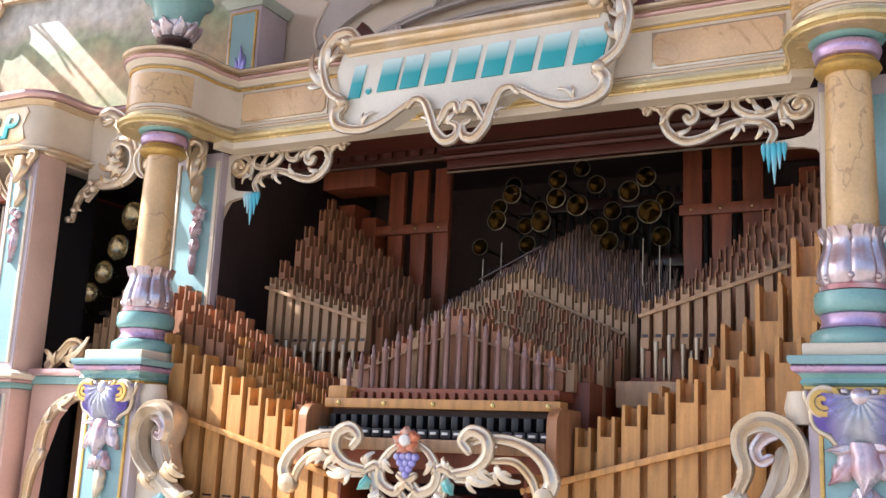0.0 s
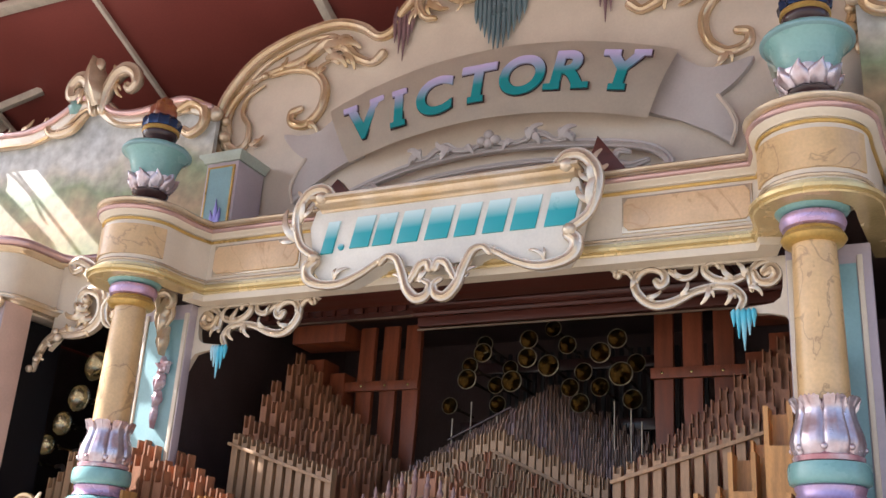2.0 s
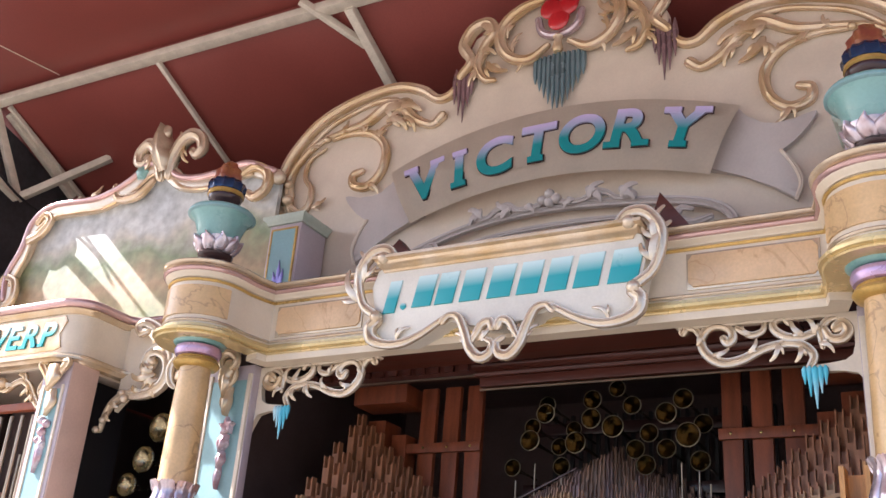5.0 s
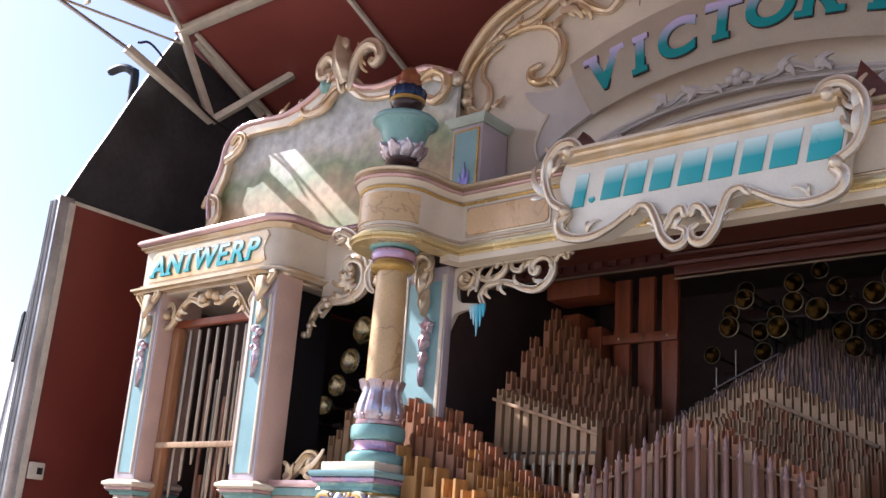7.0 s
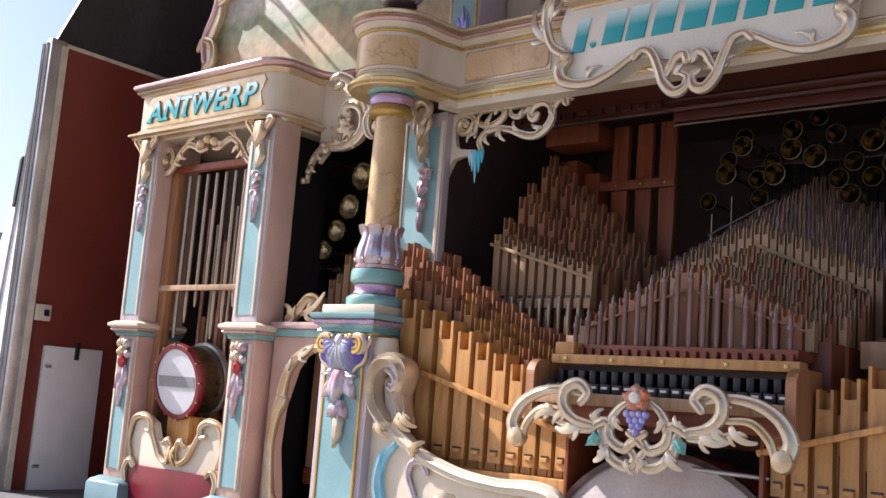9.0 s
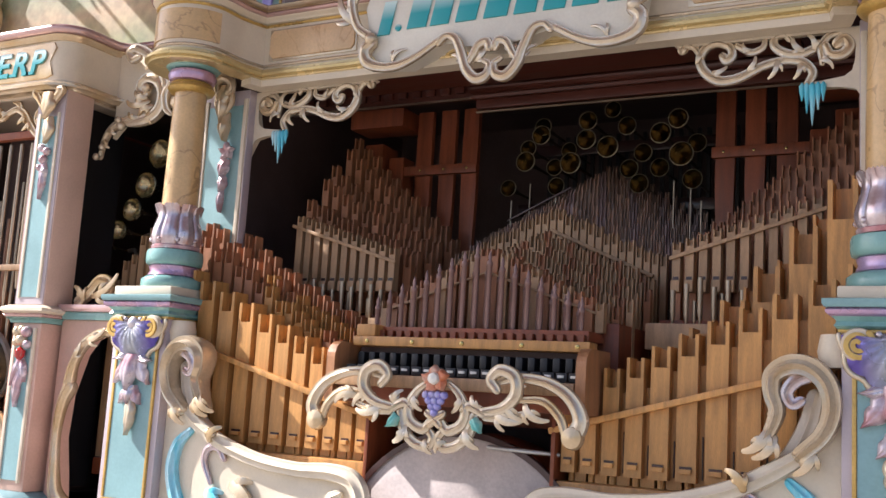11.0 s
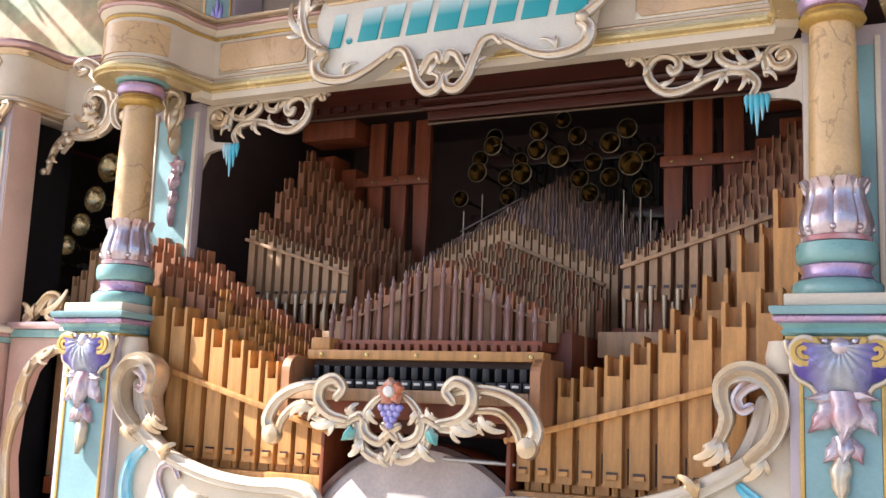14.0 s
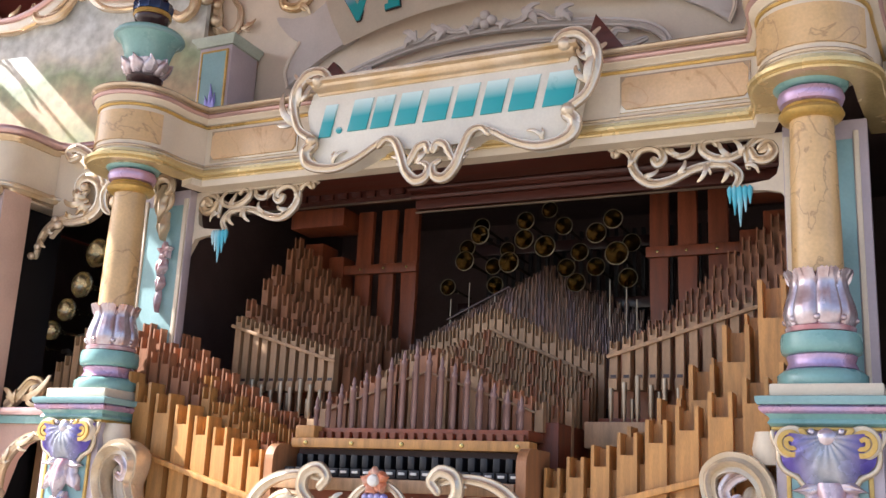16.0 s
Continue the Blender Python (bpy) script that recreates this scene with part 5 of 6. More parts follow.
# ---- left tower with its pipes (and its twin on the other side) ----
TX0, TX1, TY = -5.26, -4.06, 3.42
tow = thing("organ_tower", "salmon and blue side tower with lettered frieze and pillars", "organ tower", "side towers")
plan = [(TX0, 3.95), (TX0, TY), (TX1 - 0.12, TY)] + arc(TX1 - 0.12, TY + 0.12, 0.12, 270, 360, 8)[1:] + [(TX1, 3.72), (TX1 + 0.06, 3.78), (-3.6, 3.8)]
part("frieze", run(plan, [(-0.06, 3.05), (0.0, 3.05), (0.0, 3.26), (-0.06, 3.26)]), CREAM, tow)
part("lower_moulding", run(plan, [(-0.06, 2.995), (0.03, 2.995), (0.036, 3.008), (0.05, 3.014), (0.05, 3.026), (0.03, 3.036), (0.012, 3.042), (0.012, 3.05), (-0.06, 3.05)]), PALEGOLD, tow)
part("upper_moulding", run(plan, [(-0.06, 3.26), (0.012, 3.26), (0.018, 3.27), (0.03, 3.276), (0.034, 3.284), (0.028, 3.29), (-0.06, 3.29)]), PALEGOLD, tow)
part("capping", run(plan, [(-0.1, 3.29), (0.03, 3.29), (0.046, 3.3), (0.052, 3.314), (0.046, 3.328), (0.03, 3.336), (-0.1, 3.338)]), ROSE, tow)
part("top_board", bx(TX0 + 0.02, TX1 - 0.12, TY + 0.02, 4.05, 3.30, 3.328), CREAM, tow)
part("top_board", bx(TX1 - 0.12, -3.5, 3.82, 4.05, 3.30, 3.328), CREAM, tow)
part("soffit", bx(TX0 + 0.02, TX1 - 0.02, TY + 0.03, 3.95, 2.985, 3.0), STONE, tow)
part("letter_panel", prism([(-5.2, 3.065), (-4.2, 3.065), (-4.16, 3.08), (-4.19, 3.15), (-4.15, 3.22), (-4.17, 3.25), (-5.16, 3.25), (-5.2, 3.22)], TY - 0.006, TY + 0.02, 0.003), PALEGOLD, tow)
for i, ch in enumerate("ANTWERP"):
    x = -5.115 + (0.0, 0.15, 0.28, 0.43, 0.585, 0.715, 0.84)[i]
    ob = part("letter", letter(ch, 0.178, 0.16, 0.008, 0.022), SIGNTEAL, tow, smooth=False)
    ob.location = (x, TY - 0.011, 3.094)


def pillar(x0, x1, y0, y1, foot):
    """One panelled pillar of the tower in two storeys with a moulded shelf between."""
    s4 = [(x0, y1), (x0, y0), (x1, y0), (x1, y1)]
    p = part("pillar", bx(x0, x1, y0, y1, 1.92, 2.996, 0.004), MUTEDPINK, tow)
    part("upper_face", bx(x0 + 0.004, x1 - 0.004, y0 - 0.006, y0 + 0.01, 1.925, 2.99), MAUVE, p)
    part("panel", bx(x0 + 0.04, x1 - 0.045, y0 - 0.01, y0 + 0.01, 1.96, 2.86), AQUA, p)
    for a, b in ((x0 + 0.022, x0 + 0.038), (x1 - 0.043, x1 - 0.027)):
        part("fillet", bx(a, b, y0 - 0.015, y0 + 0.01, 1.955, 2.88, 0.003), CREAM, p)
    part("shelf", run(s4, [(-0.08, 1.835), (0.008, 1.835), (0.014, 1.85), (0.03, 1.86), (-0.08, 1.862)]), TEAL, p)
    part("shelf", run(s4, [(-0.08, 1.862), (0.03, 1.862), (0.036, 1.87), (0.03, 1.88), (-0.08, 1.88)]), ROSE, p)
    part("shelf", run(s4, [(-0.08, 1.88), (0.036, 1.88), (0.05, 1.89), (0.05, 1.905), (0.02, 1.92), (-0.08, 1.922)]), CREAM, p)
    lo = part("lower_pillar", bx(x0 + 0.004, x1 - 0.004, y0 + 0.004, y1, 1.04, 1.834, 0.004), PINK, tow)
    part("panel", bx(x0 + 0.045, x1 - 0.045, y0 - 0.004, y0 + 0.01, 1.09, 1.8), AQUA, lo)
    for a, b in ((x0 + 0.027, x0 + 0.043), (x1 - 0.043, x1 - 0.027)):
        part("fillet", bx(a, b, y0 - 0.01, y0 + 0.01, 1.08, 1.81, 0.003), CREAM, lo)
    part("foot", run(s4, [(-0.08, 0.868), (0.06, 0.868), (0.06, 1.0), (0.045, 1.02), (0.01, 1.04), (-0.08, 1.04)]), foot, lo)
    c = (x0 + x1) / 2
    bm = leaf((c, 2.98), (c, 2.84), 0.06, y0 - 0.04, lobes=2)
    leaf((c, 2.86), (c, 2.72), 0.045, y0 - 0.018, bm, lobes=2)
    for s in (-1, 1):
        vine([(c + s * 0.03, 2.9), (c + s * 0.06, 2.95), (c + s * 0.09, 2.985), (c + s * 0.06, 2.99)], y0 - 0.03, [0.012, 0.02, 0.024, 0.016], bm)
    part("console", bm, PALEGOLD, p)
    bm = leaf((c, 2.64), (c, 2.44), 0.03, y0 - 0.012)
    for dx, z, r in ((-0.018, 2.7, 0.022), (0.02, 2.68, 0.022), (0.0, 2.64, 0.024), (-0.02, 2.6, 0.018), (0.016, 2.58, 0.018)):
        bmesh.ops.create_icosphere(bm, subdivisions=2, radius=r, matrix=Matrix.Translation((c + dx, y0 - 0.02, z)))
    part("pendant", bm, PETAL, p)
    bm = leaf((c, 1.62), (c, 1.43), 0.03, y0 - 0.01)
    leaf((c - 0.01, 1.66), (c - 0.04, 1.53), 0.022, y0 - 0.012, bm)
    leaf((c + 0.01, 1.66), (c + 0.045, 1.55), 0.022, y0 - 0.012, bm)
    part("pendant", bm, PETAL, lo)
    for dx, z, r in ((-0.03, 1.79, 0.028), (0.028, 1.79, 0.028), (0.0, 1.75, 0.03), (-0.035, 1.74, 0.022), (0.04, 1.73, 0.022), (0.0, 1.8, 0.024)):
        bm = bmesh.new()
        bmesh.ops.create_icosphere(bm, subdivisions=2, radius=r, matrix=Matrix.Translation((c + dx, y0 - 0.02, z)))
        part("fruit", bm, PALEGOLD if dx <= 0 else PETAL, lo)
    part("fruit", lathe([(0.002, -0.04), (0.024, -0.02), (0.026, 0.01), (0.002, 0.03)], 10, (c + 0.01, y0 - 0.03, 1.69)), RUBY, lo)


pillar(-5.25, -5.055, TY + 0.01, 3.72, SLATE)
pillar(-4.245, -4.045, TY + 0.01, 3.60, SLATE)
bm = bmesh.new()
C = (-5.05 - 4.25) / 2
for s in (-1, 1):
    m = lambda p: [(C + s * x, z) for x, z in p]
    vine(m([(-0.03, 2.905), (-0.08, 2.90), (-0.13, 2.925), (-0.19, 2.94), (-0.25, 2.91), (-0.30, 2.85), (-0.35, 2.80), (-0.40, 2.79), (-0.435, 2.84), (-0.42, 2.91), (-0.37, 2.93), (-0.335, 2.89), (-0.35, 2.85)]), TY + 0.06, [0.014, 0.018, 0.018, 0.018, 0.02, 0.02, 0.018, 0.018, 0.018, 0.018, 0.016, 0.014, 0.012], bm)
    bmesh.ops.create_icosphere(bm, subdivisions=2, radius=0.026, matrix=Matrix.Translation((C - s * 0.385, TY + 0.045, 2.86)))
    vine(m([(-0.22, 2.925), (-0.20, 2.965), (-0.155, 2.985)]), TY + 0.06, [0.014, 0.016, 0.012], bm)
    for p, q, w in (((-0.12, 2.92), (-0.07, 2.955), 0.024), ((-0.26, 2.90), (-0.20, 2.865), 0.024), ((-0.3, 2.86), (-0.24, 2.83), 0.02)):
        part("acanthus_leaf", spray(m([p])[0], m([q])[0], w, TY + 0.05, lobes=2), PALEGOLD, tow)
for x in (-0.06, 0.06, 0):
    bmesh.ops.create_icosphere(bm, subdivisions=2, radius=0.03, matrix=Matrix.Translation((C + x, TY + 0.04, 2.95 - abs(x) * 0.3)))
part("pierced_crest", bm, PALEGOLD, tow)
part("pipe_frame_top", bx(-5.05, -4.25, TY + 0.11, TY + 0.15, 2.80, 2.84, 0.003), REDWOOD, tow)
part("pipe_frame_side", bx(-5.05, -4.985, TY + 0.11, TY + 0.16, 1.04, 2.8, 0.003), CHESTNUT, tow)
part("pipe_bar", bx(-4.99, -4.25, TY + 0.06, TY + 0.09, 2.10, 2.13, 0.003), PALEWOOD, tow)
part("backing", bx(-5.05, -4.25, 3.92, 3.94, 1.04, 2.98), DARK, tow)
# added black sheet: stands for the shade in the gap behind the pillar
part("side_board", bx(-4.2, -4.17, 3.601, 3.94, 1.04, 2.98), BLACK, tow)
for i in range(9):
    x = -4.95 + i * 0.083
    low = 1.84 + 0.09 * ((i * 5) % 4)
    part("tin_pipe", lathe([(0.006, low), (0.0115, low + 0.06), (0.0115, 2.79)], 12, (x, TY + 0.17, 0)), TIN, tow)
    part("tin_pipe", lathe([(0.007, 1.45), (0.011, 1.56), (0.011, 2.62 - 0.1 * (i % 3))], 12, (x + 0.042, TY + 0.31, 0)), TIN if i % 2 else REED, tow)
for i in range(5):
    x = -4.93 + i * 0.15
    part("wooden_pipe", bx(x, x + 0.06, TY + 0.32, TY + 0.38, 1.4, 1.98 + 0.05 * math.sin(i * 2), 0.003), BROWNWOOD, tow)
# breast of the tower
fx = lambda p: [(C + x, z) for x, z in p]
half = [(-0.40, 0.9), (-0.41, 1.22), (-0.37, 1.36), (-0.28, 1.40), (-0.2, 1.36), (-0.16, 1.27), (-0.08, 1.25)]
part("breast", prism(fx(half) + fx([(-x, z) for x, z in half[::-1]]), TY + 0.04, TY + 0.08, 0.005), CREAM, tow)
bm = bmesh.new()
for s in (-1, 1):
    m = lambda p: [(C + s * x, z) for x, z in p]
    vine(m([(-0.38, 1.17), (-0.41, 1.26), (-0.38, 1.37), (-0.29, 1.40), (-0.22, 1.37), (-0.22, 1.32), (-0.26, 1.32)]), TY + 0.03, [0.012, 0.015, 0.018, 0.02, 0.018, 0.016, 0.012], bm)
    vine(m([(-0.22, 1.34), (-0.17, 1.26), (-0.12, 1.19), (-0.05, 1.165), (-0.02, 1.22), (-0.05, 1.28), (-0.09, 1.26)]), TY + 0.03, [0.014, 0.016, 0.016, 0.016, 0.016, 0.018, 0.014], bm)
    part("acanthus_leaf", spray(m([(-0.02, 1.24)])[0], m([(-0.05, 1.15)])[0], 0.025, TY + 0.02), PALEGOLD, tow)
    vine(m([(-0.37, 0.96), (-0.39, 1.04), (-0.40, 1.1), (-0.36, 1.15), (-0.32, 1.12)]), TY + 0.015, [0.014, 0.016, 0.018, 0.018, 0.014], bm)
part("breast_scroll", bm, PALEGOLD, tow)
part("breast_panel", prism(fx([(-0.37, 0.925), (0.37, 0.925), (0.38, 1.06), (0.34, 1.125), (-0.34, 1.125), (-0.38, 1.06)]), TY + 0.02, TY + 0.039, 0.004), CRIMSON, tow)
part("plinth", bx(-5.05, -4.25, TY + 0.0, TY + 0.1, 0.868, 0.9, 0.004), TEAL, tow)
# link between tower and pedestal: shelf band and scrolled side opening
part("band", bx(-4.03, -3.42, 3.52, 3.62, 1.862, 1.90, 0.006), TEAL, tow)
part("band", bx(-4.03, -3.42, 3.50, 3.62, 1.90, 1.935, 0.006), ROSE, tow)
part("opening_scroll", vine([(-3.86, 0.98), (-3.93, 1.06), (-3.95, 1.18), (-3.96, 1.32), (-3.94, 1.46), (-3.90, 1.54)], 3.52, [0.046, 0.034, 0.024, 0.022, 0.028, 0.036]), PALEGOLD, tow)
part("opening_scroll", vine([(-3.91, 1.56), (-3.89, 1.66), (-3.83, 1.75), (-3.73, 1.80), (-3.6, 1.81)], 3.52, [0.03, 0.024, 0.026, 0.024, 0.018]), PALEGOLD, tow)
for a, b, w in (((-3.8, 1.77), (-3.70, 1.83), 0.026), ((-3.88, 1.68), (-3.85, 1.76), 0.022)):
    part("acanthus_leaf", spray(a, b, w, 3.50), PALEGOLD, tow)
part("opening_web", prism([(-4.03, 0.87), (-3.9, 0.87), (-3.93, 1.1), (-3.965, 1.3), (-3.95, 1.5), (-3.88, 1.7), (-3.82, 1.77), (-3.7, 1.82), (-3.4, 1.83), (-3.4, 1.862), (-4.03, 1.862)], 3.54, 3.6, 0.004), PINK, tow)
for i in range(5):
    part("wooden_pipe", bx(-3.95 + i * 0.1, -3.89 + i * 0.1, 3.86, 3.92, 0.87, 1.5 + 0.08 * (i % 3), 0.004), BROWNWOOD, tow)
part("tin_pipe", lathe([(0.022, 0.9), (0.022, 1.72), (0.028, 1.73), (0.028, 1.76), (0.01, 1.77)], 12, (-3.66, 3.72, 0)), PALEWOOD, tow)
part("inner_rail", bx(-4.0, -3.42, 3.8, 3.86, 1.12, 1.2, 0.004), REDWOOD, tow)
bm = vine([(-3.95, 1.95), (-3.88, 2.0), (-3.82, 2.06), (-3.76, 2.05), (-3.76, 2.0), (-3.8, 1.99)], 3.56, [0.03, 0.03, 0.026, 0.024, 0.02, 0.016])
part("acanthus_leaf", spray((-3.84, 1.98), (-3.7, 2.1), 0.035, 3.54), PALEGOLD, tow)
part("acanthus_leaf", spray((-3.9, 1.96), (-3.98, 2.02), 0.03, 3.54), PALEGOLD, tow)
part("band_crest", bm, PALEGOLD, tow)
flipped(tow)

drum = thing("side_drum", "red rimmed side drum with worn white head and brass shell", "drum", at=(-4.745, 3.5, 1.595))
dr = Matrix.Rotation(radians(8), 4, "X")
for nm, pr, mat in (("shell", [(0.185, 0.02), (0.188, 0.03), (0.188, 0.19), (0.18, 0.2)], DULLBRASS), ("hoop", [(0.18, -0.012), (0.205, -0.012), (0.21, -0.005), (0.21, 0.024), (0.19, 0.03)], CRIMSON), ("head", [(0.001, -0.004), (0.18, -0.004), (0.182, 0.004)], DRUMHEAD), ("back_hoop", [(0.19, 0.175), (0.206, 0.178), (0.206, 0.205), (0.185, 0.21)], STEEL)):
    bm = lathe(pr, 48, (0, 0, 0), "y", cap="hoop" not in nm)
    bmesh.ops.transform(bm, matrix=dr, verts=bm.verts)
    part(nm, bm, mat, drum)
bm = bx(-0.158, 0.158, -0.0075, -0.005, -0.03, 0.03)
bmesh.ops.transform(bm, matrix=dr, verts=bm.verts)
part("lettering_bar", bm, GREYPLASTIC, drum)
for k in range(12):
    a = 2 * math.pi * k / 12
    bm = bx(-0.004, 0.004, -0.015, 0.026, -0.008, 0.008, 0.001)
    bmesh.ops.transform(bm, matrix=dr @ Matrix.Translation((0.207 * math.cos(a), 0, 0.207 * math.sin(a))) @ Matrix.Rotation(math.pi / 2 - a, 4, "Y"), verts=bm.verts)
    part("lug", bm, BRASS, drum)
tagged(part("drum_stand", bx(-4.85, -4.65, 3.54, 3.66, 1.2, 1.41, 0.008), OAK), "small wooden block stand carrying the drum", "stand")

# ---- pipework ----
def wooden_pipe(w, h, d=None, slot=0.07, foot=0.0):
    """A square wooden pipe whose front is cut away at the top between two cheeks; base at the origin."""
    d = d or w
    t = w * 0.17
    bm = bx(-w / 2, w / 2, 0, d, foot, h - slot)
    bx(-w / 2, -w / 2 + t, 0, d, h - slot, h, 0, bm)
    bx(w / 2 - t, w / 2, 0, d, h - slot, h, 0, bm)
    bx(-w / 2 + t, w / 2 - t, d * 0.75, d, h - slot, h - slot * 0.12, 0, bm)
    if foot:
        lathe([(w * 0.22, 0), (w * 0.22, foot)], 8, (0, d / 2, 0), bm=bm)
    return bm


def tin_pipe(r, h):
    return lathe([(r * 0.35, 0), (r, h * 0.22), (r, h)], 10)


def spire(r, h):
    """A slender lacquered pipe with a turned, pointed cap."""
    return lathe([(r * 0.7, 0), (r, 0.02), (r, h - 0.06), (r * 1.25, h - 0.058), (r * 1.25, h - 0.045), (r * 0.6, h - 0.035), (r * 0.9, h - 0.025), (r * 0.2, h)], 10)


def place(name, bm, mat, parent, x, y, z, turn=0.0):
    ob = part(name, bm, mat, parent, smooth=mat in (TIN, PURPLE, REED))
    ob.matrix_local = pose(x, y, z, 0, 0, turn)
    return ob


rnd = random.Random(7)
# two front banks beside the keyboard, stepping down to the middle
for s in (0, 1):
    X = (lambda u: MID - u) if not s else (lambda u: MID + u)
    bank = thing("pipe_bank", "stepped bank of honey coloured wooden pipes", "organ pipes", "front pipe banks")
    u = 0.40
    n = 11
    for i in range(n):
        w = 0.062 + 0.045 * i / (n - 1)
        top = 1.66 + 0.42 * (i / (n - 1)) ** 1.15
        place("pipe", wooden_pipe(w * 0.80, top - 1.335, 0.09, 0.06 + 0.03 * i / n, 0.03), OAK, bank, X(u + w * 0.4), 3.40, 1.335)
        place("pipe", wooden_pipe(w * 0.64, top - 1.335 - 0.03 - 0.02 * (i % 2), 0.06, 0.05, 0.0), OAK, bank, X(u + w * 0.95), 3.44, 1.335)
        place("mouth_cap", bx(-w * 0.24, w * 0.24, -0.012, 0.0, 0.0, 0.016, 0.002), OAK, bank, X(u + w * 0.4), 3.399, 1.392)
        place("mouth", bx(-w * 0.24, w * 0.24, -0.003, 0.002, 0, 0.008), UMBER, bank, X(u + w * 0.4), 3.399, 1.408)
        place("tuning_wire", lathe([(0.0028, 0), (0.0028, 0.10 + 0.02 * (i % 3))], 6), UMBER, bank, X(u + w * 0.95), 3.436, 1.375)
        u += w * 1.13
    end = u
    u = 0.42
    for i in range(10):
        w = 0.07 + 0.04 * i / 9
        top = 1.70 + 0.86 * (i / 9) ** 1.9 if s else 1.74 + 0.52 * (i / 9) ** 1.5
        if s and i > 2:
            place("pipe", wooden_pipe(w * 0.9, top - 1.34, 0.1, 0.09 + 0.05 * i / 9), OAK, bank, X(u + w * 0.5), 3.56, 1.34)
            place("pipe", wooden_pipe(w * 0.55, top - 1.30 + 0.02 * (i % 2), 0.06, 0.06), OAK, bank, X(u + w * 0.9), 3.68, 1.34)
        elif not s:
            for k in range(2):
                for row in range(3):
                    place("pipe", wooden_pipe(w * 0.44, top - 1.34 + 0.045 * row + 0.02 * k + rnd.uniform(-0.012, 0.012), 0.05, 0.05 + 0.02 * row), BROWNWOOD if (i + k + row) % 4 == 3 or row == 2 or i > 6 else OAK, bank, X(u + w * (0.3 + 0.58 * k)), 3.54 + 0.075 * row, 1.34)
        u += w * 1.2
    a, b = Vector((X(0.36), 3.385, 1.50)), Vector((X(end), 3.385, 1.80))
    bar(bank, "tie_batten", a, b, 0.022, OAK, 0.03)
    part("wind_chest", bx(min(X(0.39), X(end)), max(X(0.39), X(end)), 3.38, 3.82, 1.2, 1.334, 0.006), OAK, bank)
    part("chest_end", bx(min(X(0.372), X(0.388)), max(X(0.372), X(0.388)), 3.37, 3.82, 1.2, 1.62, 0.004), REDWOOD, bank)

# side ranks in the middle depth, stepping up outwards
for s in (0, 1):
    X = (lambda u: MID - u) if not s else (lambda u: MID + u)
    rank = thing("side_ranks", "brown wooden pipe ranks rising towards the case side", "organ pipes", "side pipe ranks")
    for i in range(11):
        u = 0.645 + 0.052 * i
        top = 2.245 + 0.0162 * i
        place("pipe", wooden_pipe(0.032, top - 2.05, 0.04, 0.03), PALEWOOD, rank, X(u), 3.90, 2.05)
        place("cap", bx(-0.017, 0.017, -0.01, 0.0, 0, 0.045, 0.002), PALEWOOD, rank, X(u), 3.899, 2.05)
        place("mouth", bx(-0.011, 0.011, -0.002, 0.001, 0.0, 0.012), UMBER, rank, X(u), 3.899, 2.098)
        place("tin_pipe", tin_pipe(0.0105, 0.13 + 0.012 * ((i * 7) % 5)), TIN, rank, X(u + 0.008), 3.84, 1.92)
        if i % 2:
            place("tin_pipe", tin_pipe(0.008, 0.10 + 0.02 * math.cos(2 * i)), TIN, rank, X(u + 0.034), 3.86, 1.92)
    bar(rank, "tie_batten", (X(0.62), 3.893, 2.18), (X(1.2), 3.893, 2.36), 0.016, PALEWOOD, 0.014)
    for k in range(6):
        y = 4.0 + 0.095 * k
        for i in range(11):
            u = 0.62 + 0.062 * i + 0.02 * (k % 2)
            f = i / 10
            top = 2.22 + 0.035 * k + f ** 1.1 * (0.22 + 0.068 * k) + rnd.uniform(-0.015, 0.015)
            place("pipe", wooden_pipe(0.036, 0.34, 0.036, 0.06), BROWNWOOD, rank, X(u), y, top - 0.34)
    part("wind_chest", bx(min(X(0.56), X(1.3)), max(X(0.56), X(1.3)), 3.80, 3.98, 1.82, 1.92, 0.006), PALEWOOD, rank)
    part("chest_front", bx(min(X(0.56), X(1.3)), max(X(0.56), X(1.3)), 3.985, 4.6, 1.6, 1.95, 0.006), REDWOOD, rank)

# middle: gabled ranks rising to the back
mid = thing("gabled_ranks", "gabled ranks of lacquered, wooden and reed pipes", "organ pipes")
for i in range(17):
    t = (i - 8) / 8
    place("spire_pipe", spire(0.0098, 0.125 + 0.20 * (1 - abs(t))), PURPLE, mid, MID + 0.43 * t, 3.47, 1.855)
    if i < 16:
        t2 = t + 1 / 16
        place("spire_pipe", spire(0.009, 0.10 + 0.17 * (1 - abs(t2))), PURPLE, mid, MID + 0.43 * t2, 3.51, 1.86)
for i in range(22):
    t = (i - 10.5) / 10.5
    place("pipe", wooden_pipe(0.032, 0.11 + 0.22 * (1 - abs(t)), 0.035, 0.03), BROWNWOOD if i % 3 else PALEWOOD, mid, MID + 0.46 * t, 3.57, 1.86)
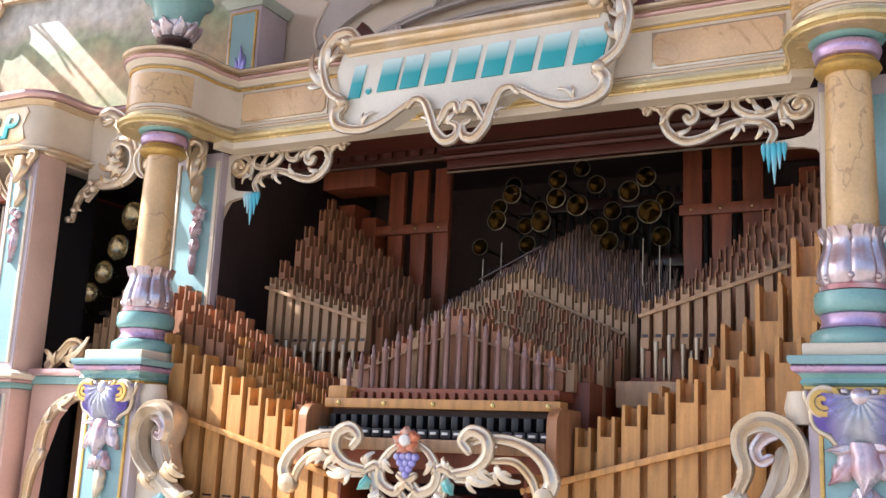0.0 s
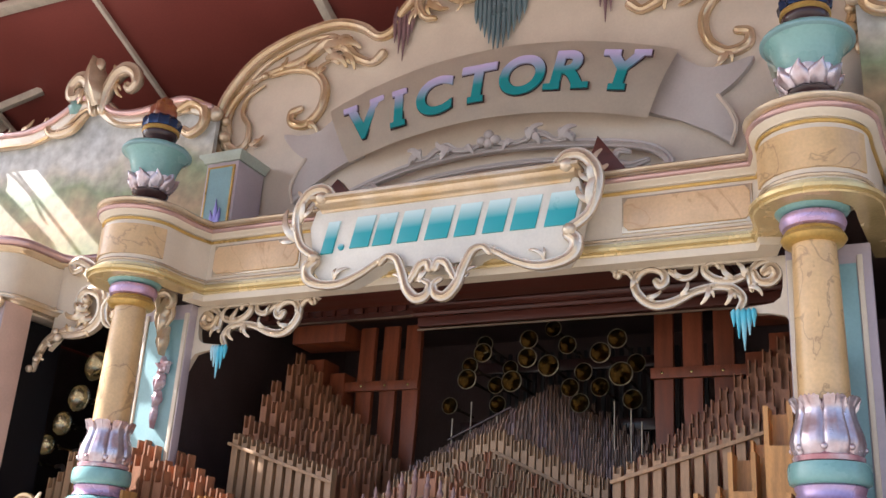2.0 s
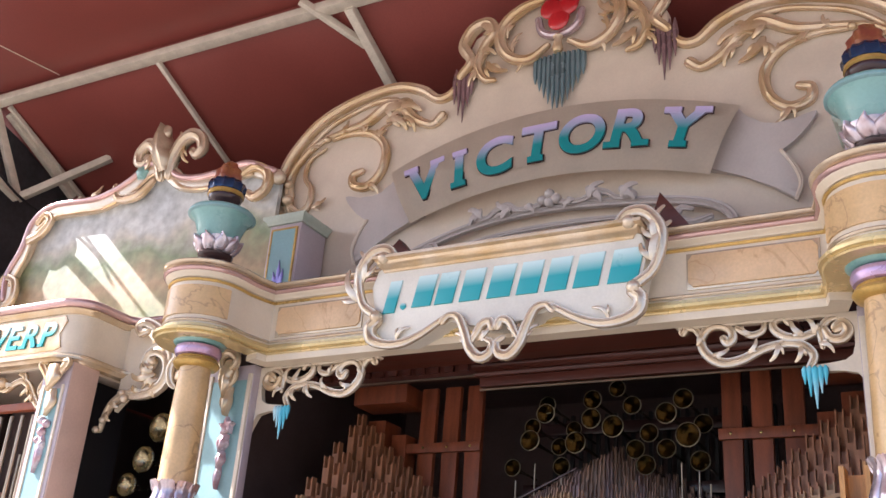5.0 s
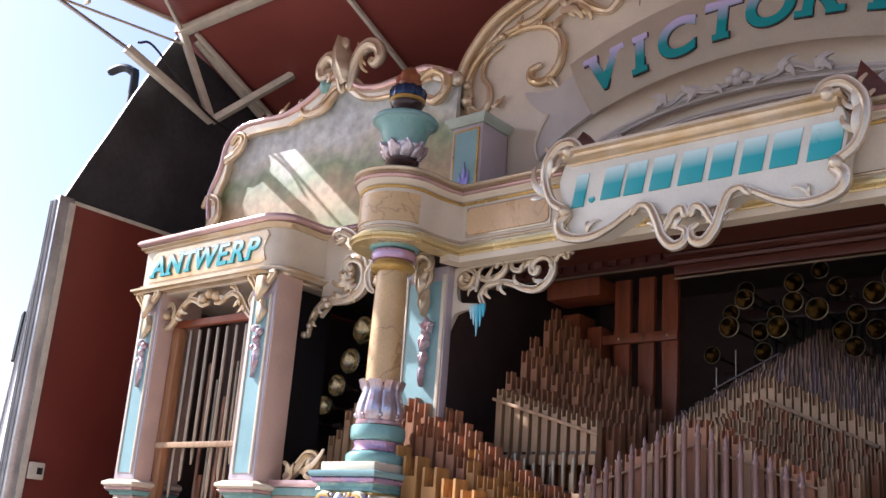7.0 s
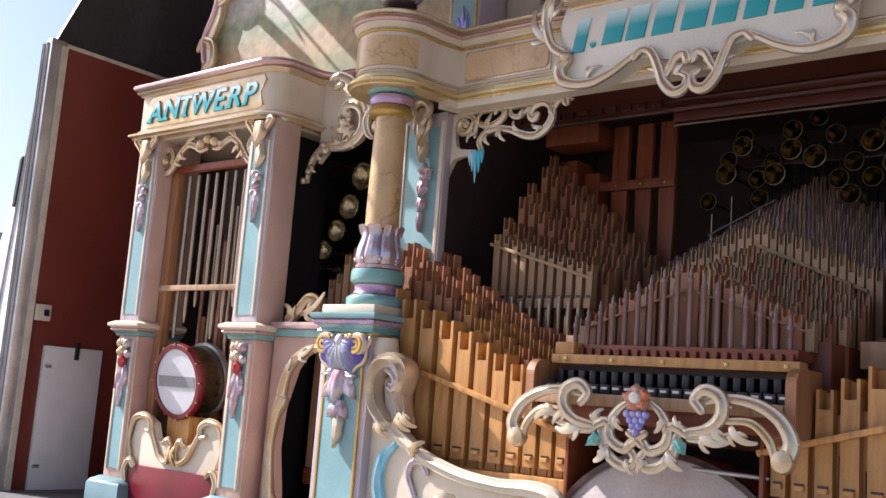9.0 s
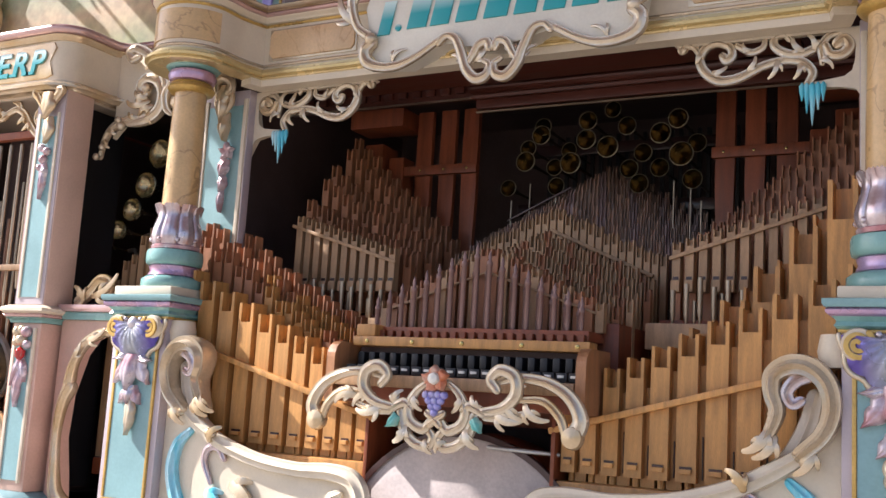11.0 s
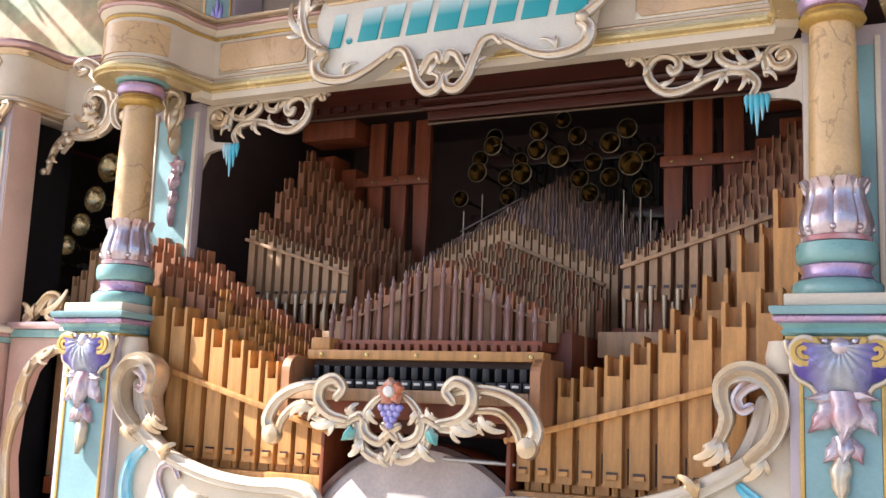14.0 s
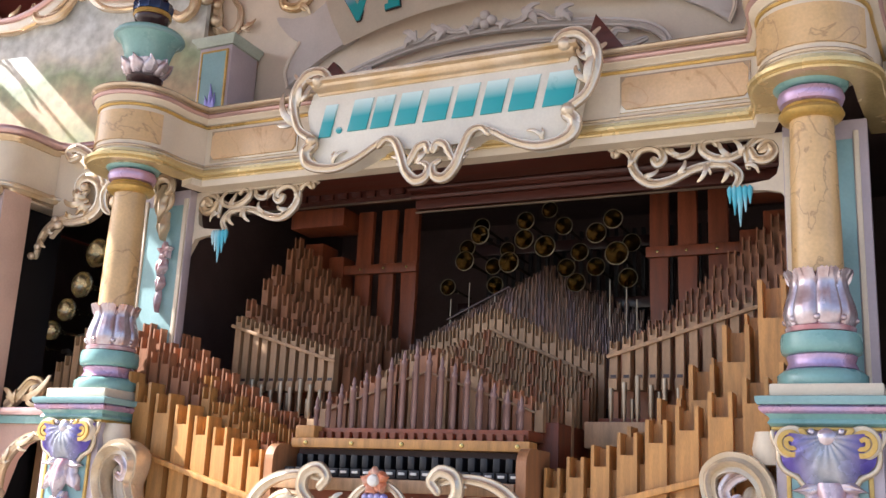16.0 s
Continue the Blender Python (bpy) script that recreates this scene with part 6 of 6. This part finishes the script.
for k in range(13):
    d = k / 12
    y = 3.66 + 1.29 * d
    n = 28
    for i in range(n):
        t = (i - (n - 1) / 2 + 0.5 * (k % 2)) / ((n - 1) / 2)
        top = 2.03 + 0.51 * d + (0.17 + 0.13 * d) * (1 - abs(t)) + rnd.uniform(-0.012, 0.012) - 0.07 * (k < 5)
        if k < 6:
            place("pipe", wooden_pipe(0.027, 0.3, 0.03, 0.05), PALEWOOD if (i + k) % 3 or k == 5 else BROWNWOOD, mid, MID + 0.49 * t, y, top - 0.3)
        else:
            place("reed_pipe", wooden_pipe(0.0195, 0.28, 0.022, 0.055), REED if (i + k) % 4 else PURPLE, mid, MID + 0.53 * t, y, top - 0.28)
bar(mid, "tie_batten", (MID, 4.185, 2.36), (MID + 0.47, 4.185, 2.15), 0.016, PALEWOOD)
for sg in (-1, 1):
    bar(mid, "tie_batten", (MID, 3.56, 2.085), (MID + sg * 0.45, 3.56, 1.93), 0.01, PALEWOOD)
bar(mid, "stay_bar", (MID, 4.4, 2.60), (MID - 0.32, 4.4, 2.45), 0.01, UMBER)
part("toe_board", bx(MID - 0.47, MID + 0.47, 3.44, 3.6, 1.82, 1.856, 0.004), REDWOOD, mid)
for i in range(24):
    x = MID - 0.45 + i * 0.9 / 23
    place("toe", bx(-0.012, 0.012, 0, 0.02, 0, 0.03, 0.003), REDWOOD, mid, x, 3.415, 1.81)
part("rear_chest", bx(MID - 0.52, MID + 0.52, 3.62, 5.0, 1.5, 1.9, 0.006), REDWOOD, mid)

# keyboard case
kf = thing("keyframe", "wooden keyframe with black keys and ivory tips", "keyframe")
part("top_rail", bx(-2.215, -1.245, 3.36, 3.44, 1.775, 1.812, 0.006), OAK, kf)
part("rail_end", bx(-2.215, -2.13, 3.38, 3.46, 1.812, 1.86, 0.006), OAK, kf)
for x in (-2.15, -1.95, -1.74, -1.5, -1.29):
    part("screw", lathe([(0.001, -0.006), (0.008, -0.004), (0.009, 0.0)], 10, (x, 3.36, 1.793), "y"), BRASS, kf)
part("body", bx(-2.24, -1.235, 3.30, 3.6, 1.56, 1.66, 0.006), REDWOOD, kf)
part("key_back", bx(-2.22, -1.26, 3.43, 3.47, 1.66, 1.774), DARK, kf)
for x0, x1 in ((-2.262, -2.226), (-1.255, -1.219)):
    side_line = [(3.26, 1.56), (3.5, 1.56), (3.5, 1.785)] + [(3.32 + 0.06 * math.cos(radians(a)), 1.725 + 0.06 * math.sin(radians(a))) for a in (90, 110, 130, 150, 165, 180)]
    bm = bmesh.new()
    ends = [[bm.verts.new((x, yy, zz)) for yy, zz in side_line] for x in (x0, x1)]
    bm.faces.new(ends[0])
    bm.faces.new(ends[1][::-1])
    for k in range(len(side_line)):
        j = (k + 1) % len(side_line)
        bm.faces.new((ends[0][j], ends[0][k], ends[1][k], ends[1][j]))
    bmesh.ops.recalc_face_normals(bm, faces=bm.faces[:])
    part("cheek", bm, CHESTNUT, kf, smooth=False)
part("key_slip", bx(-2.222, -1.26, 3.26, 3.30, 1.62, 1.665, 0.006), PALEWOOD, kf)
for i in range(20):
    x = -2.20 + i * 0.0475
    k = part("key", bx(x + 0.002, x + 0.044, 3.30, 3.42, 1.668, 1.70, 0.004), BLACK, kf)
    part("key_tip", bx(x + 0.011, x + 0.035, 3.294, 3.30, 1.682, 1.691, 0.001), KEYWHITE, k)
    part("upper_key", bx(x + 0.010, x + 0.038, 3.365, 3.425, 1.702, 1.752, 0.006), BLACK, kf)

# ---- brass horns ----
def horn(parent, x, y, z, r, length=0.3, metal=None):
    """A flared horn facing front, with a rolled rim."""
    bm = lathe([(r * 0.12, length), (r * 0.16, length * 0.5), (r * 0.3, length * 0.25), (r * 0.72, length * 0.13), (r * 0.95, 0.012), (r, -0.003), (r * 0.97, 0.003), (r * 0.86, 0.016), (r * 0.66, 0.03), (r * 0.42, 0.042), (r * 0.24, 0.062), (r * 0.04, 0.085)], 20, (0, 0, 0), "y")
    # bell in the shade-darkened brass, rim in the lightened one
    h = part("horn", bm, metal or SHADEDBRASS, parent)
    h.location = (x, y, z)
    ob = part("rim", lathe([(r * 0.95, -0.003), (r * 0.975, -0.007), (r * 1.01, -0.006), (r * 1.025, 0.0), (r * 0.98, 0.003)], 24, (0, 0, 0), "y", cap=False), SIDEBRASS if metal is SIDEBRASS else GLINTBRASS, h)
    return h


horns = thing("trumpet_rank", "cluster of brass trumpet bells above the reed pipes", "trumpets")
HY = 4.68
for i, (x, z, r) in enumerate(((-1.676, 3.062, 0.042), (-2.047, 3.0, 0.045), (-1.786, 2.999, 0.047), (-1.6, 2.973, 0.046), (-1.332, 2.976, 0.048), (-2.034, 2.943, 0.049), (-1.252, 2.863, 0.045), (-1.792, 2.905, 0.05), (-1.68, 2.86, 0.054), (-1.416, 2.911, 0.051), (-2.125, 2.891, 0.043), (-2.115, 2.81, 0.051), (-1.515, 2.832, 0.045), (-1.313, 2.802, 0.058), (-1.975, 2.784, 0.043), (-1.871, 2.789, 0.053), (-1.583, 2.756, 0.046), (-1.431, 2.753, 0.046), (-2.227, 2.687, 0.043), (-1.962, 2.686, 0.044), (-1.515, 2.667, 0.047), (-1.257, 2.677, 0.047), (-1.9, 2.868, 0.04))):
    horn(horns, x, HY + (0.0 if r > 0.0465 else 0.05), z, r, 0.3, SHADEDBRASS)
part("horn_rail", bx(-2.3, -1.15, HY + 0.34, HY + 0.38, 2.6, 2.66, 0.004), UMBER, horns)
part("horn_rail", bx(-2.3, -1.15, HY + 0.34, HY + 0.38, 2.92, 2.98, 0.004), UMBER, horns)
for x, z in ((-2.16, 2.6), (-1.92, 2.62), (-2.06, 2.68), (-1.33, 2.66), (-1.25, 2.62), (-1.2, 2.56)):
    part("stay", lathe([(0.004, z - 0.35), (0.004, z)], 8, (x, HY - 0.05, 0)), TIN, horns)
side = thing("side_trumpets", "rising row of brass trumpet bells beside the column", "trumpets", "side trumpets")
for i, (rx, rz) in enumerate(((-0.987, 0.3), (-1.008, 0.258), (-1.029, 0.225), (-1.05, 0.198), (-1.077, 0.177))):
    y = 3.95
    horn(side, rx * y, y, 1.6 + rz * y, 0.078 - 0.008 * i, 0.22, SIDEBRASS)
horn(side, -3.78, 4.02, 2.62, 0.06)
part("horn_rail", bx(-4.35, -3.7, 4.25, 4.28, 2.2, 2.26), REDWOOD, side)
for i in range(7):
    place("pipe", wooden_pipe(0.05, 0.75 + 0.12 * i, 0.05, 0.06), BROWNWOOD, side, -4.0 + 0.06 * i, 4.12, 1.3)
    place("tin_pipe", tin_pipe(0.018, 0.5 + 0.1 * i), TIN, side, -3.98 + 0.06 * i, 4.02, 1.35)
for i, (x, z) in enumerate(((-4.03, 2.10), (-3.975, 2.2), (-3.92, 2.23), (-3.87, 2.33), (-3.81, 2.37))):
    place("pipe", wooden_pipe(0.04, z - 1.2, 0.04, 0.05), PALEWOOD, side, x, 3.86, 1.2)
for (x, z), dx in (((-4.15, 2.38), 0.13), ((-4.25, 2.30), 0.14)):
    part("tube", sweep(smooth_line([(x, 4.14, z), (x + dx * 0.6, 4.1, z - 0.005), (x + dx, 4.06, z - 0.04), (x + dx + 0.02, 4.05, z - 0.12), (x + dx + 0.02, 4.05, 1.9)], 5), [0.012, 0.012], 8), TIN, side)
flipped(side)

# ---- red-brown frames and rails at the back ----
for s in (0, 1):
    X = (lambda u: MID - u) if not s else (lambda u: MID + u)
    fr = thing("swell_frame", "red brown wooden frame of tall boards", "frame", "board frames")
    for a, b in ((0.612, 0.70), (0.745, 0.834), (0.885, 0.975)):
        part("board", prism([(X(a), 3.10), (X(b), 3.10), (X(b), 2.75), (X(b - 0.008), 2.2), (X(a + 0.012), 2.2), (X(a), 2.62)], 4.62, 4.65, 0.004), REDWOOD, fr)
    part("cross_batten", bx(min(X(0.6), X(1.06)), max(X(0.6), X(1.06)), 4.59, 4.619, 2.75, 2.80, 0.004), REDWOOD, fr)
    for u in (0.655, 0.79, 0.93):
        part("screw", lathe([(0.001, -0.004), (0.006, -0.003), (0.007, 0.0)], 8, (X(u), 4.59, 2.775), "y"), BRASS, fr)
    part("top_box", bx(min(X(1.0), X(1.33)), max(X(1.0), X(1.33)), 4.5, 4.7, 3.0, 3.1, 0.006), REDWOOD, fr)
    part("low_box", bx(min(X(1.14), X(1.25)), max(X(1.14), X(1.25)), 4.54, 4.7, 2.5, 2.92, 0.006), REDWOOD, fr)
    part("low_box", bx(min(X(1.03), X(1.12)), max(X(1.03), X(1.12)), 4.58, 4.7, 2.4, 2.85, 0.006), REDWOOD, fr)
rails = thing("header_rails", "red brown moulded header rails with dentils", "rail")
part("rail", bx(-2.17, -0.42, 4.20, 4.26, 2.955, 3.0, 0.006), MAHOGANY, rails)
part("rail", run([(-2.17, 4.3), (-2.17, 4.19), (-0.42, 4.19)], [(-0.05, 3.0), (0.012, 3.0), (0.02, 3.012), (0.012, 3.024), (0.026, 3.034), (0.03, 3.05), (-0.05, 3.05)]), MAHOGANY, rails)
part("rail", bx(-2.17, -0.42, 4.19, 4.26, 3.05, 3.07, 0.004), MAHOGANY, rails)
part("frieze_board", bx(-2.17, -0.42, 4.225, 4.26, 3.07, 3.29), MAHOGANY, rails)
part("light_line", bx(-2.17, -0.42, 4.205, 4.215, 2.937, 2.945), TIN, rails)
part("rail", bx(-3.3, -2.18, 4.24, 4.30, 3.03, 3.10, 0.005), MAHOGANY, rails)
part("light_line", bx(-3.3, -2.18, 4.225, 4.235, 3.016, 3.024), TIN, rails)
for i in range(21):
    x = -2.14 + i * 0.08
    d = part("dentil", bx(x, x + 0.052, 4.18, 4.226, 3.082, 3.145, 0.004), MAHOGANY, rails)
    part("recess", bx(x + 0.008, x + 0.044, 4.177, 4.181, 3.09, 3.137), UMBER, d)
for i in range(13):
    x = -3.26 + i * 0.08
    part("dentil", bx(x, x + 0.05, 4.22, 4.24, 3.05, 3.085, 0.004), MAHOGANY, rails)
for i in range(26):
    x = -2.25 + i * 0.05
    part("slat", bx(x, x + 0.02, 5.3, 5.32, 2.5, 3.1), BLACK, rails)

# ---- carved fret under the keyboard ----
FY = 3.2
fret = thing("keyboard_fret", "carved scroll fret with flower, grapes and blue tips", "carving")
FC = -1.735
for s in (-1, 1):
    m = lambda p: [(FC + s * x, z) for x, z in p]
    part("scroll", vine(m([(0.227, 1.657), (0.308, 1.673), (0.407, 1.661), (0.488, 1.617), (0.529, 1.546), (0.506, 1.488)]), FY + 0.000, [0.0126, 0.0162, 0.0198, 0.0234, 0.0270, 0.0306]), PEARL, fret)
    part("scroll", vine(m([(0.308, 1.599), (0.398, 1.599), (0.457, 1.551), (0.479, 1.499)]), FY + -0.008, [0.0108, 0.0144, 0.0162, 0.0144]), PALEGOLD, fret)
    part("scroll", vine(m([(0.173, 1.551), (0.254, 1.569), (0.302, 1.617), (0.295, 1.675), (0.241, 1.696), (0.205, 1.664), (0.230, 1.629)]), FY + -0.015, [0.0144, 0.0198, 0.0234, 0.0234, 0.0216, 0.0180, 0.0162]), PEARL, fret)
    part("scroll", vine(m([(0.038, 1.646), (0.083, 1.611), (0.112, 1.558), (0.101, 1.506), (0.050, 1.481), (0.022, 1.506)]), FY + -0.010, [0.0108, 0.0144, 0.0180, 0.0198, 0.0198, 0.0162]), PEARL, fret)
    part("scroll", vine(m([(0.187, 1.544), (0.133, 1.569), (0.104, 1.551)]), FY + -0.012, [0.0162, 0.0180, 0.0144]), PEARL, fret)
    part("scroll", vine(m([(0.146, 1.537), (0.128, 1.476), (0.083, 1.432), (0.029, 1.423), (0.011, 1.453), (0.032, 1.481)]), FY + -0.006, [0.0162, 0.0198, 0.0198, 0.0180, 0.0162, 0.0144]), PEARL, fret)
    part("scroll", vine(m([(0.018, 1.499), (-0.004, 1.520), (-0.029, 1.537)]), FY + -0.020, [0.0144, 0.0162, 0.0144]), PALEGOLD, fret)
    part("scroll", vine(m([(0.335, 1.558), (0.263, 1.537), (0.191, 1.537)]), FY + -0.010, [0.0090, 0.0162, 0.0162]), PEARL, fret)
    part("acanthus_leaf", spray(m([(0.227, 1.551)])[0], m([(0.335, 1.544)])[0], 0.029, FY - 0.012), PEARL, fret)
    part("acanthus_leaf", spray(m([(0.335, 1.581)])[0], m([(0.425, 1.544)])[0], 0.027, FY - 0.012), PEARL, fret)
    part("acanthus_leaf", spray(m([(0.263, 1.590)])[0], m([(0.344, 1.537)])[0], 0.025, FY - 0.012), PEARL, fret)
    part("acanthus_leaf", spray(m([(0.119, 1.485)])[0], m([(0.173, 1.432)])[0], 0.029, FY - 0.012), PEARL, fret)
    part("acanthus_leaf", spray(m([(0.092, 1.599)])[0], m([(0.056, 1.546)])[0], 0.022, FY - 0.012), PEARL, fret)
    part("acanthus_leaf", spray(m([(0.299, 1.625)])[0], m([(0.335, 1.643)])[0], 0.016, FY - 0.012), PEARL, fret)
    part("acanthus_leaf", spray(m([(0.038, 1.441)])[0], m([(0.007, 1.400)])[0], 0.020, FY - 0.012), PEARL, fret)
    part("acanthus_leaf", spray(m([(0.173, 1.564)])[0], m([(0.137, 1.608)])[0], 0.022, FY - 0.012), PEARL, fret)
for s in (-1, 1):
    part("scroll_end", lathe([(0.002, -0.03), (0.034, -0.02), (0.04, 0.0), (0.034, 0.02), (0.002, 0.03)], 16, (FC + s * 0.505, FY - 0.005, 1.487), "y"), PALEGOLD, fret)
    part("blue_tip", leaf((FC + s * 0.15, 1.525), (FC + s * 0.185, 1.48), 0.024, FY - 0.03, lobes=2), JADE, fret)
for k in range(5):
    a = radians(90 + 72 * k)
    part("petal", leaf((FC + 0.012 * math.cos(a), 1.655 + 0.012 * math.sin(a)), (FC + 0.054 * math.cos(a), 1.655 + 0.05 * math.sin(a)), 0.026, FY - 0.03, lobes=1), ORANGE, fret)
part("flower_heart", lathe([(0.001, -0.02), (0.018, -0.014), (0.022, 0)], 14, (FC, FY - 0.045, 1.657), "y"), KEYWHITE, fret)
for x, z in ((-0.036, 1.60), (-0.012, 1.602), (0.012, 1.602), (0.036, 1.6), (-0.024, 1.58), (0, 1.58), (0.024, 1.58), (-0.012, 1.56), (0.012, 1.56), (0, 1.54)):
    bm = bmesh.new()
    bmesh.ops.create_icosphere(bm, subdivisions=2, radius=0.0145, matrix=Matrix.Translation((FC + x, FY - 0.03, z)))
    part("grape", bm, VIOLET, fret)

# ---- waved breast panels in front ----
wave = thing("waved_breast", "cream waved breast panel with big carved volute", "breast panel", "waved breast panels")
WY = 3.30
line = [(-3.08, 1.60), (-3.03, 1.52), (-2.96, 1.47), (-2.87, 1.41), (-2.75, 1.35), (-2.57, 1.305), (-2.38, 1.285), (-2.2, 1.29), (-2.13, 1.26), (-2.10, 1.2)]
sm = [(p.x, p.z) for p in smooth_line([(x, 0, z) for x, z in line], 5)]
part("panel", prism(sm + [(-2.10, 0.87), (-3.08, 0.87)], WY, WY + 0.05, 0.006), CREAM, wave)
part("rail", vine([(-2.96, 1.478), (-2.868, 1.42), (-2.747, 1.36), (-2.567, 1.31), (-2.378, 1.29), (-2.23, 1.293), (-2.13, 1.275), (-2.085, 1.215), (-2.115, 1.15), (-2.19, 1.145), (-2.22, 1.19), (-2.18, 1.215)], WY - 0.015, [0.026, 0.030, 0.030, 0.028, 0.028, 0.032, 0.036, 0.036, 0.032, 0.026, 0.022, 0.018]), CREAM, wave)
vol = part("volute", vine([(-2.845, 1.50), (-2.875, 1.55), (-2.895, 1.61), (-2.88, 1.665), (-2.885, 1.72), (-2.935, 1.752), (-2.993, 1.745), (-3.04, 1.70), (-3.055, 1.627), (-3.03, 1.55), (-2.965, 1.485)], WY - 0.02, [0.014, 0.02, 0.024, 0.026, 0.03, 0.034, 0.034, 0.032, 0.030, 0.028, 0.026], flat=2.4), PEARL, wave)
part("stem", vine([(-2.84, 1.395), (-2.92, 1.46), (-2.975, 1.56), (-3.0, 1.66)], WY + 0.012, [0.03, 0.032, 0.03, 0.026]), STONE, wave)
part("inner_curl", vine([(-2.985, 1.72), (-2.95, 1.705), (-2.925, 1.67), (-2.94, 1.635), (-2.965, 1.645)], WY - 0.035, [0.02, 0.022, 0.02, 0.018, 0.016]), SILVER, vol)
for a, b, w in (((-2.885, 1.66), (-2.865, 1.60), 0.022), ((-2.87, 1.55), (-2.79, 1.49), 0.034), ((-2.89, 1.53), (-2.82, 1.47), 0.03), ((-3.0, 1.5), (-2.94, 1.43), 0.03), ((-2.80, 1.37), (-2.74, 1.42), 0.03)):
    part("acanthus_leaf", spray(a, b, w, WY - 0.04), PALEGOLD, wave)
part("knop", lathe([(0.05, -0.05), (0.06, 0.0), (0.05, 0.05)], 16, (-3.06, WY + 0.03, 1.80)), CREAM, wave)
part("blue_scroll", vine([(-2.93, 1.40), (-2.99, 1.34), (-3.01, 1.24), (-2.97, 1.12), (-2.88, 1.03)], WY - 0.005, [0.016, 0.026, 0.03, 0.03, 0.02]), ICE, wave)
for a, b, w in (((-2.92, 1.08), (-2.82, 1.01), 0.045), ((-2.82, 1.16), (-2.74, 1.06), 0.045)):
    part("acanthus_leaf", spray(a, b, w, WY), ICE, wave)
part("silver_curl", vine([(-2.74, 1.30), (-2.775, 1.345), (-2.826, 1.335), (-2.84, 1.28), (-2.80, 1.2)], WY - 0.01, [0.012, 0.018, 0.018, 0.014, 0.01]), SILVER, wave)
part("acanthus_leaf", spray((-2.70, 1.2), (-2.58, 1.08), 0.05, WY), PEARL, wave)
flipped(wave)

bass = thing("bass_drum", "large white headed bass drum lying behind the breast", "drum", at=(MID + 0.03, 3.385, 0.95))
part("shell", lathe([(0.515, 0.0), (0.52, 0.01), (0.52, 0.25), (0.515, 0.26)], 64, (0, 0, 0), "y"), REDWOOD, bass)
part("head", lathe([(0.001, -0.008), (0.495, -0.006), (0.51, 0.0)], 64, (0, 0, 0), "y"), BASSHEAD, bass)
part("hoop", lathe([(0.507, -0.014), (0.528, -0.014), (0.528, 0.02), (0.521, 0.024)], 64, (0, 0, 0), "y", cap=False), UMBER, bass)
tagged(part("drum_beater", sweep([(-1.60, 3.34, 1.43), (-1.36, 3.40, 1.42)], [0.008, 0.008], 8), STEEL), "thin metal beater rod of the bass drum", "beater")

# ---- on the truck wall ----
box = thing("wall_locker", "flat white locker door fixed to the red wall", "locker")
part("door", bx(WALLX, WALLX + 0.03, 3.34, 3.74, 0.87, 1.755, 0.006), WHITE, box)
part("handle", bx(WALLX + 0.03, WALLX + 0.05, 3.54, 3.565, 1.68, 1.79, 0.004), BLACK, box)
for z in (1.62, 1.02):
    part("hinge", bx(WALLX + 0.028, WALLX + 0.045, 3.35, 3.39, z, z + 0.02, 0.003), STEEL, box)
latch = thing("wall_latch", "small worn steel latch plate on the wall edge", "latch")
part("plate", bx(WALLX + 0.03, WALLX + 0.05, 3.24, 3.34, 1.90, 2.0, 0.008), CREAMSTEEL, latch)
part("keyhole", bx(WALLX + 0.049, WALLX + 0.056, 3.29, 3.325, 1.93, 1.97, 0.004), BLACK, latch)
widen("wall_locker", "wall_latch")
stack = thing("exhaust_stack", "black exhaust pipe behind the truck end", "exhaust pipe")
part("pipe", sweep(smooth_line([(-6.7, 3.95, 0.0), (-6.66, 3.95, 4.1), (-6.64, 3.95, 4.98), (-6.67, 3.93, 5.08), (-6.76, 3.9, 5.12), (-6.86, 3.87, 5.1)], 5), [0.034, 0.034], 10), BLACK, stack)

# ---- yard beyond the truck end ----
hut = thing("site_hut", "pale blue grey metal hut beyond the truck", "hut")
part("wall", bx(-16.0, -12.9, 5.5, 9.0, 0, 3.2, 0.02), WHITE, hut)
part("corner_post", bx(-12.95, -12.8, 5.4, 5.6, 0, 3.2, 0.01), STEEL, hut)
part("roof", bx(-16.2, -12.7, 5.3, 9.2, 3.2, 3.32, 0.02), GREYPLASTIC, hut)
fence = thing("far_fence", "pale far fence rail beyond the yard", "fence")
part("rail", bx(-60, -20, 25, 25.1, 5.0, 5.2), CREAMSTEEL, fence)
part("rail", bx(-60, -20, 25, 25.1, 6.0, 6.2), CREAMSTEEL, fence)
for i in range(14):
    part("post", bx(-60 + 3 * i, -59.85 + 3 * i, 25, 25.15, 0, 6.2), CREAMSTEEL, fence)
tree = thing("bare_tree", "slender leafless tree beyond the truck", "tree")
bm = sweep(smooth_line([(-15.6, 7.2, 0), (-15.55, 7.2, 2.5), (-15.4, 7.2, 4.2), (-15.2, 7.2, 5.3)], 5), [0.08, 0.06, 0.04, 0.008], 8)
part("trunk", bm, UMBER, tree)
bm = bmesh.new()
for z, dx, dz in ((3.4, 0.5, 0.5), (3.8, -0.25, 0.5), (4.1, 0.45, 0.35), (4.3, 0.15, 0.35), (3.0, 0.5, 0.3), (3.3, -0.3, 0.4), (4.6, -0.12, 0.4)):
    x = -15.5 + (z - 3) * 0.11
    sweep(smooth_line([(x, 7.2, z), (x + dx * 0.5, 7.25, z + dz * 0.4), (x + dx, 7.2, z + dz)], 4), [0.025, 0.016, 0.004], 6, 1, bm)
part("branches", bm, UMBER, tree)
